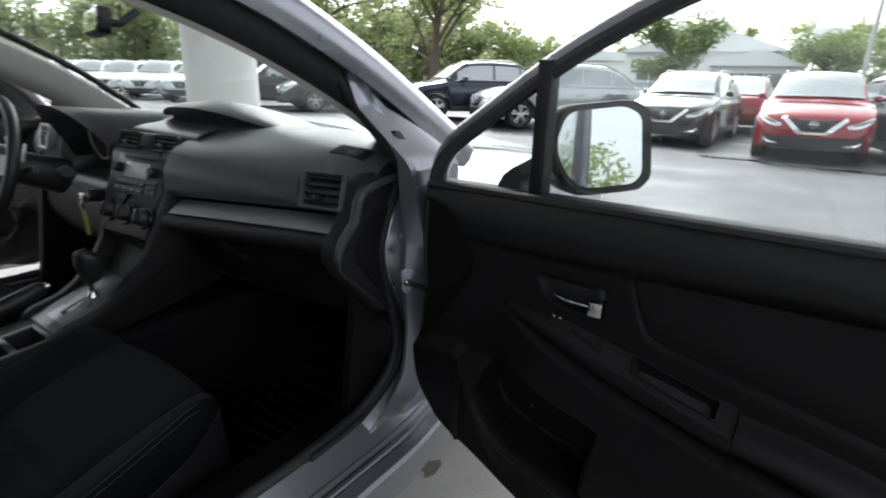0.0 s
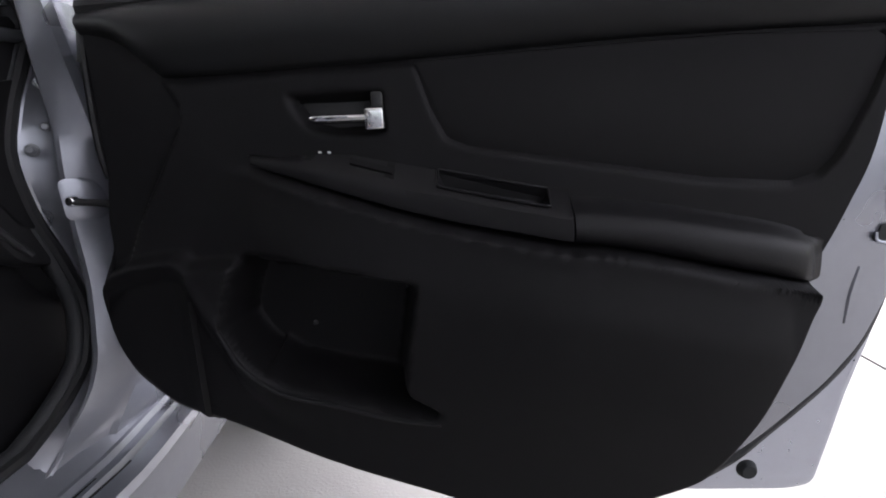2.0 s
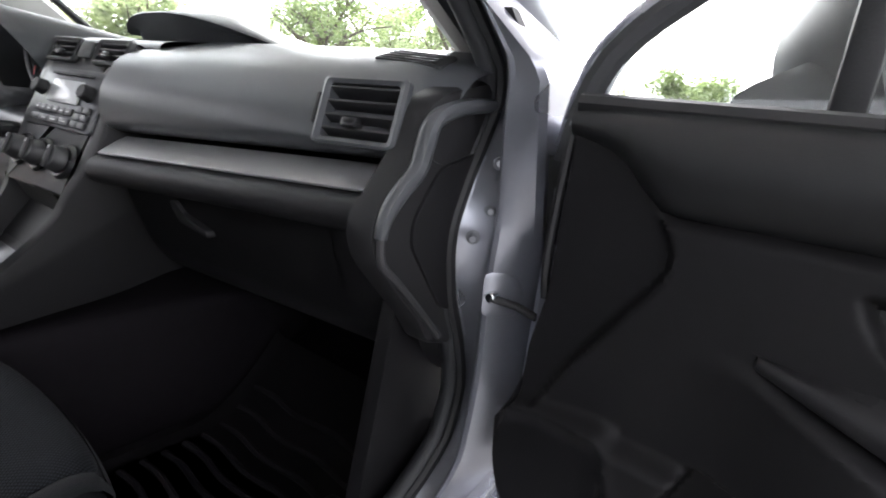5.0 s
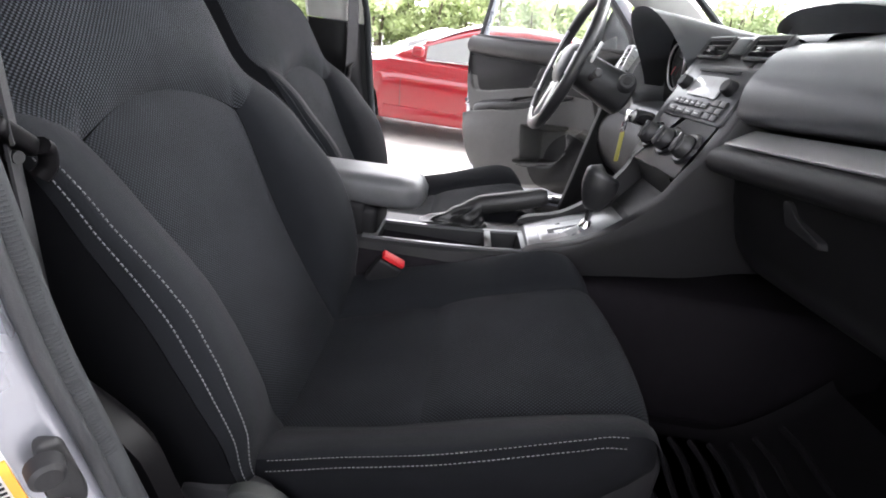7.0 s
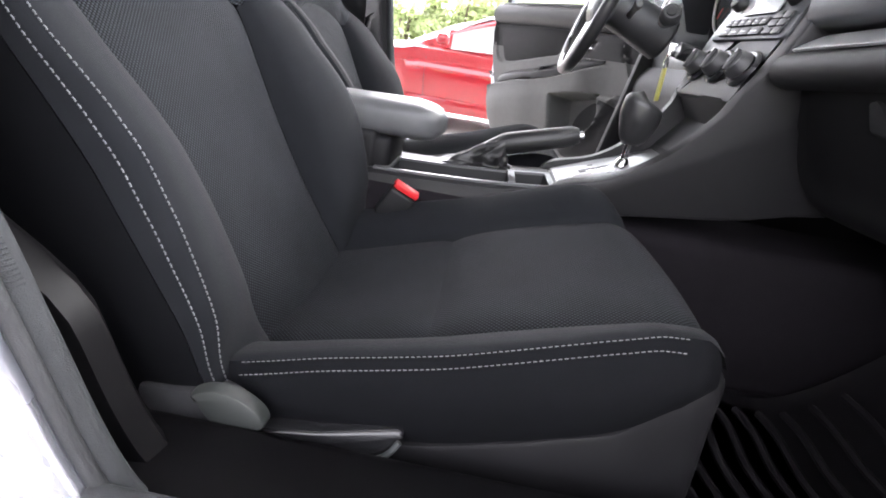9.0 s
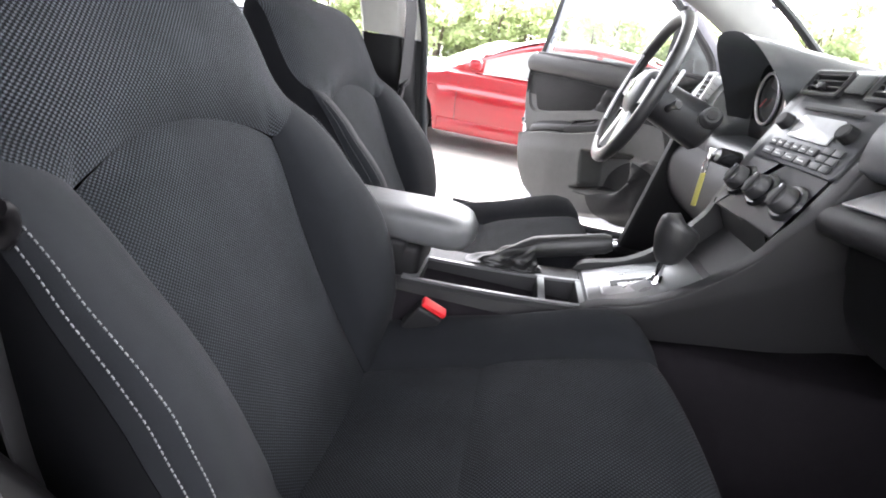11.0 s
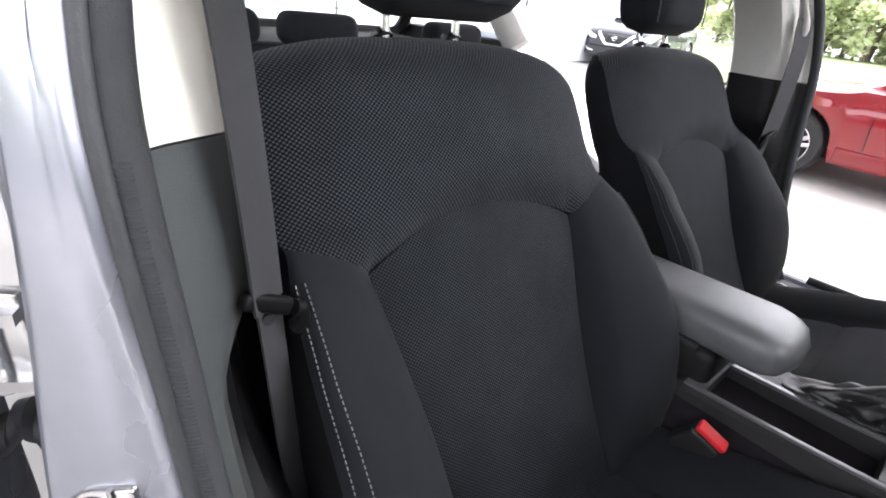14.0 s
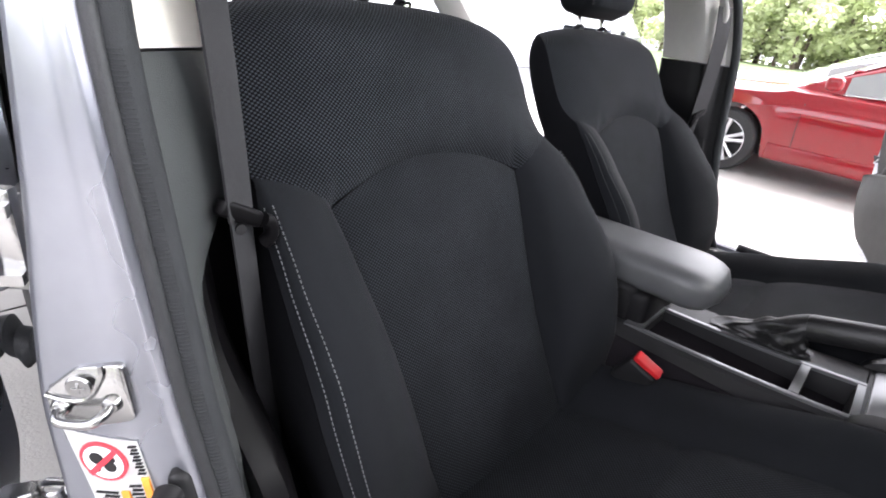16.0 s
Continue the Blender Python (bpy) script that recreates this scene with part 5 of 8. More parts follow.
for i in range(4):
    bm = B()
    box(bm, (-0.086 + i * 0.034, 0.124, 0.003), (-0.054 + i * 0.034, 0.138, 0.0078), 0.0015)
    part("radio_button", bm, M_CONSOLE, radio, "grey radio button")
for i in range(3):
    for j in range(2):
        bm = B()
        box(bm, (0.058 + j * 0.024, 0.124 + i * 0.0145, 0.003), (0.080 + j * 0.022, 0.1365 + i * 0.0145, 0.0078), 0.0015)
        part("radio_button", bm, M_CONSOLE, radio, "grey radio button")
bm = B()
for i in range(6):
    box(bm, (-0.080 + i * 0.0225, 0.150, 0.0078), (-0.0715 + i * 0.0225, 0.1515, 0.0082))
for i in range(4):
    box(bm, (-0.078 + i * 0.034, 0.130, 0.0078), (-0.063 + i * 0.034, 0.1315, 0.0082))
part("button_print", bm, M_WHITEMARK, radio, "small white button marks")
for xx in (-0.078, 0.0, 0.078):
    bm = B()
    z0 = -0.9 * xx * xx * 0.35
    cyl(bm, (xx, 0.062, z0), (xx, 0.062, z0 + 0.008), 0.034, 0.031, n=36, bevel=0.002)
    ring = part("climate_dial", bm, M_GLOSSBLACK, stack, "black climate dial surround")
    bm = B()
    cyl(bm, (xx, 0.062, z0 + 0.006), (xx, 0.062, z0 + 0.028), 0.025, 0.022, n=32, bevel=0.004)
    box(bm, (xx - 0.0035, 0.042, z0 + 0.026), (xx + 0.0035, 0.082, z0 + 0.034), 0.002)
    part("climate_knob", bm, M_PLASTIC, ring, "black rotary climate knob")
    bm = B()
    box(bm, (xx - 0.001, 0.074, z0 + 0.0338), (xx + 0.001, 0.081, z0 + 0.0345))
    part("knob_mark", bm, M_WHITEMARK, ring, "white pointer mark")
PLACE.pop()
for xx in (-0.083, 0.083):
    p = SM @ V(xx, 0.278, 0.0)
    vent_at("center_vent", frame_at(p, (1, 0.07, 0), (0, 0.40, 0.916)), 0.058, 0.026, 3, stack, -25)
PLACE.append(SM)
bm = B()
box(bm, (-0.022, 0.262, 0.0), (0.022, 0.296, 0.006), 0.003)
part("hazard_button", bm, M_GREYTRIM, stack, "grey hazard switch")
PLACE.pop()
# side cheeks running from the stack down to the console
for k in (1, -1):
    bm = B()
    ol = smooth_path([(0.10, 1.06, 0), (-0.006, 1.00, 0), (-0.045, 0.92, 0), (-0.085, 0.84, 0), (-0.106, 0.79, 0), (-0.172, 0.71, 0), (-0.244, 0.660, 0), (-0.34, 0.628, 0), (-0.345, 0.578, 0), (-0.227, 0.588, 0), (-0.114, 0.604, 0), (-0.003, 0.620, 0), (0.09, 0.645, 0), (0.19, 0.676, 0), (0.22, 0.80, 0), (0.22, 0.95, 0)], 5, True)
    slab(bm, [(q.x, q.y) for q in ol], lambda a, b, d: (k * (0.115 + d + 0.052 * max(0, min(1, (b - 0.66) / 0.22)) ** 1.2 + 0.03 * max(0, (0.62 - b)) * 2), a, b), -0.02, 0.012, 0.008)
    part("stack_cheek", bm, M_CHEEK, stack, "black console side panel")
    bm = B()
    tube(bm, smooth_path([(k * 0.1275, -0.335, 0.622), (k * 0.1275, -0.24, 0.627), (k * 0.1275, -0.126, 0.643), (k * 0.1275, -0.069, 0.700), (k * 0.137, -0.037, 0.786)], 6), 0.0016, 6)
    part("cheek_seam", bm, M_DEEP, stack, "dark seam in the console side")
bm = B()
sheet(bm, lambda u, v: V(lerp(-0.115, 0.115, u), lerp(-0.095, -0.015, v) if v < 0.4 else lerp(-0.063, -0.125, (v - 0.4) / 0.6), lerp(0.83, 0.695, v)), 8, 10)
part("stack_pocket", bm, M_DEEP, stack, "dark open pocket under the stack")

# ---- centre console ----
console = thing("center_console", "black plastic center console with an open tray", "center console")


def ctop(y):
    return curve([-1.05, -0.70, -0.34, -0.26, -0.20, -0.15, -0.10], [0.585, 0.592, 0.616, 0.640, 0.662, 0.685, 0.72], y)


def console_ring(y, dep):
    zt_, w = ctop(y), 0.112
    zb = zt_ - (0.085 if y < -0.34 else 0.060)
    return [V(-w - 0.012, y, zb), V(-w, y, zt_ - 0.03), V(-w + 0.004, y, zt_ - 0.008), V(-w + 0.016, y, zt_), V(-0.020, y, zt_), V(-0.017, y, zt_ - dep), V(0.088, y, zt_ - dep), V(0.091, y, zt_), V(w - 0.014, y, zt_), V(w - 0.003, y, zt_ - 0.008), V(w, y, zt_ - 0.03), V(w + 0.012, y, zb)]


bm = B()
rows = []
for y in [-1.05, -0.9, -0.8, -0.72, -0.668]:
    rows.append(console_ring(y, 0.001))
for y in [-0.6675, -0.6, -0.5, -0.429]:
    rows.append(console_ring(y, 0.078))
for y in [-0.4285, -0.4145]:
    rows.append(console_ring(y, 0.010))
for y in [-0.414, -0.38, -0.350]:
    rows.append(console_ring(y, 0.078))
for y in [-0.3495, -0.34]:
    rows.append(console_ring(y, 0.001))
ring_faces(bm, rows)
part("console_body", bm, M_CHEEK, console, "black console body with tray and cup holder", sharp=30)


def frame_bar(x0, x1, y0, y1, n=8):
    """One flat bar of the tray's frame, lying along the console's rising top."""
    b2 = B()
    e = 0.0018
    ring_faces(b2, [[V(x0, y, ctop(y) - 0.003), V(x0, y, ctop(y) + 0.0018), V(x0 + e, y, ctop(y) + 0.0032), V(x1 - e, y, ctop(y) + 0.0032), V(x1, y, ctop(y) + 0.0018), V(x1, y, ctop(y) - 0.003)] for y in [lerp(y0, y1, i / n) for i in range(n + 1)]])
    return part("tray_frame", b2, M_SATINLIGHT, console, "satin grey tray frame", sharp=30)


frame_bar(0.0905, 0.1005, -0.700, -0.3385)
frame_bar(-0.031, -0.0195, -0.700, -0.3385)
for y0, y1 in ((-0.700, -0.667), (-0.4285, -0.4145), (-0.3495, -0.3385)):
    frame_bar(-0.0192, 0.0902, y0, y1, 2)
# added black liners darken both recesses as deep shade would
for y0, y1, nm in ((-0.6665, -0.4295, "tray_shade_liner"), (-0.413, -0.351, "cup_shade_liner")):
    bm = B()
    yy = (y0, lerp(y0, y1, 0.5), y1)
    lip = [V(-0.0165, y, ctop(y) - 0.002) for y in yy] + [V(0.0875, y, ctop(y) - 0.002) for y in yy[::-1]]
    ring_faces(bm, [lip, [p + V(0, 0, -0.073) for p in lip], [V(lerp(p.x, 0.036, 0.98), lerp(p.y, yy[1], 0.98), p.z - 0.0735) for p in lip]], cap=False)
    part(nm, bm, M_DEEP, console, "black liner added to deepen the tray's shade")
for yc in (-0.622, -0.475):
    bm = B()
    tube(bm, [(0.036 + 0.036 * math.cos(a * math.pi / 12), yc + 0.036 * math.sin(a * math.pi / 12), ctop(yc) - 0.071) for a in range(24)], 0.0022, 6, closed=True)
    part("cup_ring", bm, M_GLOSSBLACK, console, "glossy black ring in the tray floor")
bm = B()
ring_faces(bm, [console_ring(y, 0.0005) for y in (-0.338, -0.30, -0.26, -0.22, -0.18, -0.14, -0.10)])
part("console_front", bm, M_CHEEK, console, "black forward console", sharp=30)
bm = B()
slab(bm, rounded([(-0.085, -0.672), (-0.012, -0.672), (-0.012, -0.696), (-0.085, -0.696)], 0.005), lambda a, b, d: (a + 0.07, b, ctop(b) + d), 0.002, 0.006, 0.002)
part("console_switch", bm, M_GREYTRIM, console, "small grey switch bezel")
for nm, x0, x1, y0, y1, mat, h0, lab in (("shift_bezel", -0.088, 0.096, -0.332, -0.128, M_SATINLIGHT, 0.004, "satin grey shift bezel"), ("shift_plate", -0.045, 0.062, -0.305, -0.165, M_BRUSH, 0.0085, "bright brushed shift plate")):
    bm = B()
    ol = rounded([(x0, y0), (x1, y0), (x1 - 0.006, y1), (x0 + 0.006, y1)], 0.014)
    slab(bm, ol, lambda a, b, d: (a, b, ctop(b) + d), 0.0, h0, 0.002)
    part(nm, bm, mat, console, lab)
bm = B()
for lo, hi in (((-0.004, -0.285), (0.006, -0.19)), ((-0.004, -0.285), (0.022, -0.272)), ((-0.004, -0.245), (0.016, -0.234)), ((0.004, -0.20), (0.03, -0.19))):
    slab(bm, [lo, (hi[0], lo[1]), hi, (lo[0], hi[1])], lambda a, b, d: (a, b, ctop(b) + d), 0.0085, 0.0098)
part("shift_gate", bm, M_DEEP, console, "black gated shift slot")
bm = B()
slab(bm, rounded([(-0.01, -0.50), (0.02, -0.50), (0.02, -0.475), (-0.01, -0.475)], 0.004), lambda a, b, d: (a + 0.02, b, ctop(b) - 0.074 + d), 0, 0.01, 0.002)
part("tray_socket", bm, M_GLOSSBLACK, console, "black tray socket cap")
bm = B()
slab(bm, rounded([(0.02, -0.425), (0.035, -0.425), (0.05, -0.375), (0.035, -0.372)], 0.004), lambda a, b, d: (a, b, ctop(b) - 0.03 + d), -0.04, 0.0, 0.004)
part("cup_tab", bm, M_GREYTRIM, console, "grey cup holder tab")

shifter = thing("gear_selector", "black leather gear selector with a chrome collar", "gear selector")
bm = B()
tube(bm, smooth_path([(0.020, -0.205, 0.665), (0.022, -0.205, 0.70), (0.026, -0.205, 0.735)], 4), 0.007, 12)
part("selector_rod", bm, M_CHROME, shifter, "chrome selector rod")
bm = B()
cyl(bm, (0.0185, -0.205, 0.668), (0.020, -0.205, 0.685), 0.017, 0.011, n=20, bevel=0.002)
part("selector_collar", bm, M_CHROME, shifter, "chrome collar")
bm = B()
rings = []
for i in range(17):
    h = i / 16
    c = V(0.026 + 0.010 * h, -0.203 + 0.004 * h, 0.715 + 0.092 * h)
    w = curve([0, 0.12, 0.35, 0.6, 0.85, 0.96, 1.0], [0.014, 0.022, 0.029, 0.034, 0.033, 0.024, 0.008], h)
    d = w * 1.15
    rings.append([c + V(w * math.cos(a * math.pi / 12), d * math.sin(a * math.pi / 12), -0.012 * math.sin(a * math.pi / 12) * h) for a in range(24)])
ring_faces(bm, rings)
part("selector_knob", bm, M_LEATHER, shifter, "black leather selector knob", sharp=70)

# armrest lid
arm = thing("armrest", "dark grey padded armrest lid on the console box", "armrest")
bm = B()
rings = []
for i in range(25):
    u = i / 24
    y = lerp(-0.97, -0.575, u)
    k = max(0, (u - 0.82) / 0.18)
    e = max(0.0, 1 - k ** 2.2) ** 0.5
    w = lerp(0.078, 0.088, u) * (0.35 + 0.65 * e) if k else lerp(0.078, 0.088, u)
    zc_ = lerp(0.678, 0.688, u) - 0.006 * k
    h = 0.034 * (0.3 + 0.7 * e)
    ring = []
    for j in range(32):
        a = 2 * math.pi * j / 32
        c, sn = math.cos(a), math.sin(a)
        ring.append(V(w * math.copysign(abs(c) ** 0.42, c), y, zc_ + h * math.copysign(abs(sn) ** 0.55, sn) + (0.006 if sn > 0 else 0) * (1 - c * c)))
    rings.append(ring)
ring_faces(bm, rings)
part("armrest_pad", bm, M_ARMREST, arm, "dark grey grained armrest pad", sharp=70)
bm = B()
box(bm, (-0.088, -0.97, 0.55), (0.088, -0.700, 0.664), 0.014, 3)
part("armrest_box", bm, M_LOWER, arm, "black console box")
bm = B()
box(bm, (-0.085, -0.73, 0.57), (0.085, -0.672, 0.655), 0.016, 3)
part("armrest_neck", bm, M_LOWER, arm, "black box front")

# parking brake
M_BOOT = material("black_boot_leather", (0.009, 0.009, 0.0095), 0.46, bump=0.5, bscale=250, depth=0.0012)
brake = thing("parking_brake", "black parking brake lever with a wrinkled leather boot", "parking brake")
bm = B()
P0, P1 = V(-0.062, -0.56, 0.625), V(-0.058, -0.29, 0.705)
tube(bm, [lerp(P0, P1, 0.40), lerp(P0, P1, 0.45), lerp(P0, P1, 0.7), lerp(P0, P1, 0.95), lerp(P0, P1, 1.0)], [0.020, 0.024, 0.0235, 0.022, 0.016], 16)
part("grip", bm, M_BOOT, brake, "black leather grip")
bm = B()
cyl(bm, lerp(P0, P1, 0.985), lerp(P0, P1, 1.04), 0.0085, n=16, bevel=0.002)
part("release_button", bm, M_CHROME, brake, "chrome release button")
bm = B()
rings = []
top = lerp(P0, P1, 0.43)
along = (P1 - P0).normalized()
upv = V(1, 0, 0).cross(along)
for i in range(29):
    u = i / 28
    g = u ** 0.8
    ring = []
    for k in range(48):
        a = 2 * math.pi * k / 48
        c, sn = math.cos(a), math.sin(a)
        hi = top + V(1, 0, 0) * (0.0235 * c) + upv * (0.0235 * sn)
        lo = V(-0.062 + 0.036 * math.copysign(abs(c) ** 0.6, c), -0.505 - 0.085 * math.copysign(abs(sn) ** 0.7, sn), 0.0)
        lo.z = ctop(lo.y) + 0.003
        bag = math.sin(math.pi * u)
        fold = 0.0085 * bag * (math.sin(5 * a + 4 * u) + 0.6 * math.sin(5 * u * math.pi + 2.5 * math.sin(3 * a + 1)) + 0.6 * math.sin(8 * a - 7 * u + 2 * math.sin(2 * a)))
        q = lerp(hi, lo, g) + V(c, -0.6 * sn, 0.5) * fold * 0.7 - V(0, 0, 0.010 * bag)
        q.z = max(q.z, ctop(q.y) + 0.0025)
        ring.append(q)
    rings.append(ring)
ring_faces(bm, rings)
part("boot", bm, M_BOOT, brake, "wrinkled black leather boot", sharp=50)

# ---- steering wheel and column ----
WC, WT = V(-0.40, -0.262, 1.012), 17
WM = pose(WC.x, WC.y, WC.z, 90 - WT, 0, 0)  # local z points at the driver
wheel = thing("steering_wheel", "black leather steering wheel with satin silver spokes", "steering wheel")
PLACE.append(WM)
bm = B()
tube(bm, [V(0.187 * math.cos(a * math.pi / 36), 0.187 * math.sin(a * math.pi / 36), 0) for a in range(72)], 0.0155, 14, closed=True)
part("rim", bm, M_LEATHER, wheel, "black leather rim", sharp=80)
for a0, a1 in ((150, 215), (-35, 30), (240, 300)):
    bm = B()
    tube(bm, [V(0.1762 * math.cos(radians(lerp(a0, a1, i / 12))), 0.1762 * math.sin(radians(lerp(a0, a1, i / 12))), 0.010) for i in range(13)], 0.0052, 8, flat=0.8)
    part("rim_accent", bm, M_TRIMSILVER, wheel, "silver rim accent")
bm = B()
rings = []
for i in range(9):
    k = i / 8
    r = curve([0, 0.3, 0.8, 1.0], [0.072, 0.074, 0.058, 0.02], k)
    rings.append([V(r * 1.08 * math.copysign(abs(math.cos(a * math.pi / 20)) ** 0.8, math.cos(a * math.pi / 20)), r * 0.86 * math.copysign(abs(math.sin(a * math.pi / 20)) ** 0.8, math.sin(a * math.pi / 20)) - 0.004, lerp(-0.035, 0.022, k)) for a in range(40)])
ring_faces(bm, rings)
part("hub", bm, M_DASH, wheel, "black airbag cover", sharp=70)
for ang, w in ((180, 0.026), (0, 0.026), (250, 0.018), (290, 0.018)):
    bm = B()
    c, sn = math.cos(radians(ang)), math.sin(radians(ang))
    d, t = V(c, sn, 0), V(-sn, c, 0)
    rings = []
    for i in range(7):
        r = lerp(0.05, 0.180, i / 6)
        ww = lerp(w * 1.3, w * 0.75, i / 6)
        zz = lerp(-0.006, -0.002, i / 6)
        p = d * r + V(0, 0, zz)
        rings.append([p + t * ww + V(0, 0, 0.006), p - t * ww + V(0, 0, 0.006), p - t * ww * 0.9 - V(0, 0, 0.008), p + t * ww * 0.9 - V(0, 0, 0.008)])
    ring_faces(bm, rings)
    part("spoke", bm, M_TRIMSILVER, wheel, "satin silver spoke")
bm = B()
cyl(bm, (0, 0, 0.019), (0, 0, 0.024), 0.020, n=28, bevel=0.002)
part("emblem", bm, M_CHROME, wheel, "plain chrome oval emblem")
bm = B()
cyl(bm, (0, 0, -0.03), (0, -0.012, -0.20), 0.050, 0.058, n=28, bevel=0.008)
col = part("column_cover", bm, M_PLASTIC, wheel, "black steering column cover")
for k in (1, -1):
    bm = B()
    tube(bm, smooth_path([(k * 0.05, -0.01, -0.075), (k * 0.10, 0.0, -0.07), (k * 0.165, 0.005, -0.062)], 5), [0.010, 0.009, 0.0085, 0.008, 0.008, 0.0085, 0.009, 0.0105, 0.012, 0.0125, 0.010], 10, flat=0.75)
    part("stalk", bm, M_PLASTIC, wheel, "black column stalk")
bm = B()
box(bm, (0.115, 0.02, -0.045), (0.125, 0.075, -0.037), 0.003)
part("shift_paddle", bm, M_TRIMSILVER, wheel, "silver shift paddle")
PLACE.pop()
# ignition and keys
keys = thing("key_set", "key with a metal ring and a yellow tag in the ignition", "keys")
bm = B()
cyl(bm, (-0.200, -0.05, 0.905), (-0.194, -0.10, 0.912), 0.020, 0.018, n=24, bevel=0.003)
part("ignition_barrel", bm, M_GLOSSBLACK, keys, "black ignition barrel")
bm = B()
box(bm, (-0.196, -0.120, 0.895), (-0.190, -0.095, 0.925), 0.003)
part("key", bm, M_CHROME, keys, "metal key head")
bm = B()
tube(bm, [V(-0.188 + 0.014 * math.cos(a * math.pi / 12), -0.118, 0.882 + 0.016 * math.sin(a * math.pi / 12)) for a in range(24)], 0.0018, 6, closed=True)
part("key_ring", bm, M_CHROME, keys, "metal key ring")
bm = B()
box(bm, (-0.007, -0.002, -0.075), (0.007, 0.002, 0.0), 0.002, 2, pose(-0.180, -0.120, 0.870, -10, -14, 25))
part("key_tag", bm, M_KEYTAG, keys, "yellow key tag")
# round stalk pod right of the column
bm = B()
pod = thing("wiper_stalk", "short black wiper stalk with a round knob beside the column", "stalk")
bm = B()
cyl(bm, (-0.290, -0.120, 0.975), (-0.226, -0.128, 0.982), 0.017, 0.024, n=24, bevel=0.004)
part("stalk_arm", bm, M_PLASTIC, pod, "black tapered arm")
bm = B()
cyl(bm, (-0.228, -0.128, 0.982), (-0.210, -0.132, 0.990), 0.0235, 0.021, n=28, bevel=0.004)
knob_ = part("stalk_knob", bm, M_PLASTIC, pod, "black ribbed end knob")
bm = B()
cyl(bm, (-0.2105, -0.1318, 0.9897), (-0.207, -0.133, 0.9915), 0.012, n=24, bevel=0.001)
part("end_cap", bm, M_GLOSSBLACK, knob_, "glossy black end cap")

# interior mirror
rv = thing("interior_mirror", "black rear-view mirror on the windshield", "mirror")
bm = B()
ol = rounded([(-0.12, -0.032), (0.12, -0.032), (0.12, 0.032), (-0.12, 0.032)], 0.025)
PLACE.append(pose(-0.02, -0.075, 1.405, 82, 0, -14))
slab(bm, ol, lambda a, b, d: (a, b, d), -0.03, 0.0, 0.006)
part("mirror_housing", bm, M_PLASTIC, rv, "black mirror housing")
bm = B()
slab(bm, rounded([(-0.112, -0.026), (0.112, -0.026), (0.112, 0.026), (-0.112, 0.026)], 0.02), lambda a, b, d: (a, b, d), 0.0, 0.002)
part("mirror_glass", bm, M_MIRROR, rv)
bm = B()
tube(bm, [(0, 0, -0.02), (0, 0.01, -0.07), (0, 0.05, -0.11)], 0.011, 10)
part("mirror_stem", bm, M_PLASTIC, rv, "black stem")
PLACE.pop()

# ---- floor mats and rear bench ----
def floor_mat(x0, x1, lab):
    mat = thing("floor_mat", lab, "floor mat", "floor mats")
    bm = B()
    def f(u, v):
        y = lerp(-0.42, 0.36, v)
        z = 0.268 + 0.18 * max(0, (v - 0.72) / 0.28) ** 1.6
        lip = max(0, abs(2 * u - 1) - 0.93) / 0.07
        return V(lerp(x0, x1, u), y, z + 0.012 * lip)
    sheet(bm, f, 24, 24)
    bmesh.ops.solidify(bm, geom=bm.faces[:], thickness=0.004)
    part("mat_sheet", bm, M_MAT, mat, "black rubber sheet")
    for i in range(15):
        v = 0.08 + 0.80 * i / 14
        bm = B()
        pts = [f(lerp(0.08, 0.92, j / 16), v) + V(0, 0.006 * math.sin(j * 0.8), 0.007) for j in range(17)]
        tube(bm, pts, 0.0075, 6, flat=0.9)
        part("mat_rib", bm, M_MAT, mat)
floor_mat(0.17, 0.72, "black ribbed rubber passenger floor mat")
floor_mat(-0.72, -0.17, "black ribbed rubber driver floor mat")

bench = thing("rear_bench", "black cloth rear bench with low headrests", "rear seat")
bm = B()
def f_back(u, v):
    x = lerp(-0.62, 0.62, u)
    return V(x, -1.70 - 0.20 * v - 0.03 * abs(2 * (u * 2 % 1) - 1) ** 6 + 0.03 * math.sin(math.pi * v), 0.50 + 0.47 * v - 0.02 * abs(2 * u - 1) ** 8)
sheet(bm, f_back, 40, 20, lambda u, v: (u * 1.24, v * 0.5))
part("bench_back", bm, M_WEAVE2, bench, "black cloth bench backrest")
bm = B()
box(bm, (-0.63, -2.02, 0.45), (0.63, -1.895, 0.965), 0.03, 3)
part("bench_shell", bm, M_CARPET, bench, "black carpeted backrest shell")
bm = B()
box(bm, (-0.63, -1.80, 0.30), (0.63, -1.30, 0.50), 0.05, 4)
part("bench_cushion", bm, M_BOLSTER, bench, "black cloth bench cushion")
for xx in (-0.40, 0.12, 0.42):
    bm = B()
    box(bm, (xx - 0.12, -1.96, 0.965), (xx + 0.12, -1.87, 1.055), 0.035, 5)
    hr = part("rear_headrest", bm, M_BOLSTER, bench, "low black headrest")
    bm = B()
    cyl(bm, (xx - 0.06, -1.92, 0.93), (xx - 0.06, -1.92, 0.99), 0.006, n=10)
    cyl(bm, (xx + 0.06, -1.92, 0.93), (xx + 0.06, -1.92, 0.99), 0.006, n=10)
    part("headrest_posts", bm, M_CHROME, hr, "chrome posts")
bm = B()
box(bm, (-0.66, -2.60, 0.93), (0.66, -2.02, 0.95), 0.006)
solo("parcel_cover", bm, M_LOWER, "black parcel cover behind the rear bench", "parcel cover")


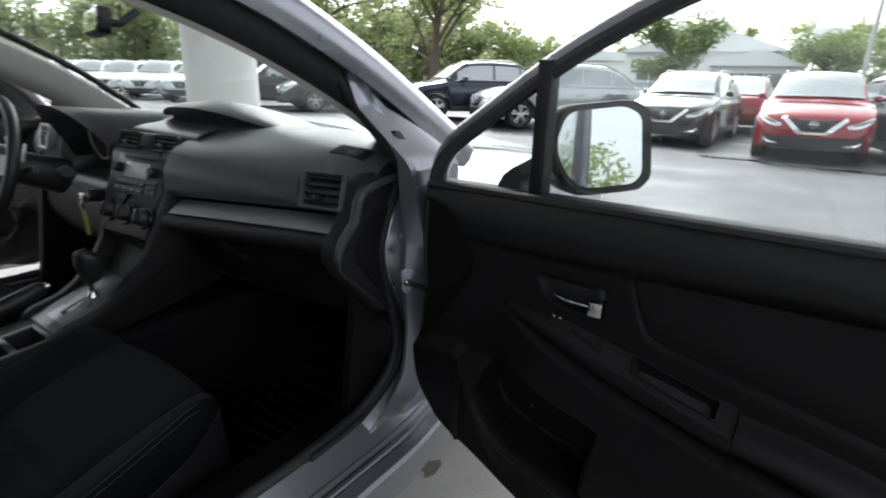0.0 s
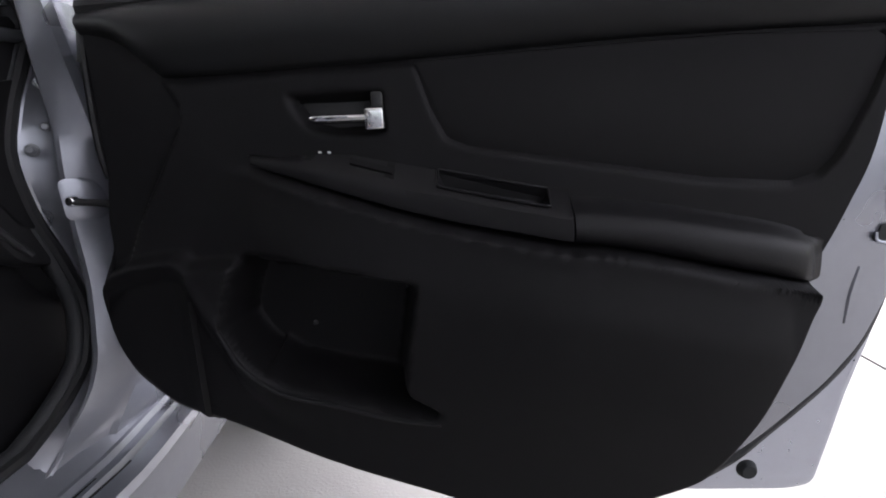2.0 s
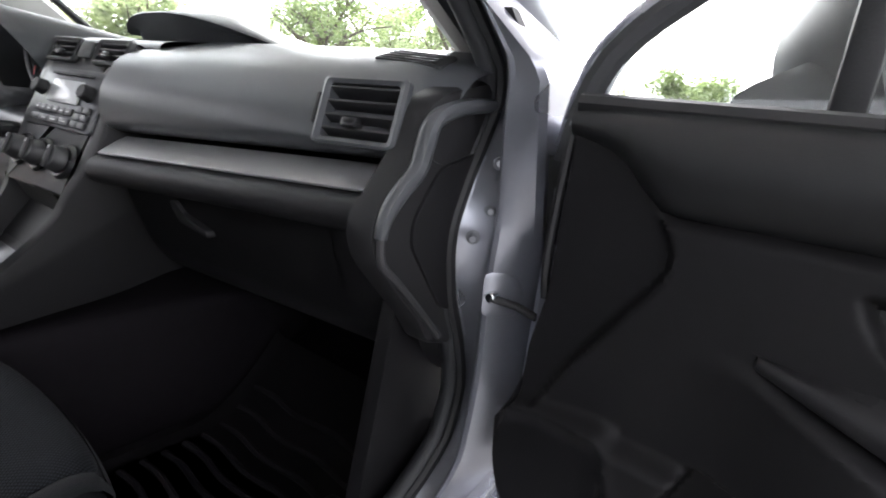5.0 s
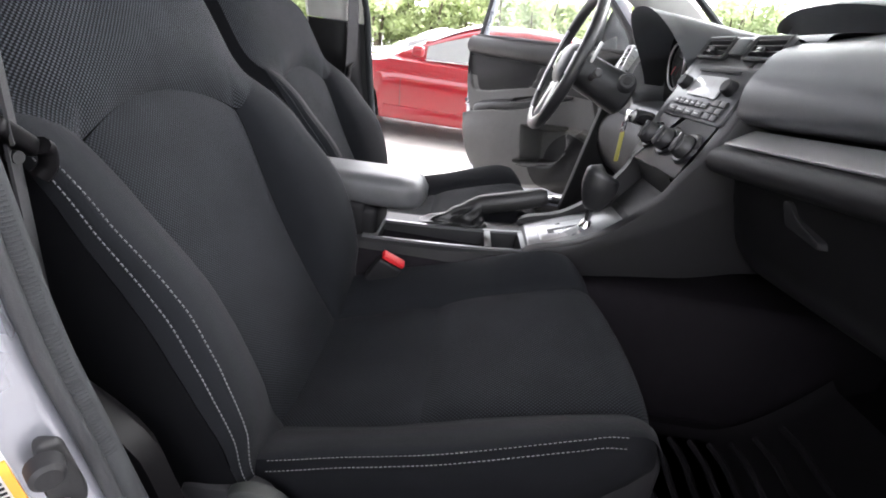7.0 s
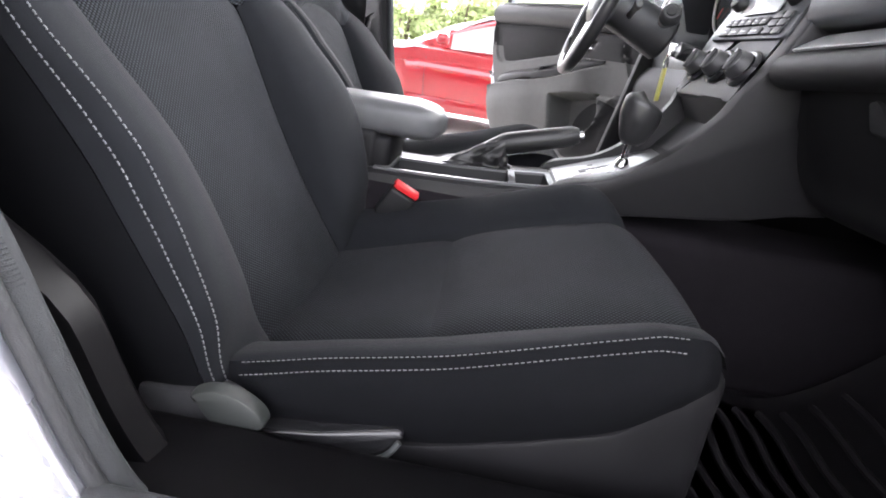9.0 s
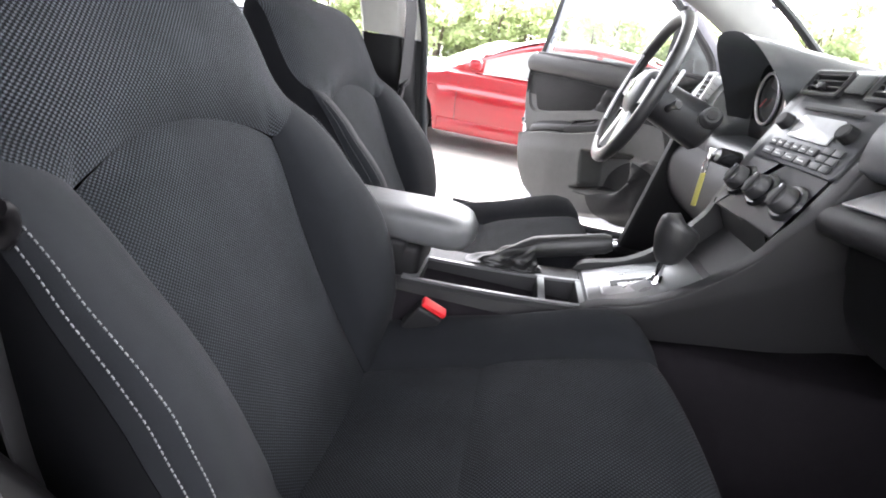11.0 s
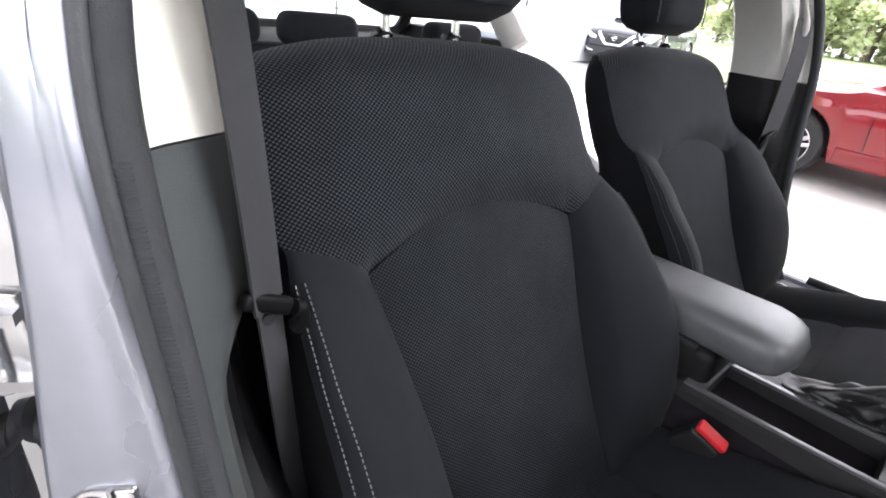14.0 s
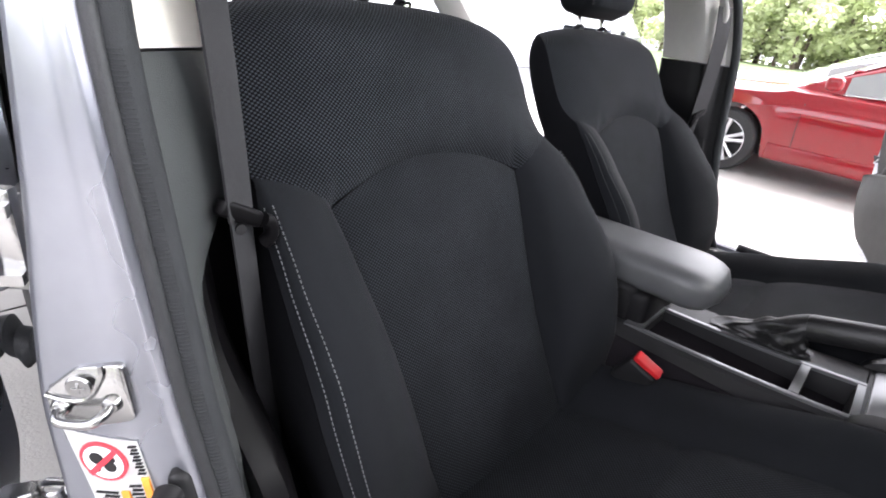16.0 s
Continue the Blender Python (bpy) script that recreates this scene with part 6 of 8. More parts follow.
# ---- doors ----
ARM_U = [0.262, 0.325, 0.390, 0.454, 0.516, 0.578, 0.639, 0.668]
ARM_Z = [0.884, 0.870, 0.854, 0.837, 0.822, 0.807, 0.794, 0.788]
CLOTH = [(0.474, 0.985), (0.60, 0.988), (0.85, 0.990), (1.010, 0.982), (1.026, 0.968), (1.007, 0.904), (0.978, 0.838), (0.957, 0.816), (0.925, 0.807), (0.827, 0.817), (0.706, 0.841), (0.60, 0.862), (0.54, 0.873), (0.511, 0.887), (0.493, 0.925), (0.482, 0.963)]


def door_low(u):
    """The lower edge of the trim along the door."""
    return curve([0.026, 0.030, 0.037, 0.050, 0.075, 0.105, 0.19, 0.265, 0.347, 0.471, 0.567, 0.64, 0.70, 0.747, 0.807, 0.834, 0.862, 0.892, 0.922, 0.950, 0.972, 0.990, 1.010, 1.03], [0.690, 0.640, 0.612, 0.588, 0.563, 0.540, 0.511, 0.482, 0.452, 0.415, 0.386, 0.377, 0.386, 0.408, 0.437, 0.468, 0.514, 0.578, 0.642, 0.702, 0.746, 0.788, 0.842, 0.965], u)


def arm_amp(u):
    return curve([0.262, 0.30, 0.40, 0.55, 0.66, 0.80, 0.88, 0.93, 0.95], [0.030, 0.038, 0.050, 0.060, 0.068, 0.070, 0.066, 0.056, 0.040], u)


def arm_top(u):
    return curve(ARM_U, ARM_Z, u) if u < 0.66 else curve([0.66, 0.669, 0.749, 0.833, 0.893, 0.94], [0.791, 0.790, 0.780, 0.763, 0.750, 0.737], u)


def arm_high(u):
    """How high the armrest's front face stands."""
    return curve([0.262, 0.325, 0.39, 0.454, 0.516, 0.60, 0.67, 0.80, 0.94], [0.012, 0.019, 0.025, 0.029, 0.031, 0.030, 0.030, 0.036, 0.040], u)


def bin_line(u):
    return curve([0.166, 0.183, 0.208, 0.226, 0.253, 0.281, 0.369, 0.441, 0.494], [0.745, 0.705, 0.659, 0.621, 0.594, 0.576, 0.555, 0.540, 0.536], u)


def cover_line(z):
    """Where the recessed front corner of the trim ends."""
    return curve([0.74, 0.80, 0.88, 0.921, 0.944, 0.965, 0.982, 0.989, 1.023, 1.037, 1.044], [0.070, 0.098, 0.146, 0.171, 0.178, 0.170, 0.157, 0.144, 0.124, 0.097, 0.067], z)


def sunk(outline, u, z, soft):
    """1 well inside an outline, falling to 0 at its edge over the soft width."""
    k, best, inside = len(outline), 9.0, False
    for i in range(k):
        (x0, y0), (x1, y1) = outline[i - 1], outline[i]
        if (y0 > z) != (y1 > z) and u < (x1 - x0) * (z - y0) / (y1 - y0) + x0:
            inside = not inside
        dx, dy = x1 - x0, y1 - y0
        q = min(max(((u - x0) * dx + (z - y0) * dy) / (dx * dx + dy * dy), 0), 1)
        best = min(best, math.hypot(u - x0 - q * dx, z - y0 - q * dy))
    return smooth01(0.0, soft, best) if inside else 0.0


RECESS = rounded([(0.314, 0.958), (0.444, 0.955), (0.446, 0.897), (0.372, 0.898), (0.342, 0.908), (0.322, 0.934)], 0.012)
POCKET = rounded([(0.236, 0.762), (0.31, 0.756), (0.478, 0.722), (0.460, 0.62), (0.452, 0.575), (0.497, 0.550), (0.492, 0.537), (0.441, 0.541), (0.369, 0.556), (0.281, 0.577), (0.253, 0.595), (0.226, 0.622), (0.203, 0.662), (0.212, 0.70)], 0.012)


def door_depth(u, z):
    """How far the trim stands proud of the door shell."""
    za = arm_top(min(max(u, 0.262), 0.94))
    # the handle panel, which steps out below the roll and ahead of the front corner
    v = 0.010 + 0.014 * smooth01(0.990, 0.972, z) * smooth01(cover_line(z) - 0.003, cover_line(z) + 0.006, u)
    v -= 0.011 * sunk(CLOTH, u, z, 0.010)
    v -= 0.021 * sunk(RECESS, u, z, 0.016)
    # the lower panel swells out under the armrest
    uu = min(max(u, 0.262), 0.90)
    zl = za - arm_high(uu)
    low = smooth01(zl + 0.004, zl - 0.014, z) * smooth01(0.20, 0.36, u)
    v += (arm_amp(uu) - 0.006) * low * (1 + 0.18 * smooth01(zl - 0.02, zl - 0.10, z) - 0.35 * smooth01(zl - 0.12, zl - 0.34, z)) * smooth01(1.0, 0.93, u)
    # the speaker bulge at the lower front corner, with a ridge along its upper and rear edge
    top = curve([0.026, 0.063, 0.091, 0.152, 0.170], [0.728, 0.742, 0.750, 0.756, 0.745], u)
    ridge = smooth01(top + 0.012, top - 0.006, z) * smooth01(0.50, 0.24, u)
    v = max(v, lerp(v, 0.030 + 0.022 * smooth01(0.03, 0.16, u), ridge))
    out = smooth01(bin_line(u) + 0.03, bin_line(u) - 0.01, z) * smooth01(0.14, 0.20, u) * smooth01(0.68, 0.50, u)
    v = max(v, lerp(v, 0.056, out))
    facet = smooth01(0.006, 0.055, bin_line(max(u, 0.166)) - z if u > 0.166 else 0.03 + 0.166 - u) * smooth01(0.36, 0.18, u) * smooth01(top + 0.004, top - 0.030, z)
    v -= 0.016 * facet
    v = lerp(v, -0.036, sunk(POCKET, u, z, 0.020 if u < 0.26 else 0.030))
    v *= 0.35 + 0.65 * smooth01(door_low(u) - 0.002, door_low(u) + 0.022, z) if z < 0.70 else 1.0
    return v + 0.004


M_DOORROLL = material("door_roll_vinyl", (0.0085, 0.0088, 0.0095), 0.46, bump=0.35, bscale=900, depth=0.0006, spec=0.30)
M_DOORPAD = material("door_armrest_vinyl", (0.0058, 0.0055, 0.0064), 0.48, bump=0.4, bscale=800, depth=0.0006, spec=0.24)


def make_door(m, side_label, lower_grey):
    PLACE.append(m)
    door = thing("front_door", side_label, "car door", "front doors")
    bm = B()
    ol = [(0.80, 1.066), (0.80, 0.392), (0.874, 0.424), (0.93, 0.471), (1.0, 0.540), (1.040, 0.595), (1.066, 0.66), (1.088, 0.75), (1.097, 0.85), (1.10, 0.95), (1.085, 1.066)]
    slab(bm, rounded(ol, 0.02), lambda a, b, d: (a, d, b), -0.05, 0.0, 0.006)
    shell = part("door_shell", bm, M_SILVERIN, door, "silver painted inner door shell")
    bm = B()
    slab(bm, rounded([(0.046, 1.066), (0.048, 0.80), (0.055, 0.66), (0.11, 0.60), (0.13, 1.066)], 0.01), lambda a, b, d: (a, d, b), -0.05, 0.0, 0.004)
    part("hinge_face", bm, M_SILVERIN, shell, "silver painted front face of the door")
    bm = B()
    tube(bm, smooth_path([(0.058, 0.006, 1.075), (0.054, 0.007, 1.01), (0.052, 0.007, 0.94), (0.053, 0.006, 0.895), (0.056, 0.002, 0.865)], 6), 0.0055, 8)
    part("front_seal", bm, M_DEEP, door, "black rubber seal down the door's front edge")
    bm = B()
    ol = [(0.02, 1.066), (0.02, 0.66), (0.06, 0.50), (0.24, 0.44), (0.5, 0.39), (0.68, 0.355), (0.85, 0.335), (1.0, 0.335), (1.036, 0.345), (1.050, 0.42), (1.064, 0.50), (1.090, 0.60), (1.112, 0.70), (1.120, 0.80), (1.118, 0.95), (1.10, 1.066)]
    slab(bm, rounded(ol, 0.03), lambda a, b, d: (a, d - 0.10 * max(0, 0.62 - b) ** 1.5, b), -0.13, -0.044, 0.012)
    part("outer_skin", bm, M_SILVER, door, "silver painted outer door skin")
    bm = B()
    seal = smooth_path([(1.092, -0.030, 0.74), (1.070, -0.022, 0.655), (1.044, -0.018, 0.590), (1.004, -0.016, 0.535), (0.934, -0.014, 0.466), (0.878, -0.012, 0.418), (0.80, -0.012, 0.384), (0.66, -0.014, 0.388)], 6)
    tube(bm, seal, 0.0075, 8)
    part("door_seal", bm, M_RUBBER, door, "black rubber door seal")
    bm = B()
    tube(bm, smooth_path([(1.026, -0.0025, 0.70), (1.018, -0.002, 0.665), (1.014, -0.0025, 0.625)], 5), 0.0048, 8, flat=0.6)
    part("pressed_groove", bm, M_SILVERIN, shell, "narrow groove pressed into the door shell")
    bm = B()
    u1 = 1.085 if lower_grey else 1.03
    def lead(u, z):
        """Draws the trim's front edge back above the speaker bulge."""
        return max(u, lerp(0.026, 0.052, smooth01(0.700, 0.745, z)) + 0.011 * smooth01(0.80, 0.88, z))

    rows = sheet(bm, lambda s, w: V(lead(lerp(0.026, u1, s), lerp(door_low(lerp(0.026, 1.03, s)), 1.060, w)), door_depth(lerp(0.026, 1.03, s), lerp(door_low(lerp(0.026, 1.03, s)), 1.060, w)), lerp(door_low(lerp(0.026, 1.03, s)), 1.060, w)), 230, 150)
    edge = [bm.verts.new((v.co.x, -0.004, v.co.z)) for v in rows[0]]
    for p, q, r, t in zip(rows[0], rows[0][1:], edge[1:], edge):
        bm.faces.new((p, q, r, t))
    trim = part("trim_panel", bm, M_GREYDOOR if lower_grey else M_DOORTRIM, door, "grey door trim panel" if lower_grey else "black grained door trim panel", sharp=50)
    # padded roll under the window, rounded off at its front end
    bm = B()
    rings = []
    for i in range(49):
        u = lerp(0.058, u1 + 0.008, i / 48)
        e = smooth01(0.05, 0.185, u) ** 0.6
        zb = curve([0.05, 0.10, 0.13, 0.150, 0.17, 0.19, 0.47, 0.75, 1.04], [1.046, 1.036, 1.016, 0.992, 0.984, 0.984, 0.986, 0.992, 0.988], u)
        k = lerp(0.45, 1.0, e)
        rings.append([V(u, 0.0, 1.077), V(u, 0.010 * k, 1.079), V(u, 0.020 * k, 1.076)] + [V(u, (0.022 + 0.026 * math.sin(math.pi * q) ** 0.75 - 0.006 * q) * k, lerp(1.072, zb, q)) for q in (0.12, 0.3, 0.5, 0.68, 0.82, 0.92, 0.98)] + [V(u, 0.010, zb - 0.002), V(u, 0.0, zb)])
    ring_faces(bm, rings)
    part("upper_roll", bm, M_DOORROLL, door, "satin black padded upper door roll", sharp=60)
    if lower_grey:
        bm = B()
        sheet(bm, lambda s, w: V(lerp(0.05, u1 - 0.005, s), door_depth(lerp(0.05, 1.025, s), lerp(0.885, 1.055, w)) + 0.003, lerp(max(0.885, door_low(lerp(0.05, 1.025, s)) + 0.01), 1.055, w)), 60, 40)
        part("upper_trim", bm, M_DOORTRIM, door, "black upper door trim", sharp=50)
        bm = B()
        def pod(s, w):
            a, r = 2 * math.pi * s, w
            u = 0.245 + 0.175 * r * math.cos(a)
            z = 0.60 + 0.135 * r * math.sin(a) - 0.10 * (u - 0.245)
            return V(u, door_depth(u, z) + 0.006 + 0.006 * (1 - r ** 4), z)
        sheet(bm, pod, 40, 8)
        part("speaker_pod", bm, M_LOWER, door, "black speaker cover in the lower door trim", sharp=60)
    # cloth insert
    bm = B()
    slab(bm, rounded([(lerp(0.76, a, 0.992), lerp(0.90, b, 0.975)) for a, b in CLOTH], 0.012), lambda a, b, d: (a, 0.010 + d + 0.006 * smooth01(0.80, 0.99, b), b), 0.0, 0.009, 0.006)
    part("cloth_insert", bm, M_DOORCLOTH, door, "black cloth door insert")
    # inner handle
    bm = B()
    slab(bm, [(lerp(0.385, a, 0.84), lerp(0.928, b, 0.76)) for a, b in RECESS], lambda a, b, d: (a, 0.004 + d, b), 0.0, 0.0045, 0.001)
    bez = part("handle_recess", bm, M_DEEP, door, "black floor of the handle recess")
    bm = B()
    tube(bm, smooth_path([(0.348, 0.030, 0.922), (0.385, 0.036, 0.920), (0.42, 0.036, 0.919), (0.438, 0.034, 0.919)], 5), [0.003] + [0.006] * 14 + [0.0065], 10, flat=0.6)
    part("handle_lever", bm, M_CHROME, bez, "chrome inner door handle")
    bm = B()
    box(bm, (0.418, 0.026, 0.905), (0.442, 0.042, 0.931), 0.003)
    part("handle_block", bm, M_CHROME, bez, "chrome handle end block")
    bm = B()
    box(bm, (0.424, 0.008, 0.930), (0.4405, 0.026, 0.952), 0.004, 3)
    part("lock_knob", bm, M_GLOSSBLACK, bez, "black lock knob")
    # armrest: a slim front half with a crisp edge and a sloping top, and the padded rear half
    def shelf(u, k, up=0.0):
        """A place on the armrest's sloping top: k = 0 at its front edge, 1 where it meets the door."""
        za, h = arm_top(u), lerp(0.004, 0.040, smooth01(0.262, 0.40, u))
        return V(u, lerp(arm_amp(u), 0.014, k) + up * 0.6, za + h * k + up)

    bm = B()
    rings = []
    for i in range(81):
        u = lerp(0.262, 0.660, i / 80)
        za, h, d = arm_top(u), arm_high(u), arm_amp(u)
        k = 0.6 if i == 0 else 1.0
        dip = -0.016 * smooth01(0.503, 0.509, u) * smooth01(0.634, 0.628, u)
        rings.append([V(u, 0.008, shelf(u, 1).z), shelf(u, 1), shelf(u, 0.64), shelf(u, 0.61, dip), shelf(u, 0.21, dip), shelf(u, 0.18), shelf(u, 0.06), V(u, d * k + 0.0015, za - 0.0025), V(u, d * k + 0.0025, za - h * 0.5), V(u, d * k + 0.001, za - h + 0.002), V(u, d * k - 0.003, za - h), V(u, d - 0.020, za - h - 0.002), V(u, 0.008, za - h - 0.012)])
    ring_faces(bm, rings)
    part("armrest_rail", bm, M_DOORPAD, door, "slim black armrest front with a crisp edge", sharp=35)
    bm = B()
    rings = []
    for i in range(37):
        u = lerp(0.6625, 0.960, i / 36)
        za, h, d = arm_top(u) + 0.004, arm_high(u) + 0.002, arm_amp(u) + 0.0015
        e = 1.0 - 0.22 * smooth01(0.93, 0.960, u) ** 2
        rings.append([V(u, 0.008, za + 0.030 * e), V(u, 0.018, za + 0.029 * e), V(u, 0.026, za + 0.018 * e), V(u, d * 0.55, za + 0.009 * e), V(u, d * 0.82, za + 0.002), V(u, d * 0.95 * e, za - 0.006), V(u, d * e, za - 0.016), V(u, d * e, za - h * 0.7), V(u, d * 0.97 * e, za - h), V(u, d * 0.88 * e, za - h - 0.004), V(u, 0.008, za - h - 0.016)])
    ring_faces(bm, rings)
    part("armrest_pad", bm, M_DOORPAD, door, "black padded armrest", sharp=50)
    bm = B()
    slab(bm, rounded([(0.335, 0.30), (0.45, 0.16), (0.45, 0.62), (0.345, 0.66)], 0.006), lambda a, b, d: shelf(a, b, 0.0004 + d), -0.002, 0.0, 0.0003)
    sw = part("switch_plate", bm, M_DOORTRIM, door, "black window switch plate")
    bm = B()
    for x in (0.354, 0.366):
        slab(bm, [(x, 0.55), (x + 0.004, 0.54), (x + 0.004, 0.585), (x, 0.595)], lambda a, b, d: shelf(a, b, 0.0014 + d), 0, 0.001)
    part("switch_mark", bm, M_WHITEMARK, sw, "white switch marks")
    bm = B()
    slab(bm, rounded([(0.395, 0.30), (0.448, 0.26), (0.448, 0.42), (0.395, 0.46)], 0.004), lambda a, b, d: shelf(a, b, 0.0006 + d), 0, 0.0022, 0.001)
    part("window_switch", bm, M_DOORTRIM, sw, "black window rocker switch")
    bm = B()
    ol = [(0.505, 0.62), (0.632, 0.62), (0.632, 0.20), (0.505, 0.20)]
    slab(bm, [(lerp(0.5685, a, 0.86), lerp(0.41, b, 0.9)) for a, b in ol], lambda a, b, d: shelf(a, b, d), -0.018, -0.0135)
    pull = part("pull_pocket", bm, M_DEEP, door, "dark pull slot in the armrest")
    bm = B()
    tube(bm, [shelf(a, b, 0.0015) for a, b in rounded([(0.502, 0.66), (0.635, 0.66), (0.635, 0.17), (0.502, 0.17)], 0.02)], 0.0018, 6, closed=True)
    part("pocket_rim", bm, M_DOORPAD, pull, "black slot rim")
    bm = B()
    lip = [V(u, door_depth(u, bin_line(u) - 0.012) - 0.001, bin_line(u) - 0.003) for u in [lerp(0.205, 0.49, i / 40) for i in range(41)]]
    tube(bm, lip, 0.0035, 8)
    part("bin_lip", bm, M_DOORPAD, door, "rounded lip of the storage bin")
    for u, z in ((0.305, 0.640), (0.445, 0.690)):
        bm = B()
        cyl(bm, (u, -0.034, z), (u, -0.028, z), 0.004, 0.003, n=12)
        part("bin_screw", bm, M_GREYTRIM, door, "small screw inside the storage bin")
    bm = B()
    ring_faces(bm, [[V(u, -0.078, 1.050), V(u, -0.078, 1.072), V(u, -0.070, 1.0795), V(u, -0.040, 1.0815), V(u, -0.012, 1.0805), V(u, -0.006, 1.074), V(u, -0.006, 1.050)] for u in (0.055, 0.30, 0.60, 0.90, 1.07)])
    part("belt_weatherstrip", bm, M_RUBBER, door, "black rubber weatherstrip along the window", sharp=50)
    # latch on the door's edge
    bm = B()
    slab(bm, rounded([(1.043, 0.734), (1.078, 0.727), (1.102, 0.748), (1.102, 0.754), (1.046, 0.754)], 0.006), lambda a, b, d: (a, d, b), -0.006, 0.0025)
    lt = part("latch", bm, M_DEEP, door, "black door latch opening")
    bm = B()
    tube(bm, smooth_path([(1.041, 0.002, 0.744), (1.043, 0.003, 0.733), (1.060, 0.003, 0.729), (1.080, 0.003, 0.724)], 5), 0.0022, 8)
    part("latch_lip", bm, M_SILVER, lt, "bright lower lip of the latch opening")
    bm = B()
    tube(bm, smooth_path([(1.062, 0.003, 0.752), (1.065, 0.005, 0.742), (1.072, 0.005, 0.734), (1.082, 0.004, 0.728)], 5), 0.0030, 8)
    part("latch_catch", bm, M_STEEL, lt, "steel latch catch")
    bm = B()
    cyl(bm, (0.905, -0.004, 0.415), (0.905, 0.008, 0.415), 0.014, 0.011, n=20, bevel=0.002)
    part("door_plug", bm, M_RUBBERGREY, door, "grey rubber bump stop")
    # window frame and glass
    fr = [(0.040, -0.034, 1.03), (0.07, -0.035, 1.14), (0.18, -0.045, 1.235), (0.32, -0.06, 1.335), (0.48, -0.085, 1.42), (0.66, -0.10, 1.475), (0.86, -0.10, 1.50), (1.00, -0.10, 1.505), (1.047, -0.095, 1.47), (1.062, -0.07, 1.26), (1.072, -0.04, 1.06)]
    bm = B()
    tube(bm, smooth_path(fr, 5), 0.021, 10, flat=0.9)
    wf = part("window_frame", bm, M_SILVERIN, door, "silver window frame")
    bm = B()
    tube(bm, [p + V(0.004, 0.020, -0.014) for p in smooth_path(fr, 5)], 0.014, 8)
    part("frame_seal", bm, M_RUBBER, wf, "black frame seal")
    bm = B()
    tube(bm, [(0.06, 0.008, 1.078), (0.4, 0.010, 1.079), (0.8, 0.010, 1.079), (1.06, 0.006, 1.077)], 0.011, 8)
    part("belt_seal", bm, M_DEEP, door, "black belt line seal")
    bm = B()
    box(bm, (0.262, -0.06, 1.065), (0.290, -0.02, 1.315), 0.005)
    part("divider_bar", bm, M_DEEP, wf, "black quarter window divider")
    bm = B()
    ol = [(0.05, 1.07), (1.06, 1.07), (1.052, 1.25), (1.03, 1.43), (0.86, 1.452), (0.66, 1.445), (0.48, 1.405), (0.32, 1.325), (0.18, 1.225), (0.09, 1.15)]
    slab(bm, ol, lambda a, b, d: (a, -0.035 - 0.16 * (b - 1.09) + d, b), 0.0, 0.004)
    g = part("window_glass", bm, M_GLASS, door, "clear door glass")
    g.visible_shadow = False
    # exterior mirror
    n = V(0.80, 0.58, 0.165).normalized()
    t = V(-0.60, 0.80, 0)
    up = n.cross(t).normalized()
    up = up if up.z > 0 else -up
    c = V(0.345, -0.165, 1.160)
    ol = rounded([(-0.110, -0.060), (-0.085, -0.082), (0.045, -0.090), (0.092, -0.062), (0.122, 0.010), (0.092, 0.080), (-0.06, 0.094), (-0.105, 0.075)], 0.03, 5)
    bm = B()
    rings = []
    for k_, d in ((0.97, 0.006), (1.0, 0.0), (1.02, -0.03), (0.96, -0.07), (0.80, -0.11), (0.5, -0.14), (0.15, -0.15)):
        rings.append([c + t * (a * k_) + up * (b * k_) + n * d for a, b in ol])
    ring_faces(bm, rings)
    mir = part("mirror_housing", bm, M_DEEP, door, "black door mirror housing")
    bm = B()
    slab(bm, [(a * 0.83 + 0.008, b * 0.84) for a, b in ol], lambda a, b, d: tuple(c + t * a + up * b + n * d), 0.0058, 0.0075)
    part("mirror_glass", bm, M_MIRROR, mir, "clean mirror glass with water drops")
    bm = B()
    rings = []
    for k_, p in ((1.0, V(0.215, -0.055, 1.085)), (0.9, V(0.25, -0.09, 1.115)), (0.8, V(0.29, -0.13, 1.13))):
        rings.append([p + V(0.035 * math.cos(a * math.pi / 6) * k_, -0.02 * math.sin(a * math.pi / 6), 0.035 * math.sin(a * math.pi / 6) * k_) for a in range(12)])
    ring_faces(bm, rings)
    part("mirror_arm", bm, M_DEEP, mir, "black mirror mount")
    PLACE.pop()
    return door


make_door(Matrix(((1, 0, 0, 0.93), (0, -1, 0, 0.10), (0, 0, 1, 0), (0, 0, 0, 1))), "open silver passenger door with black trim and chrome handle", False)
th = radians(55)
make_door(Matrix(((-math.sin(th), math.cos(th), 0, -0.93), (-math.cos(th), -math.sin(th), 0, 0.10), (0, 0, 1, 0), (0, 0, 0, 1))), "half open driver door with grey lower trim", True)


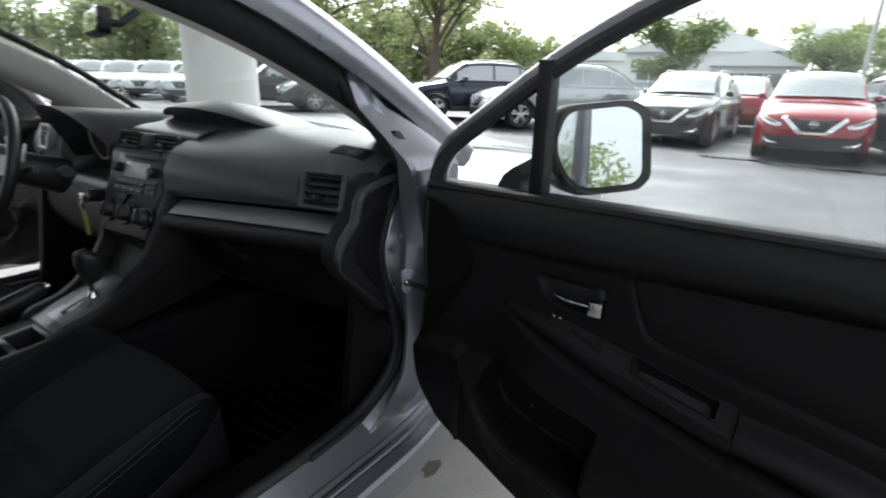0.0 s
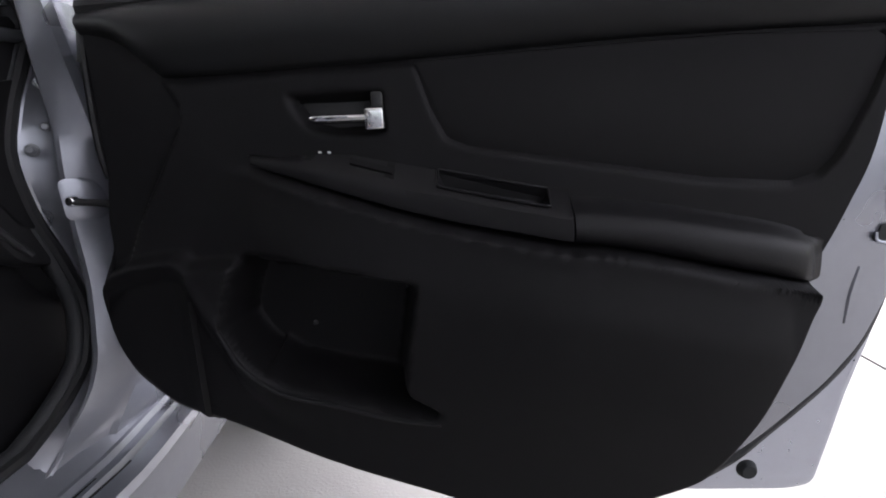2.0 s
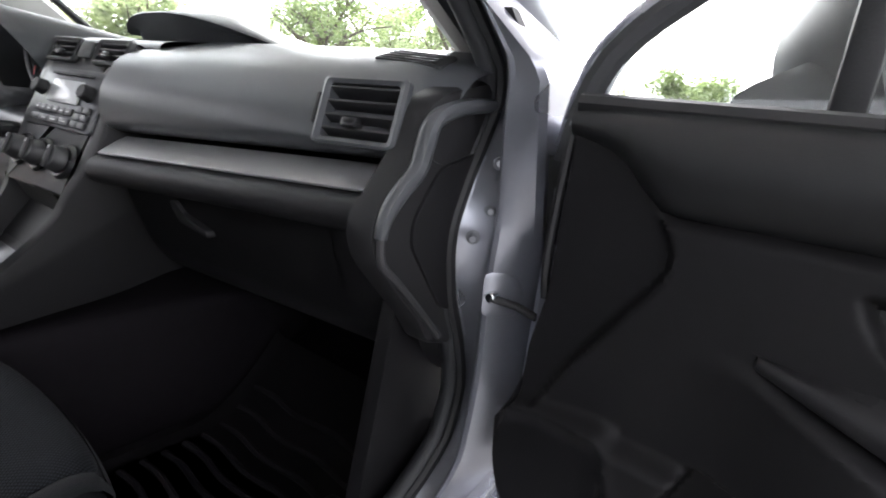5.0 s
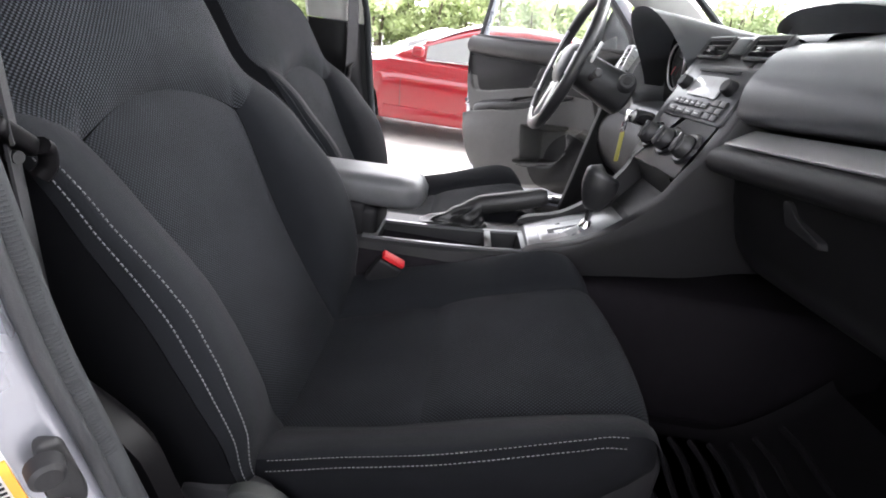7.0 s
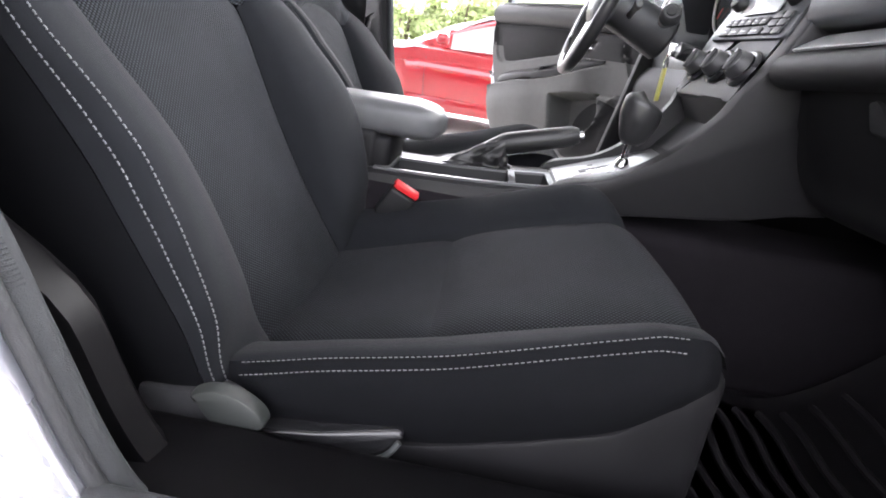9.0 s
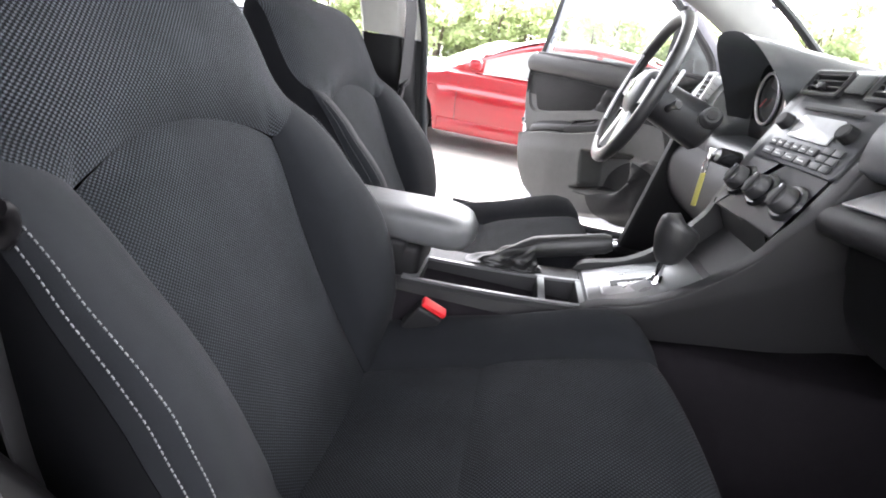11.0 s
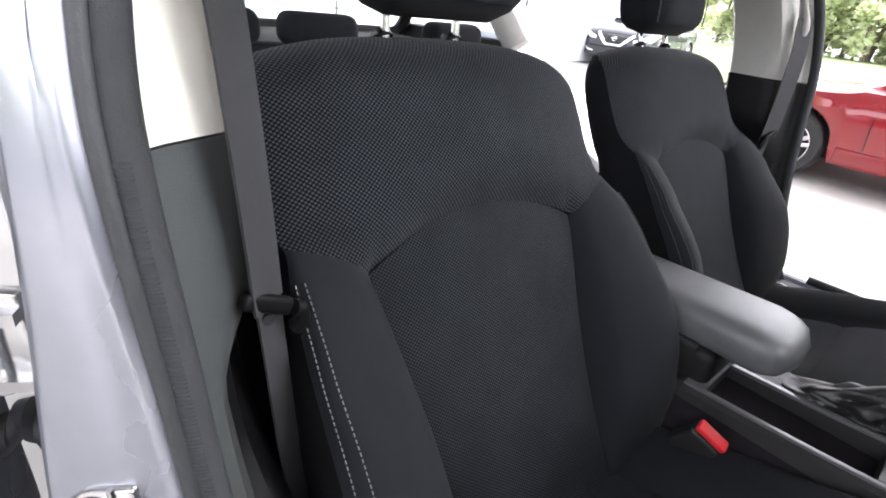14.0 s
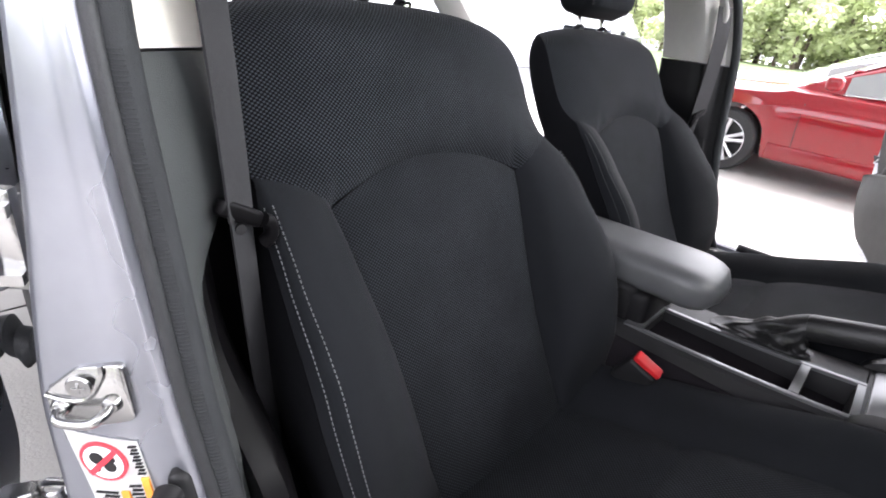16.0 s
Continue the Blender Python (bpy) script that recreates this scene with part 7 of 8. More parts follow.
def rear_door(m, lab):
    PLACE.append(m)
    door = thing("rear_door", lab, "car door", "rear doors")
    bm = B()
    ol = [(0.02, 1.085), (0.015, 0.6), (0.05, 0.42), (0.5, 0.38), (0.75, 0.42), (0.9, 0.7), (0.98, 1.085)]
    slab(bm, rounded(ol, 0.03), lambda a, b, d: (a, d, b), -0.13, 0.0, 0.015)
    part("door_shell", bm, M_SILVERIN, door, "silver painted rear door edge")
    bm = B()
    ol = [(0.06, 1.09), (0.05, 0.6), (0.08, 0.46), (0.5, 0.42), (0.72, 0.46), (0.86, 0.7), (0.94, 1.09)]
    slab(bm, rounded(ol, 0.03), lambda a, b, d: (a, d, b), 0.0, 0.04, 0.012)
    part("trim_panel", bm, M_DOORTRIM, door, "black rear door trim")
    fr = [(-0.045, -0.042, 1.04), (-0.085, -0.050, 1.13), (-0.105, -0.055, 1.22), (-0.12, -0.085, 1.45), (0.4, -0.09, 1.45), (0.75, -0.09, 1.40), (0.92, -0.05, 1.20), (0.98, -0.03, 1.08)]
    bm = B()
    tube(bm, smooth_path(fr, 5), 0.022, 10)
    wf = part("window_frame", bm, M_RUBBER, door, "black rear window frame")
    bm = B()
    slab(bm, [(0.0, 1.08), (0.96, 1.08), (0.90, 1.2), (0.74, 1.39), (0.4, 1.44), (-0.06, 1.44)], lambda a, b, d: (a, -0.035 - 0.15 * (b - 1.09) + d, b), 0.0, 0.004)
    g = part("window_glass", bm, M_GLASS, door, "clear rear door glass")
    g.visible_shadow = False
    bm = B()
    box(bm, (-0.035, -0.135, 1.022), (0.12, -0.02, 1.044), 0.008, 3)
    part("belt_corner", bm, M_SILVER, door, "silver upper corner of the door skin")
    # a forged hinge: a plate on the pillar, a clevis with its pin, and an arm to the door
    inv = m.inverted()
    for z in (0.875, 0.55):
        bm = B()
        for dz in (-0.030, 0.030):
            rings = []
            for q, w in ((0.0, 0.016), (0.25, 0.020), (0.5, 0.016), (0.8, 0.013), (1.0, 0.018)):
                c = inv @ lerp(V(0.918, -0.925, z + dz), V(0.998, -0.985, z + dz * 0.8), q)
                rings.append([c + V(0, w * sgn, h) for sgn, h in ((-1, -0.005), (1, -0.005), (1, 0.005), (-1, 0.005))])
            ring_faces(bm, rings)
        hg = part("door_hinge", bm, M_STEEL, door, "forged steel door hinge arms", sharp=30)
        bm = B()
        cyl(bm, inv @ V(0.940, -0.938, z - 0.044), inv @ V(0.940, -0.938, z + 0.044), 0.0105, n=18, bevel=0.002)
        part("hinge_pin", bm, M_STEEL, hg, "bright hinge pin")
        bm = B()
        cyl(bm, inv @ V(0.962, -0.952, z + 0.022), inv @ V(0.962, -0.952, z + 0.044), 0.012, n=6, bevel=0.002)
        part("hinge_bolt", bm, M_STEEL, hg, "hexagon hinge bolt")
        bm = B()
        box(bm, (-0.012, -0.007, -0.046), (0.03, 0.007, 0.046), 0.005, 2, inv @ pose(0.925, -0.932, z, 0, 0, -40))
        part("hinge_plate", bm, M_STEEL, hg, "steel hinge plate")
    bm = B()
    rings = []
    for i in range(15):
        p = V(lerp(-0.05, 0.03, i / 14), -0.03, 0.74 + 0.01 * math.sin(i))
        r = 0.017 + 0.004 * (i % 2)
        rings.append([p + V(0, r * math.cos(a * math.pi / 8), r * math.sin(a * math.pi / 8)) for a in range(16)])
    ring_faces(bm, rings)
    part("wire_boot", bm, M_RUBBER, door, "ribbed black wiring boot")
    PLACE.pop()


ang = radians(62)
rear_door(Matrix(((math.sin(ang), -math.cos(ang), 0, 0.93), (-math.cos(ang), -math.sin(ang), 0, -1.03), (0, 0, 1, 0), (0, 0, 0, 1))), "open silver rear passenger door behind the pillar")


# ---- outside: ground ----
def lot_z(x, y):
    k = smooth01(2.0, 7.0, y)
    return k * 0.028 * min(max(-1.0 - x, 0.0), 8.0) - 0.11 * smooth01(-1.8, -4.0, x) * (1 - k)


def ground_material(name, color, rough, spots, wet=0.0):
    m = material(name, color, rough, var=0.16, scale=3.0, bump=0.4, bscale=120, depth=0.004)
    nt = m.node_tree
    bs = nt.nodes["Principled BSDF"]
    src = bs.inputs["Base Color"].links[0].from_socket
    tc = nt.nodes.new("ShaderNodeTexCoord")
    no = nt.nodes.new("ShaderNodeTexNoise")
    no.inputs["Scale"].default_value = 0.55
    no.inputs["Detail"].default_value = 7
    nt.links.new(tc.outputs["Object"], no.inputs["Vector"])
    mr = nt.nodes.new("ShaderNodeMapRange")
    mr.inputs["From Min"].default_value = 0.42
    mr.inputs["From Max"].default_value = 0.68
    mr.inputs["To Min"].default_value = 1.0
    mr.inputs["To Max"].default_value = spots
    nt.links.new(no.outputs[0], mr.inputs["Value"])
    sc = nt.nodes.new("ShaderNodeVectorMath")
    sc.operation = "SCALE"
    nt.links.new(src, sc.inputs[0])
    nt.links.new(mr.outputs[0], sc.inputs["Scale"])
    nt.links.new(sc.outputs[0], bs.inputs["Base Color"])
    if wet:
        rr = nt.nodes.new("ShaderNodeMapRange")
        rr.inputs["From Min"].default_value = 0.40
        rr.inputs["From Max"].default_value = 0.62
        rr.inputs["To Min"].default_value = rough
        rr.inputs["To Max"].default_value = wet
        nt.links.new(no.outputs[0], rr.inputs["Value"])
        nt.links.new(rr.outputs[0], bs.inputs["Roughness"])
    return m


M_ASPHALT = ground_material("wet_asphalt", (0.072, 0.074, 0.079), 0.75, 0.62, 0.42)
M_CONCRETE = ground_material("pale_concrete", (0.39, 0.38, 0.358), 0.8, 0.86)
M_STAIN = material("oil_stain", (0.17, 0.15, 0.13), 0.6, var=0.3, scale=60)
M_GRASS = material("verge_grass", (0.06, 0.09, 0.025), 0.9, var=0.3, scale=6, bump=0.8, bscale=60, depth=0.03)
M_MULCH = material("brown_mulch", (0.16, 0.075, 0.04), 0.9, var=0.3, scale=12, bump=0.8, bscale=50, depth=0.03)
M_PAINTW = material("white_render", (0.80, 0.80, 0.785), 0.6, var=0.05, scale=4, bump=0.15, bscale=60)
M_SIDING = material("pale_grey_siding", (0.30, 0.315, 0.33), 0.55, var=0.05, scale=3, bump=0.1)
M_ROOFW = material("white_metal_roof", (0.78, 0.79, 0.80), 0.45, var=0.06, scale=2, bump=0.1)
M_TYRE = material("tyre_rubber", (0.016, 0.016, 0.017), 0.8, var=0.2, scale=40, bump=0.3)
M_RIM = material("alloy_rim", (0.55, 0.55, 0.56), 0.3, metal=0.9, var=0.06, bump=0.0)
M_BARK = material("grey_brown_bark", (0.11, 0.085, 0.065), 0.9, var=0.3, scale=14, bump=0.9, bscale=40, depth=0.02)
M_CLAD = material("black_lower_cladding", (0.02, 0.02, 0.021), 0.6, var=0.1)
M_LAMP = material("headlamp_lens", (0.62, 0.64, 0.66), 0.1, var=0.1, scale=30, bump=0.0, coat=0.8)
M_TAIL = material("red_tail_lamp", (0.35, 0.012, 0.012), 0.15, var=0.05, bump=0.0)


def leaf_material(name, a, b):
    m = bpy.data.materials.new(name)
    m.use_nodes = True
    nt = m.node_tree
    bs = nt.nodes["Principled BSDF"]
    bs.inputs["Roughness"].default_value = 0.55
    ge = nt.nodes.new("ShaderNodeNewGeometry")
    mx = nt.nodes.new("ShaderNodeMix")
    mx.data_type = "RGBA"
    mx.inputs["A"].default_value = (*a, 1)
    mx.inputs["B"].default_value = (*b, 1)
    nt.links.new(ge.outputs["Random Per Island"], mx.inputs["Factor"])
    nt.links.new(mx.outputs["Result"], bs.inputs["Base Color"])
    tl = nt.nodes.new("ShaderNodeBsdfTranslucent")
    nt.links.new(mx.outputs["Result"], tl.inputs[0])
    ms = nt.nodes.new("ShaderNodeMixShader")
    ms.inputs[0].default_value = 0.5
    nt.links.new(bs.outputs[0], ms.inputs[1])
    nt.links.new(tl.outputs[0], ms.inputs[2])
    nt.links.new(ms.outputs[0], nt.nodes["Material Output"].inputs[0])
    return m


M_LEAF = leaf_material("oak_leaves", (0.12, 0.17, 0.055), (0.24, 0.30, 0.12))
# woodland leaves: glare and haze are put into the colour as extra paleness
M_LEAFFAR = leaf_material("hazed_wood_leaves", (0.33, 0.39, 0.19), (0.46, 0.51, 0.29))
M_SHRUB = leaf_material("shrub_leaves", (0.09, 0.15, 0.04), (0.18, 0.25, 0.09))

bm = B()
xs = [-600, -60, -30, -15, -9, -6, -5, -4, -3.4, -2.8, -2.2, -1.8, 0, 2, 5, 9, 15, 30, 60, 600]
ys = [-600, -60, -30, -12, -6, -3, 0, 2, 3, 4, 5, 6, 7, 9, 15, 30, 60, 600]
gr = [[bm.verts.new((x, y, lot_z(x, y) - 0.006)) for x in xs] for y in ys]
for j in range(len(ys) - 1):
    for i in range(len(xs) - 1):
        bm.faces.new((gr[j][i], gr[j][i + 1], gr[j + 1][i + 1], gr[j + 1][i]))
solo("ground", bm, M_ASPHALT, "dark wet asphalt car park", "ground", kind="structure")

# concrete apron under the canopy, cast in slabs with open joints
apron = thing("pavement", "pale concrete apron under the canopy, in large slabs", "pavement", kind="structure")
sx = [-7.1, -4.6, -2.1, 0.4, 2.9, 5.4]
sy = [-7.0, -4.7, -2.4, -0.1, 2.2, 4.4]
for i in range(len(sx) - 1):
    for j in range(len(sy) - 1):
        bm = B()
        n = 6
        x0, x1, y0, y1 = sx[i] + 0.006, sx[i + 1] - 0.006, sy[j] + 0.006, sy[j + 1] - 0.006
        sheet(bm, lambda u, v: V(lerp(x0, x1, u), lerp(y0, y1, v), lot_z(lerp(x0, x1, u), lerp(y0, y1, v)) + 0.012 - 0.006 * (max(abs(2 * u - 1), abs(2 * v - 1)) > 0.999)), n, n)
        part("concrete_slab", bm, M_CONCRETE, apron)
bm = B()
pts = [(0.036 * (1 + 0.25 * math.sin(3 * a) + 0.15 * math.sin(7 * a + 1)) * math.cos(a) * 1.4, 0.036 * (1 + 0.2 * math.sin(2 * a + 2)) * math.sin(a)) for a in [2 * math.pi * i / 30 for i in range(30)]]
slab(bm, pts, lambda a, b, d: (0.560 + a, 0.660 + b, 0.0126 + d), 0, 0.001)
solo("oil_stain", bm, M_STAIN, "small brown oil stain on the concrete", "stain")
bm = B()
slab(bm, pts, lambda a, b, d: (0.750 + b, 0.440 + a * 0.8, 0.0126 + d), 0, 0.001)
solo("oil_stain", bm, M_STAIN, "faint brown stain on the concrete beside the sill", "stain")

# wet patches left by the rain
M_WET = material("wet_dark_asphalt", (0.030, 0.031, 0.034), 0.16, var=0.25, scale=6, bump=0.15, bscale=90, spec=0.6)
for wx, wy, wl, ww, sd in ((0.3, 10.75, 0.60, 0.20, 1.0), (2.75, 10.5, 0.75, 0.26, 2.2), (1.6, 10.6, 0.7, 0.30, 3.1), (-0.9, 11.5, 0.7, 0.24, 4.4)):
    bm = B()
    edge = [2 * math.pi * i / 48 for i in range(48)]
    wp = [(wl * (1 + 0.22 * math.sin(3 * a + sd) + 0.13 * math.sin(7 * a + 2 * sd)) * math.cos(a), ww * (1 + 0.25 * math.sin(2 * a + sd) + 0.15 * math.sin(9 * a)) * math.sin(a)) for a in edge]
    slab(bm, wp, lambda a, b, d: (wx + a, wy + b, lot_z(wx, wy) + d), -0.0055, -0.002)
    solo("puddle", bm, M_WET, "dark wet patch on the asphalt before the parked cars", "puddle")

# ---- canopy over the drive ----
def column(x, y, lab):
    PLACE.append(Matrix.Translation((x, y, lot_z(x, y))))
    c = thing("column", lab, "column", "canopy columns")
    bm = B()
    rings = []
    for z, r in ((0.0, 0.39), (0.16, 0.39), (0.20, 0.355), (0.6, 0.352), (2.5, 0.335), (4.2, 0.32), (4.3, 0.35), (4.36, 0.35)):
        rings.append([V(r * math.cos(a * math.pi / 24), r * math.sin(a * math.pi / 24), z) for a in range(48)])
    ring_faces(bm, rings)
    part("shaft", bm, M_PAINTW, c, "white painted round shaft")
    bm = B()
    box(bm, (-0.45, -0.45, 4.36), (0.45, 0.45, 4.5), 0.01)
    part("capital", bm, M_PAINTW, c, "white square capital")
    PLACE.pop()


column(2.99, 4.0, "white round canopy column beside the car park")
column(-3.42, 2.42, "white round canopy column ahead of the car")
column(3.6, -5.2, "white round canopy column behind the car")
canopy = thing("canopy", "white flat canopy over the drive", "canopy", kind="structure")
PLACE.append(pose(-0.2, -1.6, 4.42, 0, 0, 11))
bm = B()
box(bm, (-5.2, -6.0, 0.0), (3.9, 5.7, 0.35), 0.02)
part("canopy_slab", bm, M_PAINTW, canopy, "white canopy soffit and fascia")
PLACE.pop()

# building behind the car with a shutter door seen through the rear window
rear_wall = thing("building_rear", "pale grey clad building behind the drive", "building", kind="structure")
bm = B()
box(bm, (-14.0, -9.3, -0.1), (16.0, -9.0, 6.5))
part("wall", bm, M_SIDING, rear_wall, "pale grey clad wall")
shutter = part("shutter", box(B(), (-7.8, -8.99, 0.0), (-0.6, -8.97, 3.6)), M_SIDING, rear_wall, "pale grey roller shutter")
for i in range(26):
    bm = B()
    box(bm, (-7.75, -8.97, 0.02 + i * 0.137), (-0.65, -8.945, 0.145 + i * 0.137), 0.006)
    part("shutter_slat", bm, M_SIDING, shutter)
bm = B()
box(bm, (-4.22, -8.944, 0.0), (-4.18, -8.93, 3.58))
part("shutter_guide", bm, M_GREYTRIM, shutter, "dark center guide")


# ---- parked vehicles ----
def vehicle(name, label, paint, suv, category="car", group="parked cars", face=True):
    """A vehicle in its own frame: nose at y = 0, tail towards +y, wheels on z = 0."""
    L, W, H = (4.90, 0.955, 1.69) if suv else (4.86, 0.915, 1.44)
    hood0, cowl, belt = (0.88, 1.13, 1.09) if suv else (0.72, 0.95, 0.93)
    yw0, yr0, yr1, yw1 = (1.22, 2.10, 3.55, 4.62) if suv else (1.44, 2.60, 3.58, 4.60)
    root = thing(name, label, category, group)
    f_ax, r_ax, rad = (0.95, 3.78, 0.36) if suv else (0.98, 3.76, 0.325)

    def top(y):
        return curve([0, 0.05, 0.13, 0.26, 0.6, yw0 - 0.1, yw0, yw1, L - 0.12, L], [hood0 - 0.27, hood0 - 0.16, hood0 - 0.05, hood0 + 0.03, lerp(hood0, cowl, 0.55), cowl - 0.03, cowl, belt + 0.02, belt - 0.02, 0.80], y)

    def half(y):
        return curve([0, 0.05, 0.15, 0.35, 0.7, 1.2, 3.8, 4.6, L], [0.60, 0.73, 0.84, W - 0.035, W - 0.01, W, W, W - 0.05, 0.76], y)

    def nose_y(x, z):
        """Where the nose's skin stands at x, z."""
        y = 0.0
        while y < 0.8:
            w, t = half(y), top(y)
            r = abs(x) / w
            skin = t + curve([0, 0.55, 0.84, 0.95, 0.985, 1.0], [0.025, 0.012, -0.012, -0.05, -0.12, -0.22], min(r, 1.0))
            if r <= 1.0 and z <= skin:
                break
            y += 0.008
        return y

    def ribbon(name_, path, widths, lift, mat, parent, lab="", n=20, m=5):
        """A band on the nose that follows a path of (x, z), its rim sunk into the skin."""
        px_ = [i / (len(path) - 1) for i in range(len(path))]
        def f(u, v):
            x, z = curve(px_, [q[0] for q in path], u), curve(px_, [q[1] for q in path], u)
            u0, u1 = max(0, u - 0.02), min(1, u + 0.02)
            dx = curve(px_, [q[0] for q in path], u1) - curve(px_, [q[0] for q in path], u0)
            dz = curve(px_, [q[1] for q in path], u1) - curve(px_, [q[1] for q in path], u0)
            ln = math.hypot(dx, dz) or 1
            w = curve(px_, widths, u) * (v - 0.5)
            x, z = x - dz / ln * w, z + dx / ln * w
            rim = u < 0.001 or u > 0.999 or v < 0.001 or v > 0.999
            return V(x, nose_y(x, z) + (0.03 if rim else -lift), z)
        bm_ = B()
        vs = [0.0, 0.04] + [0.04 + 0.92 * j / m for j in range(1, m)] + [0.96, 1.0]
        us = [0.0, 0.02] + [0.02 + 0.96 * j / n for j in range(1, n)] + [0.98, 1.0]
        sheet(bm_, lambda a, b: f(us[round(a * (len(us) - 1))], vs[round(b * (len(vs) - 1))]), len(us) - 1, len(vs) - 1)
        return part(name_, bm_, mat, parent, lab, sharp=50)

    def bottom(y):
        return curve([0, 0.2, 0.5, 4.2, L], [0.36, 0.26, 0.24, 0.26, 0.45], y)

    def arch(y, z):
        for ax in (f_ax, r_ax):
            d2 = (y - ax) ** 2 + (z - rad) ** 2
            if d2 < (rad + 0.055) ** 2:
                return True
        return False

    bm = B()
    ny = 84
    rings = []
    for i in range(ny + 1):
        y = L * (i / ny) ** 1.7
        w, t, b = half(y), top(y), bottom(y)
        for ax in (f_ax, r_ax):
            k = (rad + 0.06) ** 2 - (y - ax) ** 2
            if k > 0:
                b = max(b, rad + math.sqrt(k))
        mid = lerp(b, t, 0.55)
        rings.append([V(0, y, t + 0.025), V(w * 0.55, y, t + 0.012), V(w * 0.84, y, t - 0.012), V(w * 0.95, y, t - 0.05), V(w * 0.962, y, t - 0.10), V(w * 0.985, y, t - 0.155), V(w, y, t - 0.175), V(w * 0.992, y, mid), V(w * 0.985, y, lerp(b, mid, 0.4)), V(w * 0.97, y, b), V(w * 0.6, y, b), V(0, y, b)])
    left = [[V(-p.x, p.y, p.z) for p in r[::-1]] for r in rings]
    ring_faces(bm, [r + l[1:-1] for r, l in zip(rings, left)])
    part("body", bm, paint, root, "glossy painted body", sharp=40)
    # cabin
    def roof_z(y):
        return curve([yw0 - 0.05, yr0, (yr0 + yr1) / 2, yr1, yw1], [cowl - 0.03, H - 0.035, H, H - 0.03, belt + 0.02], y)
    hw = W * (0.72 if suv else 0.68)
    bm = B()
    rings = []
    nc = 36
    for i in range(nc + 1):
        y = lerp(yw0 - 0.05, yw1 + 0.05, i / nc)
        z0, z1 = min(top(y) - 0.04, roof_z(y)), roof_z(y)
        k = min(1, max(0, (z1 - z0) / 0.5))
        wb, wr = W * 0.88, lerp(W * 0.86, hw, k)
        rings.append([V(0, y, z1 + 0.02 * k), V(wr * 0.7, y, z1 + 0.008 * k), V(wr * 0.94, y, z1 - 0.02 * k), V(lerp(wb, wr, 0.8), y, lerp(z0, z1, 0.82)), V(wb, y, z0)])
    ring_faces(bm, [r + [V(-p.x, p.y, p.z) for p in r[:0:-1]] for r in rings])
    cab = part("cabin", bm, paint, root, "painted roof and pillars", sharp=50)
    # windscreen, rear screen, side windows: glass set just proud of the cabin
    def screen(y0, y1, off, nm, lab):
        b2 = B()
        def f(u, v):
            y = lerp(y0, y1, v)
            z = roof_z(y)
            k = min(1, max(0, (z - belt + 0.06) / 0.5))
            w = lerp(W * 0.82, hw * 0.95, k)
            x = lerp(-1, 1, u) * w
            return V(x, y + off[0] - 0.01 * (1 - (2 * u - 1) ** 2) * (1 if off[0] < 0 else -1), z + off[1] + 0.028 * k * (1 - abs(2 * u - 1) ** 2.2) - 0.02 * k * abs(2 * u - 1) ** 3)
        sheet(b2, f, 18, 26)
        part(nm, b2, M_AUTOGLASS, root, lab)
    screen(yw0 + 0.06, yr0 - 0.08, (-0.012, 0.026), "windscreen", "dark reflecting windscreen")
    screen(yr1 + 0.10, yw1 - 0.06, (0.012, 0.026), "rear_screen", "dark rear screen")
    for s in (1, -1):
        b0 = belt + 0.01
        def side_pt(y, k):
            z = lerp(top(y) - 0.04, roof_z(y), k)
            kk = k
            return V(s * (lerp(W * 0.88, lerp(W * 0.88, hw, min(1, (roof_z(y) - top(y) + 0.04) / 0.5)), kk / 0.82 * 0.8) + 0.006), y, z)
        ym = (yr0 + yr1) / 2 - 0.02
        mids = [(yw0 + 0.40, ym - 0.03), (ym + 0.03, ym + 0.86), (ym + 0.91, yw1 - 0.22)]
        for y0, y1 in mids:
            b2 = B()
            sheet(b2, lambda u, v: side_pt(lerp(y0, y1, u), lerp(0.13, 0.80, v)), 12, 5)
            part("side_window", b2, M_AUTOGLASS, root, "tinted side window")
        b2 = B()
        tube(b2, [side_pt(lerp(yw0 + 0.32, yw1 - 0.20, i / 16), 0.10) + V(s * 0.004, 0, 0) for i in range(17)], 0.010, 6)
        part("window_trim", b2, M_CHROME, root, "bright window sill trim")
        # mirror
        b2 = B()
        ym_ = yw0 + (0.52 if suv else 0.25)
        box(b2, (s * (W + 0.03) - 0.07, ym_, belt + 0.03), (s * (W + 0.03) + 0.09 * (1 if s > 0 else 0.8), ym_ + 0.14, belt + 0.15), 0.04, 4)
        part("door_mirror", b2, paint, root, "painted door mirror")
        # door seams and handles
        for y in (yw0 + 0.15, (yr0 + yr1) / 2 + 0.06, yr1 + 0.35):
            b2 = B()
            tube(b2, [(s * (half(y) * 0.985 + 0.001), y, belt - 0.12), (s * (half(y) + 0.001), y, 0.62), (s * (half(y) * 0.985), y + 0.02, 0.36)], 0.0035, 5)
            part("door_gap", b2, M_DEEP, root)
        for y in ((yr0 + yr1) / 2 - 0.16, yr1 + 0.18):
            b2 = B()
            box(b2, (s * W - 0.02, y - 0.10, belt - 0.20), (s * W + 0.03, y + 0.08, belt - 0.165), 0.012, 3)
            part("door_handle", b2, paint, root, "painted door handle")
        b2 = B()
        box(b2, (s * W * 0.97 - 0.02, f_ax + rad + 0.10, 0.25), (s * W * 0.97 + 0.025, r_ax - rad - 0.10, 0.40), 0.015, 3)
        part("side_skirt", b2, M_CLAD if suv else paint, root, "side skirt")
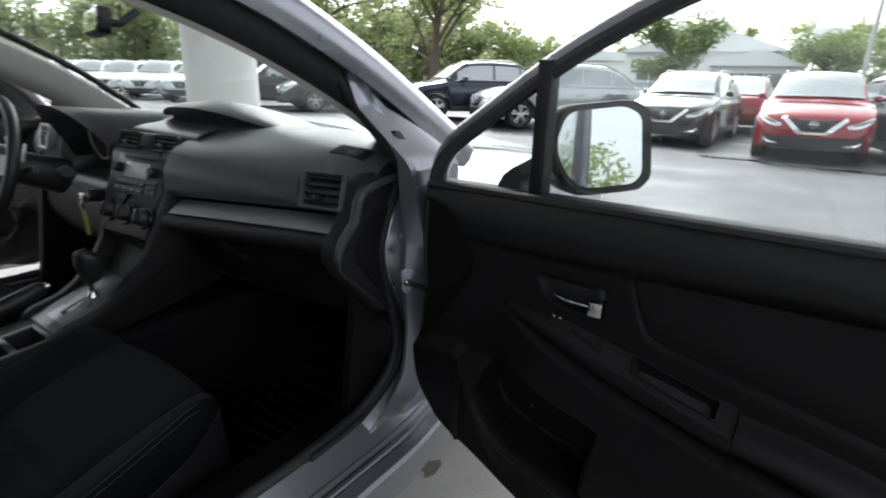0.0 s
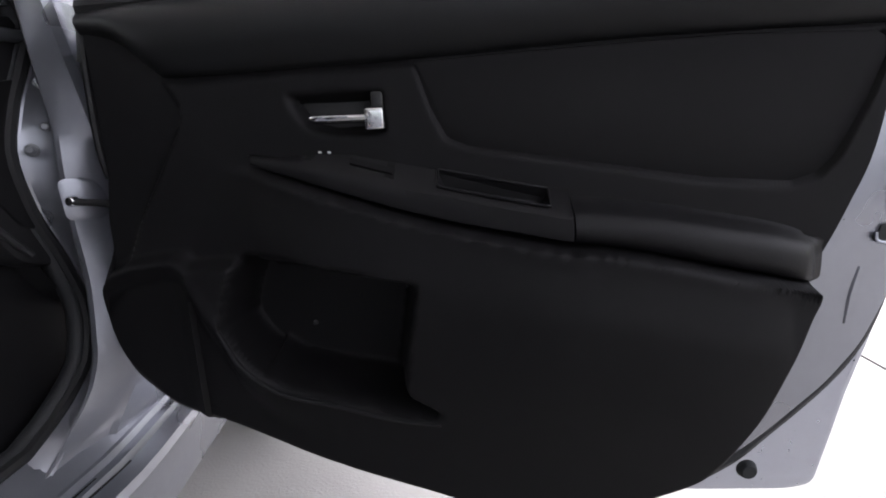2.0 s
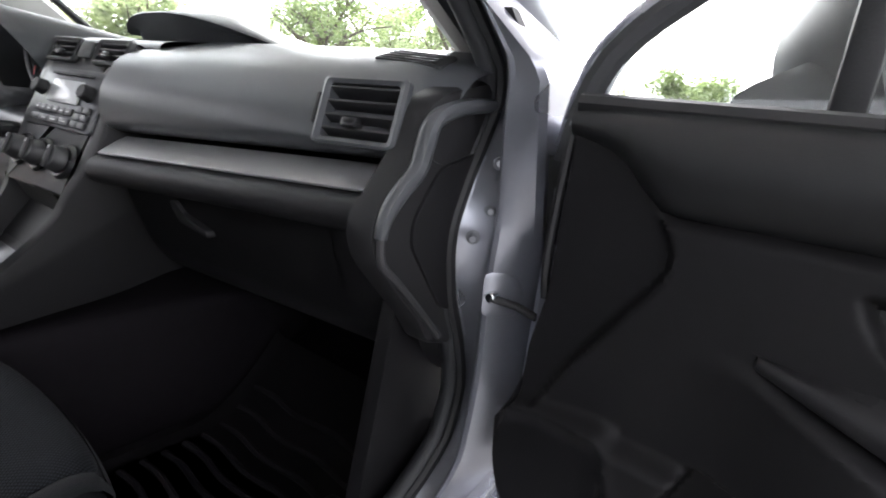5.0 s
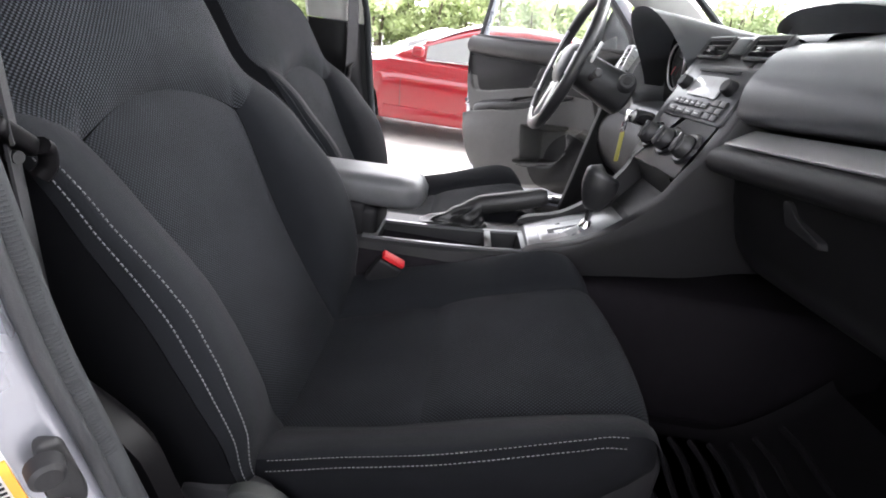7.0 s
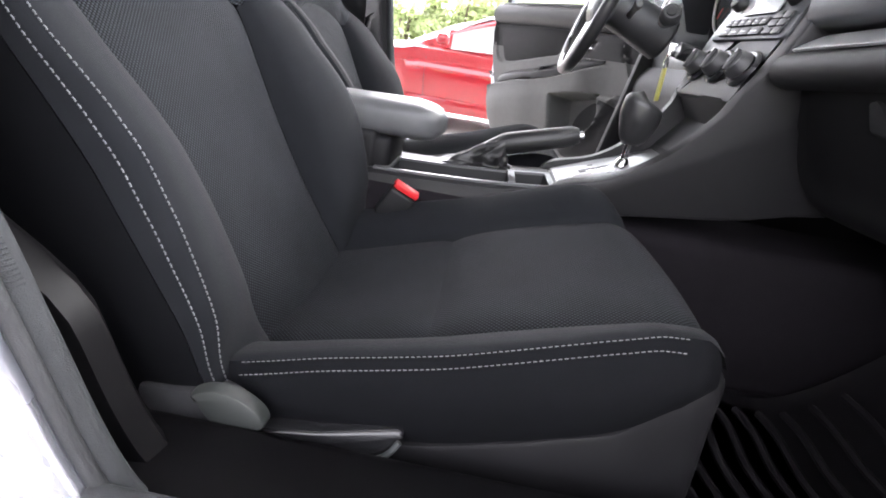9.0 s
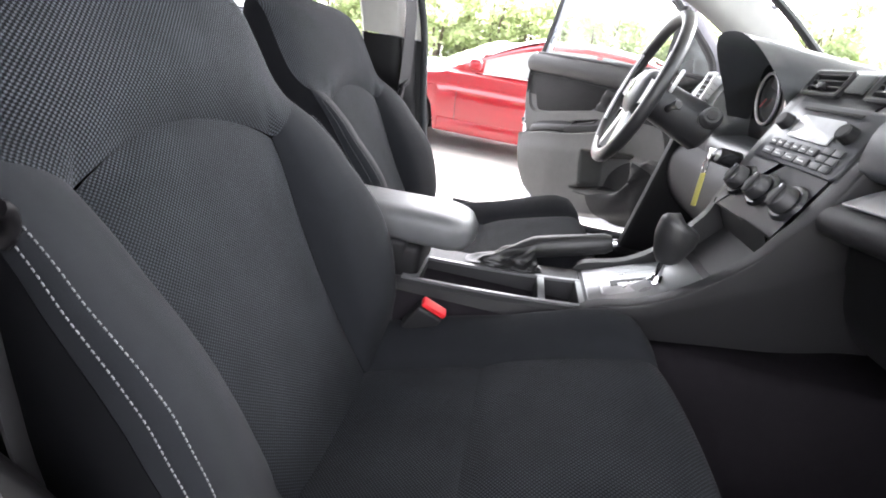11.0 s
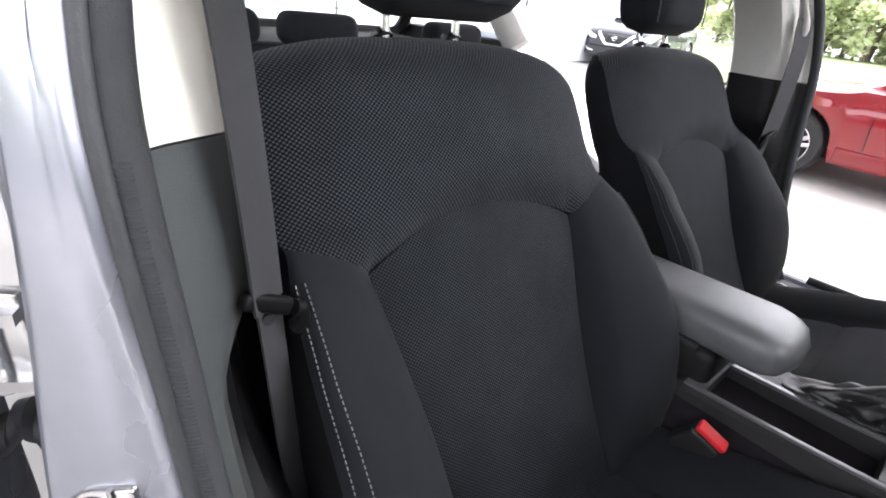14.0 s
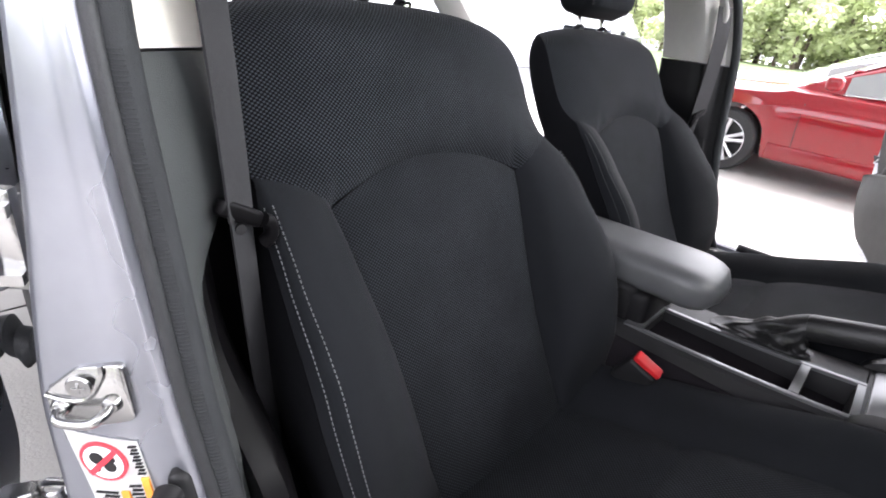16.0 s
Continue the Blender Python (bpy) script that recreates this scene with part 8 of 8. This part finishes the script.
        # lamps
        if suv:
            hl = ribbon("headlight", [(s * 0.50, hood0 - 0.195), (s * 0.64, hood0 - 0.165), (s * 0.78, hood0 - 0.10), (s * 0.895, hood0 - 0.005)], [0.06, 0.10, 0.10, 0.025], 0.012, M_LAMP, root, "clear headlight")
            ribbon("light_bar", [(s * 0.53, hood0 - 0.205), (s * 0.66, hood0 - 0.185), (s * 0.80, hood0 - 0.115), (s * 0.88, hood0 - 0.04)], [0.018, 0.022, 0.022, 0.012], 0.020, M_CHROME, hl, "bright light strip", 12, 3)
            ribbon("lamp_bezel", [(s * 0.58, hood0 - 0.155), (s * 0.70, hood0 - 0.125), (s * 0.82, hood0 - 0.06)], [0.022, 0.034, 0.016], 0.0165, M_GREYTRIM, hl, "dark lamp bezel", 10, 3)
            ribbon("corner_chrome", [(s * 0.50, 0.355), (s * 0.66, 0.375), (s * 0.76, 0.44)], [0.03, 0.045, 0.03], 0.02, M_CHROME, root, "chrome corner trim", 12, 3)
            ribbon("fog_lamp", [(s * 0.66, 0.50), (s * 0.74, 0.505)], [0.07, 0.07], 0.012, M_DEEP, root, "dark fog lamp recess", 6, 3)
        else:
            hl = ribbon("headlight", [(s * 0.46, hood0 - 0.17), (s * 0.62, hood0 - 0.14), (s * 0.80, hood0 - 0.07)], [0.07, 0.11, 0.04], 0.012, M_LAMP, root, "clear headlight")
        b2 = B()
        ol = [(0.52, 0.0), (0.80, 0.03), (0.80, 0.13), (0.60, 0.10)]
        slab(b2, rounded(ol, 0.02), lambda a, b, d: (s * a, L - 0.10 - 0.10 * max(0, a - 0.6) + d, belt - 0.28 + b), -0.02, 0.10, 0.01)
        part("tail_light", b2, M_TAIL, root, "red tail light")
    # nose
    gw = 0.42 if suv else 0.36
    gr_ = ribbon("grille", [(0, 0.575), (0, hood0 - 0.07)], [gw * 1.2, gw * 2.0], 0.006, M_DEEP, root, "black front grille", 8, 10)
    for i in range(5):
        z = 0.60 + i * (hood0 - 0.70) / 4.5
        w_ = lerp(gw * 0.60, gw, (z - 0.575) / (hood0 - 0.645)) * 0.92
        ribbon("grille_bar", [(-w_, z), (w_, z)], [0.012, 0.012], 0.014, M_GLOSSBLACK, gr_, "", 10, 2)
    if suv:
        ch = []
        for s in (1, -1):
            ribbon("grille_chrome", [(s * gw * 0.46, 0.555), (s * gw * 0.72, 0.655), (s * gw * 1.16, hood0 - 0.045)], [0.062, 0.080, 0.075], 0.024, M_CHROME, gr_, "thick chrome grille blade", 14, 4)
        ribbon("grille_base", [(-gw * 0.56, 0.558), (gw * 0.56, 0.558)], [0.052, 0.052], 0.022, M_CHROME, gr_, "chrome grille base", 10, 3)
    else:
        ribbon("grille_base", [(-gw * 0.7, 0.56), (gw * 0.7, 0.56)], [0.03, 0.03], 0.018, M_CHROME, gr_, "chrome grille base", 10, 3)
    b2 = B()
    zb = hood0 - 0.17
    tube(b2, [V(0.058 * math.cos(a * math.pi / 12), nose_y(0, zb) - 0.03, zb + 0.055 * math.sin(a * math.pi / 12)) for a in range(24)], 0.009, 6, closed=True)
    box(b2, (-0.07, nose_y(0, zb) - 0.042, zb - 0.012), (0.07, nose_y(0, zb) - 0.01, zb + 0.012), 0.004)
    part("front_emblem", b2, M_CHROME, gr_, "plain chrome ring emblem")
    ribbon("lower_bumper", [(-0.80, 0.40), (-0.5, 0.375), (0, 0.37), (0.5, 0.375), (0.80, 0.40)], [0.16, 0.22, 0.24, 0.22, 0.16] if suv else [0.06, 0.10, 0.11, 0.10, 0.06], 0.012, M_CLAD, root, "black lower bumper", 30, 5)
    b2 = B()
    box(b2, (-0.20, L - 0.06, 0.72), (0.20, L + 0.012, 0.86), 0.006)
    part("rear_plate", b2, M_STICKER, root, "plain white rear plate")
    if suv:
        for s in (1, -1):
            b2 = B()
            tube(b2, smooth_path([(s * hw * 0.92, yr0 + 0.05, H - 0.02), (s * hw * 0.93, yr0 + 0.3, H + 0.035), (s * hw * 0.93, yr1 - 0.2, H + 0.03), (s * hw * 0.92, yr1 + 0.1, H - 0.03)], 6), 0.018, 6)
            part("roof_rail", b2, M_TRIMSILVER, root, "silver roof rail")
            for ax in (f_ax, r_ax):
                b2 = B()
                tube(b2, [V(s * (W * 0.985), ax + (rad + 0.075) * math.cos(a * math.pi / 14), rad + (rad + 0.075) * math.sin(a * math.pi / 14)) for a in range(15)], 0.03, 6)
                part("arch_trim", b2, M_CLAD, root, "black wheel arch trim")
    # wheels
    for ax in (f_ax, r_ax):
        for s in (1, -1):
            xo = s * (W - 0.02)
            b2 = B()
            prof = [(0.66, 0.0), (0.70, 0.010), (0.92, 0.012), (0.985, -0.01), (1.0, -0.04), (1.0, -0.19), (0.97, -0.215), (0.66, -0.215)]
            ring_faces(b2, [[V(xo + s * d, ax + rad * r * math.cos(a * math.pi / 20), rad + rad * r * math.sin(a * math.pi / 20)) for a in range(40)] for r, d in prof], cap=False)
            wh = part("tyre", b2, M_TYRE, root, "black tyre")
            b2 = B()
            ring_faces(b2, [[V(xo + s * d, ax + rad * r * math.cos(a * math.pi / 20), rad + rad * r * math.sin(a * math.pi / 20)) for a in range(40)] for r, d in ((0.70, 0.004), (0.665, 0.008), (0.64, -0.02), (0.62, -0.10))], cap=False)
            for k in range(5):
                for da in (-0.13, 0.13):
                    a = 2 * math.pi * k / 5 + 0.3
                    p0 = V(xo + s * -0.002, ax + rad * 0.12 * math.cos(a + da * 2), rad + rad * 0.12 * math.sin(a + da * 2))
                    p1 = V(xo + s * -0.006, ax + rad * 0.66 * math.cos(a + da * 1.35), rad + rad * 0.66 * math.sin(a + da * 1.35))
                    tube(b2, [p0, lerp(p0, p1, 0.5) + V(s * 0.004, 0, 0), p1], [0.024, 0.019, 0.022], 6)
            cyl(b2, (xo - s * 0.03, ax, rad), (xo + s * 0.006, ax, rad), 0.06, 0.05, n=20, bevel=0.006)
            part("rim", b2, M_RIM, wh, "alloy rim with five split spokes")
            b2 = B()
            cyl(b2, (xo - s * 0.11, ax, rad), (xo - s * 0.10, ax, rad), rad * 0.62, n=28)
            part("brake_disc", b2, M_DEEP, wh, "dark wheel well")
    return root


M_AUTOGLASS = material("dark_reflecting_glass", (0.32, 0.34, 0.345), 0.04, metal=0.7, var=0.0, bump=0.0, spec=0.8, coat=0.0)


def paint(name, color, metal=0.25):
    return material(name, color, 0.35, metal=metal, var=0.03, scale=3, bump=0.0, coat=1.0, spec=0.1)


P_RED = paint("red_car_paint", (0.22, 0.004, 0.010), 0.1)
P_SEDAN = paint("deep_red_car_paint", (0.175, 0.0014, 0.0055), 0.1)
P_BLUE = paint("dark_blue_car_paint", (0.008, 0.014, 0.030), 0.2)
P_GREYBLUE = paint("graphite_car_paint", (0.008, 0.011, 0.014), 0.2)
P_WHITE = paint("white_car_paint", (0.72, 0.73, 0.73), 0.0)
P_SILVER = paint("silver_car_paint", (0.48, 0.50, 0.52), 0.6)


def park(ob, x, y, deg):
    ob.matrix_basis = pose(x, y, lot_z(x, y) - 0.006, 0, 0, deg)
    return ob


graphite = park(vehicle("sport_utility_car", "graphite sport utility car parked facing the drive", P_GREYBLUE, True), -1.35, 12.0, -2)
park(vehicle("sport_utility_car", "red sport utility car parked nose out on wet asphalt", P_RED, True), 1.52, 11.0, 2)
blue = park(vehicle("sport_utility_car", "dark blue sport utility car parked nose out", P_BLUE, True), 4.0, 11.0, 15)
white = park(vehicle("sport_utility_car", "white sport utility car parked in the row", P_WHITE, True), 6.35, 11.1, 12)
silver = park(vehicle("sport_utility_car", "silver sport utility car parked across the lot", P_SILVER, True), -6.3, 11.9, -40)
park(copy_thing(blue, Matrix()), -9.0, 11.7, -36)
park(copy_thing(graphite, Matrix()), -13.6, 10.9, -24)
park(copy_thing(graphite, Matrix()), -16.8, 10.6, -22)
for i in range(8):
    park(copy_thing(white if i % 3 else silver, Matrix()), -20.2 - 2.6 * i, 11.0 - 0.41 * i, 35)
park(copy_thing(silver, Matrix()), -12.5, 40.0, 90)
park(copy_thing(white, Matrix()), -9.0, 36.0, 80)
sedan = park(vehicle("sedan_car", "glossy red sedan parked beside the drive", P_SEDAN, False), -5.90, -2.90, 0)
park(vehicle("sedan_car", "white sedan parked beyond the red one", P_WHITE, False), -9.4, -3.6, 2)
park(copy_thing(graphite, Matrix()), -12.0, -8.2, 100)

# small crossover seen from behind between the parked cars
park(vehicle("hatchback_car", "red hatchback parked tail out behind the row", P_RED, True), -0.6, 21.8, 180)


# ---- buildings and poles ----
def house(x, y, deg, w, d, h, ridge, lab, wins):
    PLACE.append(pose(x, y, -0.1, 0, 0, deg))
    b = thing("building", lab, "building", "showroom buildings")
    bm = B()
    box(bm, (-w / 2, 0, 0), (w / 2, d, h))
    part("wall", bm, M_PAINTW, b, "white board wall")
    bm = B()
    o = 0.5
    v = [V(-w / 2 - o, -o, h), V(0, -o, h + ridge), V(w / 2 + o, -o, h)]
    ring_faces(bm, [[p + V(0, q, 0) for p in v] for q in (0, d + 2 * o)])
    part("roof", bm, M_ROOFW, b, "pale metal gable roof")
    for wx, wz, ww, wh in wins:
        bm = B()
        box(bm, (wx - ww / 2, -0.06, wz), (wx + ww / 2, 0.02, wz + wh), 0.01)
        wi = part("window", bm, M_PAINTW, b, "white window frame")
        nx = max(1, round(ww / 1.0))
        for i in range(nx):
            bm = B()
            box(bm, (wx - ww / 2 + 0.06 + i * (ww - 0.06) / nx, -0.075, wz + 0.06), (wx - ww / 2 + (i + 1) * (ww - 0.06) / nx, -0.065, wz + wh - 0.06))
            part("pane", bm, M_AUTOGLASS, wi)
    for i in range(int(w / 1.2)):
        bm = B()
        xx = -w / 2 + 0.6 + i * 1.2
        box(bm, (xx - 0.03, -0.03, 0.0), (xx + 0.03, 0.0, h - 0.05))
        part("batten", bm, M_PAINTW, b)
    PLACE.pop()
    return b


house(-7.0, 45.0, 4, 11.0, 14, 4.1, 2.1, "white gabled showroom with a pale metal roof", [(-3, 1.0, 3, 1.8), (2.6, 0.1, 4, 2.6)])
house(-22.0, 60.0, 10, 18, 12, 4.2, 1.4, "long white showroom wing with windows", [(-6, 1.2, 3, 1.8), (0, 1.2, 3, 1.8), (6, 1.2, 3, 1.8)])
porch = house(-2.8, 43.0, 4, 5, 6, 3.0, 1.2, "white entrance porch with a dark opening", [(0, 0.1, 3.4, 2.5)])
house(-52.0, 58.0, 35, 16, 10, 5.0, 2.2, "white low building behind the trees", [(-4, 1.2, 3, 1.8), (3, 1.2, 3, 1.8)])


def pole(x, y, h, r, lab, head=False):
    p = thing("lamp_pole" if head else "flag_pole", lab, "pole", "poles")
    PLACE.append(Matrix.Translation((x, y, lot_z(x, y))))
    bm = B()
    cyl(bm, (0, 0, 0), (0, 0, h), r, r * 0.6, n=14)
    part("pole_shaft", bm, M_TRIMSILVER, p, "pale metal pole")
    bm = B()
    cyl(bm, (0, 0, 0), (0, 0, 0.25), r * 2.4, r * 2.0, n=16)
    part("pole_base", bm, M_CONCRETE, p, "concrete pole base")
    if head:
        bm = B()
        box(bm, (-0.7, -0.18, h - 0.05), (0.7, 0.18, h + 0.12), 0.04)
        part("lamp_head", bm, M_DEEP, p, "dark lamp head")
    PLACE.pop()


pole(2.6, 26.0, 12, 0.10, "tall pale flag pole in the car park")
pole(4.9, 26.0, 12, 0.13, "tall pale flag pole in the car park")
pole(7.3, 26.0, 12, 0.14, "tall pale flag pole in the car park")
pole(6.9, 36.0, 12, 0.10, "tall pale flag pole further off")
pole(11.5, 38.0, 9, 0.10, "lamp pole with a dark head", True)
pole(17.0, 44.0, 9, 0.10, "lamp pole with a dark head", True)
pole(-22.0, 44.0, 9, 0.10, "lamp pole with a dark head", True)
bm = B()
cyl(bm, (-3.9, 20.0, -0.1), (-3.9, 20.0, 1.1), 0.10, n=16)
solo("bollard", bm, M_KEYTAG, "yellow post at the end of the row", "bollard")
sign = thing("sign", "pale blank sign board on posts", "sign")
bm = B()
box(bm, (-0.3, 52.0, 4.4), (1.9, 52.2, 6.1), 0.02)
part("board", bm, M_STICKER, sign, "pale sign board")
for xx in (0.2, 1.4):
    bm = B()
    cyl(bm, (xx, 52.1, -0.1), (xx, 52.1, 4.3), 0.08, n=10)
    part("sign_post", bm, M_DEEP, sign)

# verges
for nm, lo, hi, mat, lab in (("verge", (9.0, 13.0), (40.0, 60.0), M_MULCH, "brown mulch bed under the trees"), ("verge", (-60.0, 18.5), (-14.0, 60.0), M_GRASS, "green verge behind the parked cars"), ("verge", (-60.0, -20.0), (-12.5, 8.0), M_GRASS, "green verge along the drive")):
    bm = B()
    sheet(bm, lambda u, v: V(lerp(lo[0], hi[0], u), lerp(lo[1], hi[1], v), 0.03 + 0.12 * math.sin(math.pi * u) * math.sin(math.pi * v) + lot_z(0, 10) * 0.5), 10, 10)
    solo(nm, bm, mat, lab, "verge", kind="structure")
bm = B()
box(bm, (8.85, 13.0, -0.1), (9.0, 60, 0.07), 0.02)
solo("kerb", bm, M_CONCRETE, "concrete kerb along the mulch bed", "kerb", kind="structure")


# ---- trees ----
def leaf_cloud(verts, faces, c, r, n, size, rng, squash=0.75):
    for _ in range(n):
        d = Vector((rng.gauss(0, 1), rng.gauss(0, 1), rng.gauss(0, 1))).normalized()
        p = c + Vector((d.x * r, d.y * r, d.z * r * squash)) * (rng.random() ** 0.33)
        a = Vector((rng.gauss(0, 1), rng.gauss(0, 1), rng.gauss(0, 0.6))).normalized()
        b = a.orthogonal().normalized()
        b.rotate(Matrix.Rotation(rng.random() * 6.28, 3, a))
        s = size * (0.6 + 0.8 * rng.random())
        k = len(verts)
        verts += [p - a * s, p + b * s * 0.45, p + a * s, p - b * s * 0.45]
        faces.append((k, k + 1, k + 2, k + 3))


def tree(x, y, h, crown, lab, seed, leaves=5200, mat=None, bare=0.35, size=0.11):
    rng = random.Random(seed)
    t = thing("tree", lab, "tree", "trees")
    PLACE.append(Matrix.Translation((x, y, -0.1)))
    bm = B()
    r0 = h * 0.028
    trunk = [V(0, 0, 0), V(rng.uniform(-.1, .1), rng.uniform(-.1, .1), h * 0.15), V(rng.uniform(-.2, .2), rng.uniform(-.2, .2), h * 0.33), V(rng.uniform(-.3, .3), rng.uniform(-.3, .3), h * 0.55)]
    tp = smooth_path(trunk, 5)
    tube(bm, tp, [lerp(r0 * 1.35, r0 * 0.55, i / (len(tp) - 1)) for i in range(len(tp))], 10)
    tips = []
    for i in range(11):
        a = 2 * math.pi * i / 11 + rng.uniform(-.3, .3)
        st = tp[min(len(tp) - 1, int(len(tp) * rng.uniform(0.5, 0.98)))]
        ln = crown * rng.uniform(0.55, 1.0)
        e = st + V(math.cos(a) * ln, math.sin(a) * ln, h * rng.uniform(0.12, 0.42))
        m = lerp(st, e, 0.5) + V(0, 0, h * 0.05)
        lp = smooth_path([st, m, e], 5)
        tube(bm, lp, [lerp(r0 * 0.5, r0 * 0.10, j / (len(lp) - 1)) for j in range(len(lp))], 6)
        tips += [e, lerp(m, e, 0.5), m + V(0, 0, h * 0.06)]
        for _ in range(2):
            e2 = m + V(rng.uniform(-1, 1) * crown * 0.5, rng.uniform(-1, 1) * crown * 0.5, h * rng.uniform(0.05, 0.22))
            lp = smooth_path([m, lerp(m, e2, 0.5) + V(0, 0, 0.1), e2], 4)
            tube(bm, lp, [lerp(r0 * 0.25, r0 * 0.06, j / (len(lp) - 1)) for j in range(len(lp))], 5)
            tips.append(e2)
    part("trunk", bm, M_BARK, t, "grey-brown trunk and limbs")
    verts, faces = [], []
    for c in tips:
        leaf_cloud(verts, faces, c, crown * rng.uniform(0.22, bare), leaves // len(tips), size, rng)
    me = bpy.data.meshes.new("crown")
    me.from_pydata([tuple(v + V(x, y, -0.1)) for v in verts], [], faces)
    me.materials.append(mat or M_LEAF)
    cr = new("crown", me)
    cr.parent = t
    cr["label"] = "loose crown of small green leaves"
    PLACE.pop()
    return t


tree(-5.6, 31.0, 5.2, 2.4, "round green car park tree", 3, 9000)
tree(-16.0, 33.0, 5.0, 2.8, "round green car park tree", 4, 8000)
tree(-18.5, 26.0, 9.5, 4.6, "tall spreading green tree", 5, 9000)
tree(-27.0, 24.0, 10.0, 5.0, "tall spreading green tree", 6, 9000)
tree(1.2, 44.0, 5.5, 3.0, "green tree beside the sign", 7, 6000)
tree(10.3, 17.5, 8.0, 4.0, "tree with a dark leaning trunk over the mulch", 8, 5000)
tree(15.5, 21.0, 9.0, 4.6, "thin leafed roadside tree", 9, 7000)
tree(13.0, 34.0, 4.2, 2.4, "low green palm-like tree", 10, 6000)
tree(9.5, 33.0, 4.0, 2.2, "low green palm-like tree", 11, 6000)


def wood(name, lab, path, n, h, seed, size, mat, dens):
    """A belt of trees too dense to count."""
    rng = random.Random(seed)
    verts, faces = [], []
    bm = B()
    for i in range(n):
        u = rng.random() * (len(path) - 1)
        k = min(int(u), len(path) - 2)
        p = lerp(Vector(path[k]), Vector(path[k + 1]), u - k) + V(rng.gauss(0, 1.2), rng.gauss(0, 1.2), 0)
        hh = h * rng.uniform(0.55, 1.1)
        tube(bm, [p, p + V(rng.uniform(-.4, .4), rng.uniform(-.4, .4), hh * 0.5), p + V(rng.uniform(-.6, .6), rng.uniform(-.6, .6), hh * 0.9)], [0.16, 0.11, 0.04], 6)
        for j in range(9):
            c = p + V(rng.gauss(0, 1.1), rng.gauss(0, 1.1), hh * rng.uniform(0.08, 1.0))
            leaf_cloud(verts, faces, c, rng.uniform(0.7, 1.6), dens, size, rng, 0.9)
    t = thing(name, lab, "trees", kind="stuff")
    part("trunks", bm, M_BARK, t, "thin dark trunks")
    me = bpy.data.meshes.new("foliage")
    me.from_pydata([tuple(v) for v in verts], [], faces)
    me.materials.append(mat)
    ob = new("foliage", me)
    ob.parent = t
    ob["label"] = "dense light green foliage"


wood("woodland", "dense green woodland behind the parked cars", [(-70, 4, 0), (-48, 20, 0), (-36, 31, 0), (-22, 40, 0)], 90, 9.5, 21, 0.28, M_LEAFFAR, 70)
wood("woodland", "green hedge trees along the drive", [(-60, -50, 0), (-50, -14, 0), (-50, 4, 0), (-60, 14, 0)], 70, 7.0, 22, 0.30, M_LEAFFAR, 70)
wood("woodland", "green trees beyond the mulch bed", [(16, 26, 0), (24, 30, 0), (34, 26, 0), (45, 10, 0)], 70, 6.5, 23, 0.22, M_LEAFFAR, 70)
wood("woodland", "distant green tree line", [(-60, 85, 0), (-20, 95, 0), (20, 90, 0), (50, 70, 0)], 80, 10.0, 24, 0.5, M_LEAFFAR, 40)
wood("shrubs", "green shrubs in the mulch bed", [(11, 20, 0), (16, 22, 0), (22, 21, 0)], 26, 1.3, 25, 0.12, M_SHRUB, 60)
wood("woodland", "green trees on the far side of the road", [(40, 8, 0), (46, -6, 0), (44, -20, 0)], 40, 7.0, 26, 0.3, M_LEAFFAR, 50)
